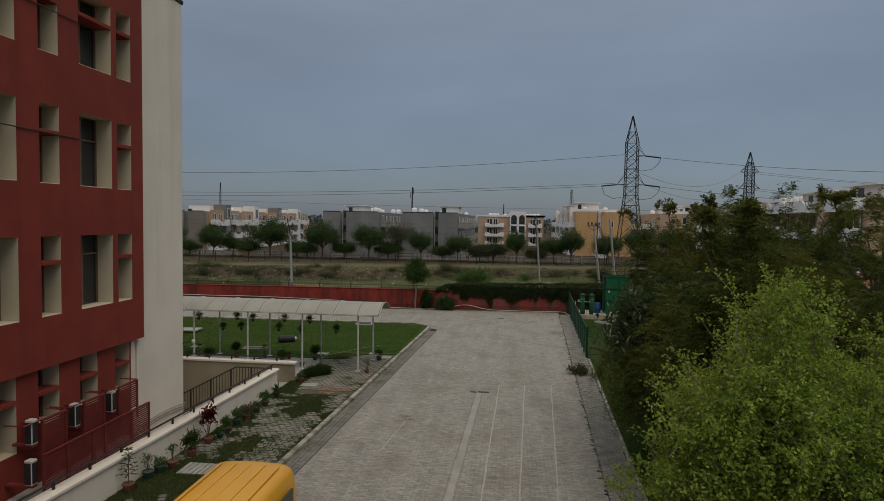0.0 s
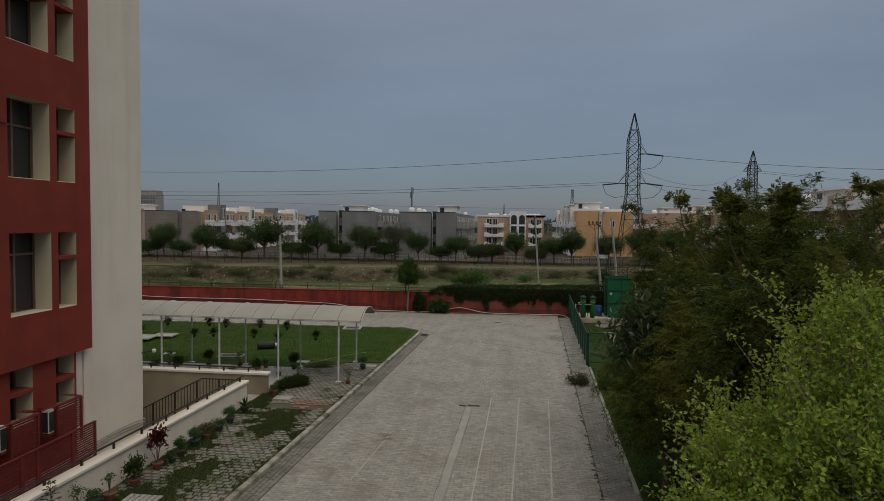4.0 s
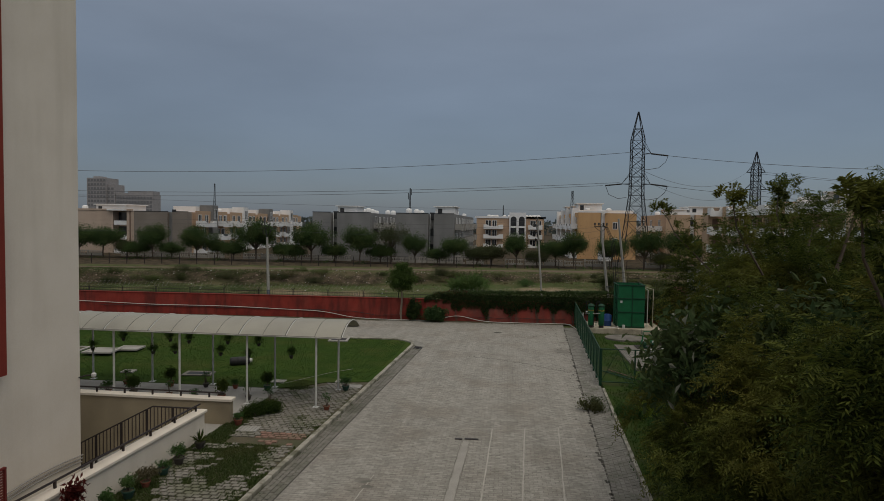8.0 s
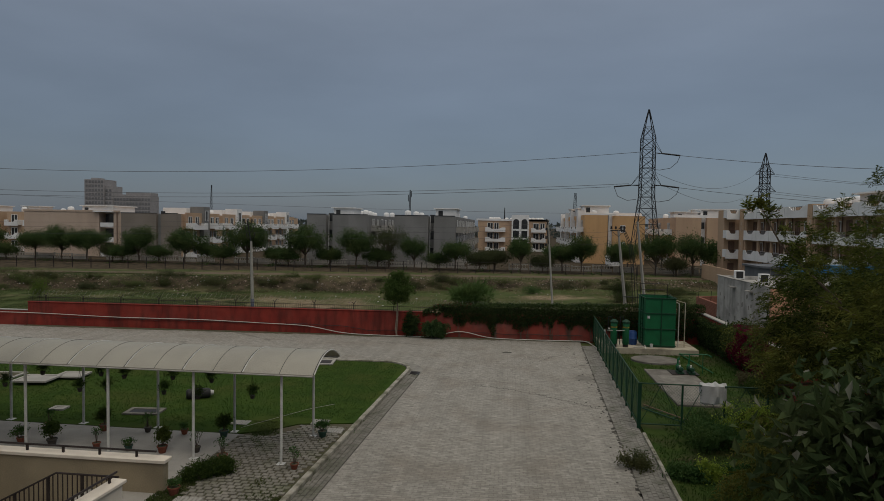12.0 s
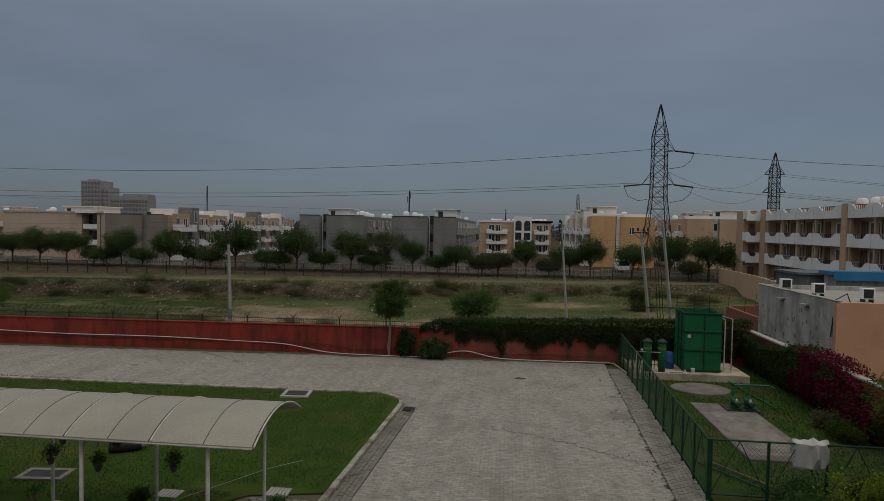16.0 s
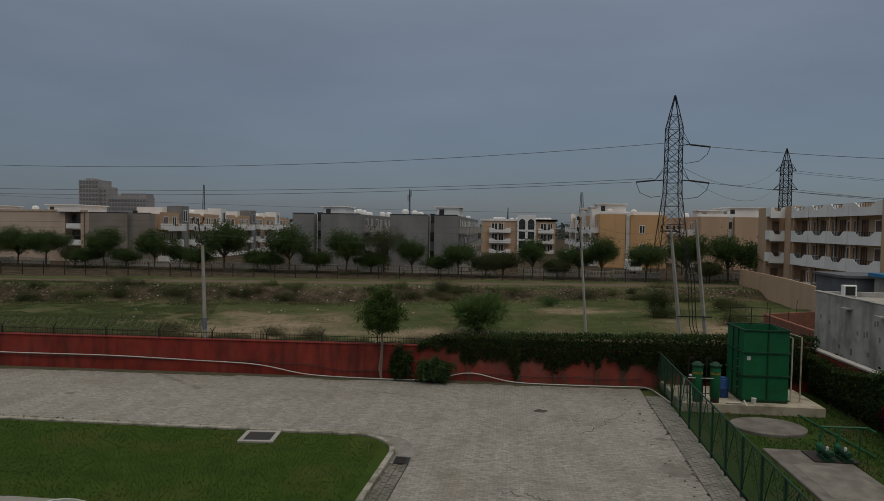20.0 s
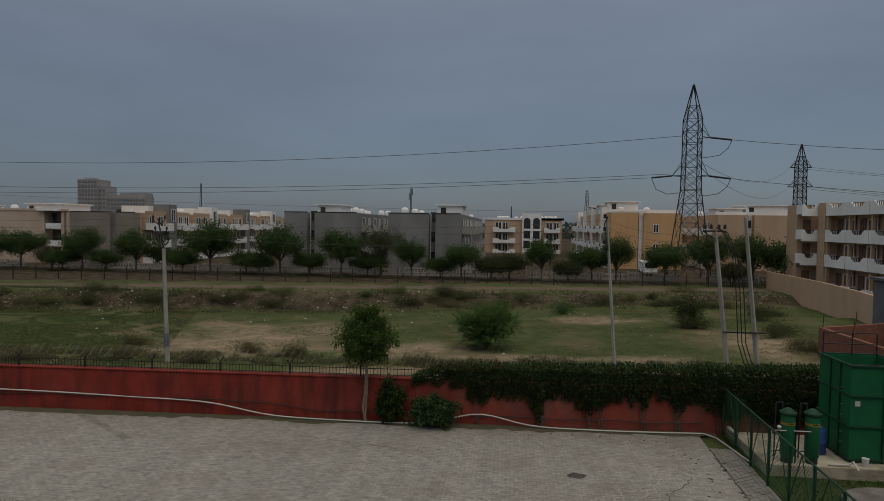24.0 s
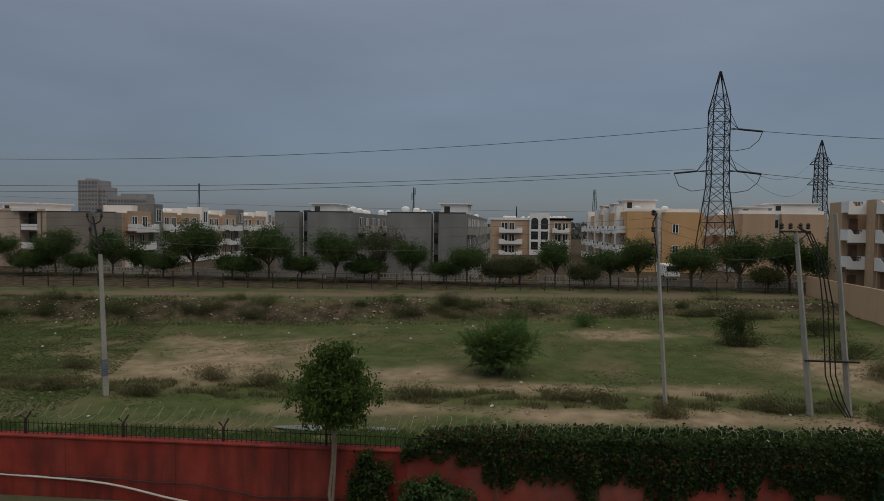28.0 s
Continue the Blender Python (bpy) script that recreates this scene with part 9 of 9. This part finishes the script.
# ---------------------------------------------------------------- waste ground
def field():
    def grassy(x, y):
        n = noise.noise((x * 0.16, y * 0.2, 0)) + 0.6 * noise.noise((x * 0.5, y * 0.6, 5))
        dirt = ((x + 21) / 9.0) ** 2 + ((y - 68.2) / 6.2) ** 2 < 1 + 0.7 * noise.noise((x * 0.3, y * 0.3, 6)) or ((x - 2) / 22) ** 2 + ((y - 60.1) / 1.3) ** 2 < 1 or ((x + 1) / 13) ** 2 + ((y - 64.6) / 1.2) ** 2 < 1 or ((x + 8) / 5) ** 2 + ((y - 66.8) / 2.2) ** 2 < 1
        return n > (0.5 if dirt else -0.1)

    def cover(name, label, region, n, leaf, mat, keep):
        """Low creeping plants: small leaves close to the ground."""
        x0, x1, y0, y1 = region
        c = np.stack([rng.uniform(x0, x1, n), rng.uniform(y0, y1, n)], 1)
        c = c[[bool(keep(px, py)) for px, py in c]]
        P = np.stack([c[:, 0], c[:, 1], np.array([z_at(px, py) for px, py in c]) + rng.uniform(0.0, 0.05, len(c))], 1)
        v, q = leaf_arrays(P, leaf[0], leaf[1], 0.0)
        v[:, 2] = np.repeat(P[:, 2], 4) + (v[:, 2] - np.repeat(P[:, 2], 4)) * 0.35
        tagged(new(name, from_arrays(name, v, q, mat)), label, "grass", "", "stuff")

    cover("field_grass", "short patchy grass on the waste ground", (-60, 22, 52, 89), 150000, (0.13, 0.045), L_WEED, grassy)
    cover("bank_weeds", "green weeds creeping up the bank", (-95, 30, 68, 99), 90000, (0.17, 0.07), L_WEED, lambda x, y: -4 < y - 0.18 * x - 88.5 < 4.5 and noise.noise((x * 0.22, y * 0.4, 8)) + 0.6 * noise.noise((x * 0.9, y * 1.2, 3)) > 0.08)
    cover("track_weeds", "dry weeds on the bank road", (-95, 36, 76, 108), 30000, (0.18, 0.07), L_DRY, lambda x, y: 5.5 < y - 0.18 * x - 88.0 < 15 and noise.noise((x * 0.18, y * 0.5, 2)) > 0.12)
    turf("bank_grass", "dry grass on the bank", (-95, 30, 70, 104, None), 40000, 0.2, L_DRY, lambda x, y: (-3 < y - 0.18 * x - 88.8 < 5.5) and noise.noise((x * 0.3, y * 0.5, 1)) > 0.0, 0.045)
    turf("fence_weeds", "tall weeds along the wall fence", (-44, 14, 47, 58.5, None), 130000, 0.2, L_LUSH, lambda x, y: 0.5 < y - wall_line(x) < 9.0 + noise.noise((x * 0.3, 2, 2)) and noise.noise((x * 0.4, y * 0.6, 4)) > -0.3, 0.022)
    turf("wayside_scrub", "dry scrub beside the earth track", (-44, 15, 60.8, 64.2, None), 45000, 0.2, L_SCRUB, lambda x, y: abs(y - 62.4 - 0.7 * noise.noise((x * 0.25, 1, 1))) < 1.2 + 0.9 * noise.noise((x * 0.4, 5, 5)) and noise.noise((x * 0.8, y * 1.3, 6)) > 0.02, 0.016)
    cover("bank_thicket", "dark thorny scrub in patches along the bank", (-95, 26, 70, 98), 60000, (0.2, 0.09), L_DARK, lambda x, y: -3 < y - 0.18 * x - 88.6 < 3.6 and noise.noise((x * 0.16, y * 0.5, 12)) + 0.4 * noise.noise((x * 0.8, y, 2)) > 0.06)
    cover("dry_patches", "brownish dry growth between the green grass", (-60, 22, 56, 87), 40000, (0.22, 0.07), L_DRY, lambda x, y: noise.noise((x * 0.13, y * 0.3, 17)) > 0.16)
    cover("rough_weeds", "dark rank weeds on the waste ground by the fence", (-62, -23, 51, 86), 130000, (0.17, 0.06), L_RANK, lambda x, y: x < -26 + 0.4 * (68 - y) and noise.noise((x * 0.12, y * 0.2, 21)) + 0.5 * noise.noise((x * 0.6, y * 0.8, 4)) > -0.22)
    label = "feathery green acacia bush on the waste ground"
    ob = thing("acacia_bush", -3.4, 67.4, z_at(-3.4, 67.4), label, "shrub")
    base = Vector((-3.4, 67.4, z_at(-3.4, 67.4)))
    cl = np.concatenate([lobed((-3.4, 67.4, 0.35), (1.7, 1.4, 1.4), 150, 10), lobed((-3.4, 67.4, -0.3), (1.7, 1.4, 0.7), 70, 6)])
    cl[:, 2] = np.maximum(cl[:, 2], base.z + 0.15)
    for p in cl[::12]:
        part("stem", tube(bmesh.new(), [base, base.lerp(Vector(p), 0.5) + Vector((0, 0, 0.3)), p], [0.05, 0.03, 0.008], 5), M_BARK, ob)
    o = new("leaves", sprays("leaves", cl[::2], (-3.4, 67.4, -1.2), 14, 0.8, (0.13, 0.04), L_ACACIA, 0.1, 12))
    o.parent, o.matrix_parent_inverse = ob, ob.matrix_basis.inverted()
    for x, y, r, mat, label in ((3.1, 84.0, (1.6, 1.0, 0.9), L_SHRUB, "low green bush at the bank foot"), (11.9, 77.4, (1.75, 1.5, 2.7), L_DARKBUSH, "tall dark thorny bush on the waste ground"), (12.9, 76.6, (2.2, 1.4, 0.9), L_THICKET, "spreading dark foot of a thorny bush"),
                                (18.5, 79.0, (1.6, 1.2, 1.0), L_THICKET, "dark scrub on the broken bank"), (20.5, 82.5, (2.0, 1.4, 0.9), L_OLIVE, "olive scrub on the broken bank"), (16.8, 72.0, (1.9, 1.3, 0.9), L_THICKET, "dark scrub on the broken bank"),
                                (17.0, 67.5, (1.8, 1.4, 0.7), L_SCRUB, "dry scrub on the broken bank"), (-18.8, 64.3, (1.6, 0.7, 0.55), L_SCRUB, "low scrub clump on bare earth"), (-15.3, 63.6, (1.4, 0.6, 0.6), L_SCRUB, "low scrub clump on bare earth"),
                                (-20.4, 61.0, (1.3, 0.5, 0.55), L_SCRUB, "dry scrub by the earth track"), (-26.0, 61.4, (2.2, 0.9, 0.6), L_SCRUB, "dry thorny scrub by the pole"), (-27.6, 66.3, (1.6, 0.8, 0.4), L_SCRUB, "thin scrub on the field"), (-31.7, 60.3, (2.4, 1.0, 0.55), L_SCRUB, "dry thorny scrub near the fence"),
                                (-36.6, 82.6, (3.3, 1.0, 0.9), L_THICKET, "dark bramble thicket on the bank slope"), (-30, 83.9, (2.6, 1.0, 0.85), L_THICKET, "dark bramble thicket on the bank slope"), (-25.5, 84.6, (2.0, 0.9, 0.7), L_OLIVE, "olive bramble thicket on the bank slope"), (-47, 81.0, (3.2, 1.1, 0.8), L_WEED, "green weeds on the bank slope"),
                                (-12.0, 87.0, (2.4, 1.0, 0.8), L_THICKET, "dark bramble thicket on the bank slope"), (-8.3, 89.2, (1.6, 1.0, 1.0), L_OLIVE, "olive scrub at the bank top"), (14.5, 90.5, (2.2, 1.1, 0.7), L_OLIVE, "olive scrub on the bank"),
                                (-58, 79.0, (3.0, 1.3, 0.9), L_WEED, "tall green weeds on the bank"), (3.9, 60.2, (0.9, 0.5, 0.4), L_SCRUB, "weeds at the foot of a pole"), (12.8, 60.4, (1.5, 0.9, 0.55), L_WEED, "weeds below the twin poles"), (8.7, 61.6, (1.6, 0.7, 0.5), L_SCRUB, "dry weeds beside the twin poles"),
                                (-6.9, 62.2, (1.9, 0.6, 0.45), L_SCRUB, "dry weeds between the earth tracks"), (0.4, 62.4, (2.2, 0.6, 0.5), L_SCRUB, "dry weeds between the earth tracks"), (-50.4, 70.2, (1.3, 1.1, 2.0), L_BUSH, "bright green willowy bush on the rough grass")):
        vol = r[0] * r[1] * r[2]
        shrub("scrub_bush", x, y, z_at(x, y) - 0.03, r, int(70 + 24 * vol), 26, 0.21, (0.11, 0.04), mat, label, "scrub bushes", lobes=9)
    for k in range(40):
        x = random.uniform(-75, 22) if k < 24 else random.uniform(-80, -20)
        y = 90.0 + 0.18 * x + random.gauss(0, 1.6)
        size = random.choice((0.5, 0.7, 1.0, 1.5))
        r = (1.5 * size, 0.8 * size ** 0.6, 0.55 * size ** 0.6)
        shrub("scrub_bush", x, y, z_at(x, y) - 0.05, (r[0] * 1.3, r[1] * 1.3, r[2]), int(44 + 26 * r[0] * r[1]), 24, 0.22, (0.12, 0.045), (L_WEED, L_THICKET, L_OLIVE, L_SCRUB)[k % 4], "low scrub growing on the bank slope", "scrub bushes", 4)
    bm = bmesh.new()
    for k in range(2600):
        x = random.uniform(-90, 28)
        y = random.gauss(90.6 + 0.18 * x, 1.5)
        if k % 5 == 0:
            x, y = random.uniform(-40, 20), random.uniform(54, 86)
        s = random.uniform(0.03, 0.1) * (2.0 if random.random() < 0.04 else 1)
        z = z_at(x, y)
        a = random.uniform(0, 6.28)
        m = Matrix.Translation((x, y, z)) @ Euler((random.uniform(-0.5, 0.5), random.uniform(-0.5, 0.5), a)).to_matrix().to_4x4()
        v = [bm.verts.new(m @ Vector((px * s * random.uniform(0.7, 1.2), py * s * random.uniform(0.7, 1.2), pz * s * 0.7))) for px, py, pz in ((-1, -1, -0.4), (1, -1, -0.4), (1, 1, -0.4), (-1, 1, -0.4), (-0.6, -0.6, 1), (0.6, -0.6, 1), (0.6, 0.6, 1), (-0.6, 0.6, 1))]
        mi = 1 if random.random() < 0.07 else 0
        for f in ((4, 5, 6, 7), (0, 1, 5, 4), (1, 2, 6, 5), (2, 3, 7, 6), (3, 0, 4, 7)):
            bm.faces.new([v[i] for i in f]).material_index = mi
    tagged(part("rubble", bm, [M_STONE, M_LITTER]), "scattered stones and pale litter on the bank", "rubble", "", "stuff")
    for x, y, rx, ry, label in ((-10.4, 57.0, 1.5, 0.32, "shallow puddle beside the wall fence"), (-7.9, 57.2, 0.8, 0.2, "small puddle beside the wall fence")):
        bm = bmesh.new()
        vs = [bm.verts.new((x + rx * (1 + 0.5 * noise.noise((math.cos(a) + x, math.sin(a), 0))) * math.cos(a), y + ry * (1 + 0.5 * noise.noise((math.cos(a), math.sin(a) + y, 2))) * math.sin(a), max(z_at(x + rx * math.cos(b), y + ry * math.sin(b)) for b in (0, 1.6, 3.1, 4.7)) + 0.02)) for a in np.linspace(0, 2 * math.pi, 24, endpoint=False)]
        bm.faces.new(vs)
        tagged(part("puddle", bm, M_WATER), label, "puddle", "puddles", "structure")


field()


# ---------------------------------------------------------------- verge plants and loose things
for x, y, r, mat, label in ((6.7, 30.0, (1.1, 0.8, 0.8), L_SHRUB, "yellow-green leafy shrub before the fence"), (8.6, 30.5, (1.4, 0.9, 1.0), L_BRIGHT, "yellow-green leafy shrub before the fence"), (10.2, 30.2, (1.4, 1.0, 0.8), L_NEEM, "olive shrub before the fence"), (9.0, 28.4, (1.2, 0.9, 0.6), L_SHRUB, "low leafy shrub on the verge"),
                            (5.4, 27.3, (0.35, 0.35, 0.25), L_SHRUB, "small weed clump on the verge"), (6.0, 26.0, (0.5, 0.4, 0.3), L_SHRUB, "low leafy clump on the verge"),
                            (7.6, 26.8, (0.9, 0.8, 0.7), L_NEEM, "olive shrub below the neem tree"), (6.4, 17.5, (1.2, 1.2, 1.0), L_DARK, "dark shrub below the trees"),
                            (11.2, 38.5, (0.5, 0.6, 0.5), L_DRY, "dry pale grass clump beside the wall"), (11.0, 37.2, (0.6, 0.7, 0.5), L_DARK, "dark weeds beside the wall")):
    shrub("verge_shrub", x, y, 0.03, r, int(40 + 70 * r[0] * r[1]), 46, 0.12, (0.1, 0.05), mat, label, "verge shrubs")


shrub("drain_weeds", 4.0, 28.1, 0.0, (0.55, 0.6, 0.35), 50, 30, 0.09, (0.09, 0.04), L_THICKET, "dark weeds spilling over the drain stones", "verge shrubs")
for x, y, r, mat, label in ((6.9, 31.2, (0.7, 0.35, 0.7), L_SHRUB, "leafy shrub at the green fence"), (8.7, 31.2, (0.9, 0.35, 0.9), L_NEEM, "olive shrub at the green fence"), (5.0, 27.4, (0.3, 0.3, 0.35), L_SHRUB, "small leafy plant on the verge"), (5.9, 27.3, (0.5, 0.4, 0.4), L_BRIGHT, "pale green leafy plant on the verge"), (6.75, 27.5, (0.5, 0.5, 0.4), L_SHRUB, "small leafy plant on the verge")):
    shrub("verge_shrub", x, y, 0.03, r, int(40 + 70 * r[0] * r[1]), 40, 0.1, (0.1, 0.045), mat, label, "verge shrubs")


def cycad(x, y):
    """A low rosette of long stiff fronds."""
    ob = thing("cycad", x, y, 0.03, "low cycad with stiff arching fronds on the verge", "shrub")
    part("stump", lathe([(0.09, 0.0), (0.12, 0.1), (0.09, 0.25), (0.03, 0.3)], 10, (x, y, 0.03)), M_BARK, ob)
    for k in range(18):
        a, up = k * 2.4, 0.35 + 0.45 * ((k * 7) % 10) / 10
        pts = []
        for t in np.linspace(0, 1, 9):
            r = 0.75 * t
            pts.append(Vector((x + r * math.cos(a), y + r * math.sin(a), 0.3 + up * t * 1.1 - 0.55 * t * t)))
        bm = tube(bmesh.new(), pts, [0.012] * 4 + [0.009] * 5, 4)
        side = Vector((-math.sin(a), math.cos(a), 0))
        for p, q in zip(pts[2:], pts[3:]):
            for s in (-1, 1):
                for f in (0, 0.5):
                    c = p.lerp(q, f)
                    bm.faces.new([bm.verts.new(v) for v in (c, c + side * s * 0.16 + (q - p) * 0.6 + Vector((0, 0, 0.03)), c + (q - p) * 0.3)])
        part("frond", bm, L_SHRUB, ob)


cycad(7.4, 30.0)


def draped_sheet():
    """A white sheet thrown over the top rail of the green fence."""
    bm = bmesh.new()
    cols = []
    for i, u in enumerate(np.linspace(6.9, 7.8, 26)):
        fold = 0.04 * math.sin(u * 21) + 0.06 * noise.noise((u * 3, 0, 0))
        drop = 0.68 + 0.14 * noise.noise((u * 2.6, 3, 0))
        fat = 0.2 * math.sin((u - 6.9) / 0.9 * math.pi) ** 0.5 + 0.05
        line = [(31.84 - fat * 0.4 + fold, 1.68 - drop), (31.84 - fat - fold, 1.6 - drop * 0.75), (31.84 - fat * 1.1 + fold, 1.62 - drop * 0.4), (31.84 - fat * 0.9 - fold * 0.6, 1.68), (31.87, 1.75 + 0.08 * noise.noise((u * 6, 1, 1))), (31.95 + fat * 0.4, 1.66), (31.96 + fold * 0.4, 1.35)]
        cols.append([bm.verts.new((u + 0.03 * noise.noise((u * 3, k, 5)), y, z)) for k, (y, z) in enumerate(line)])
    for a, b in zip(cols, cols[1:]):
        for k in range(len(a) - 1):
            bm.faces.new((a[k], b[k], b[k + 1], a[k + 1]))
    bmesh.ops.solidify(bm, geom=bm.faces[:], thickness=0.008)
    tagged(part("draped_sheet", bm, M_CLOTH, None, "", True), "white plastic sheet draped over the green fence", "sheet")


draped_sheet()
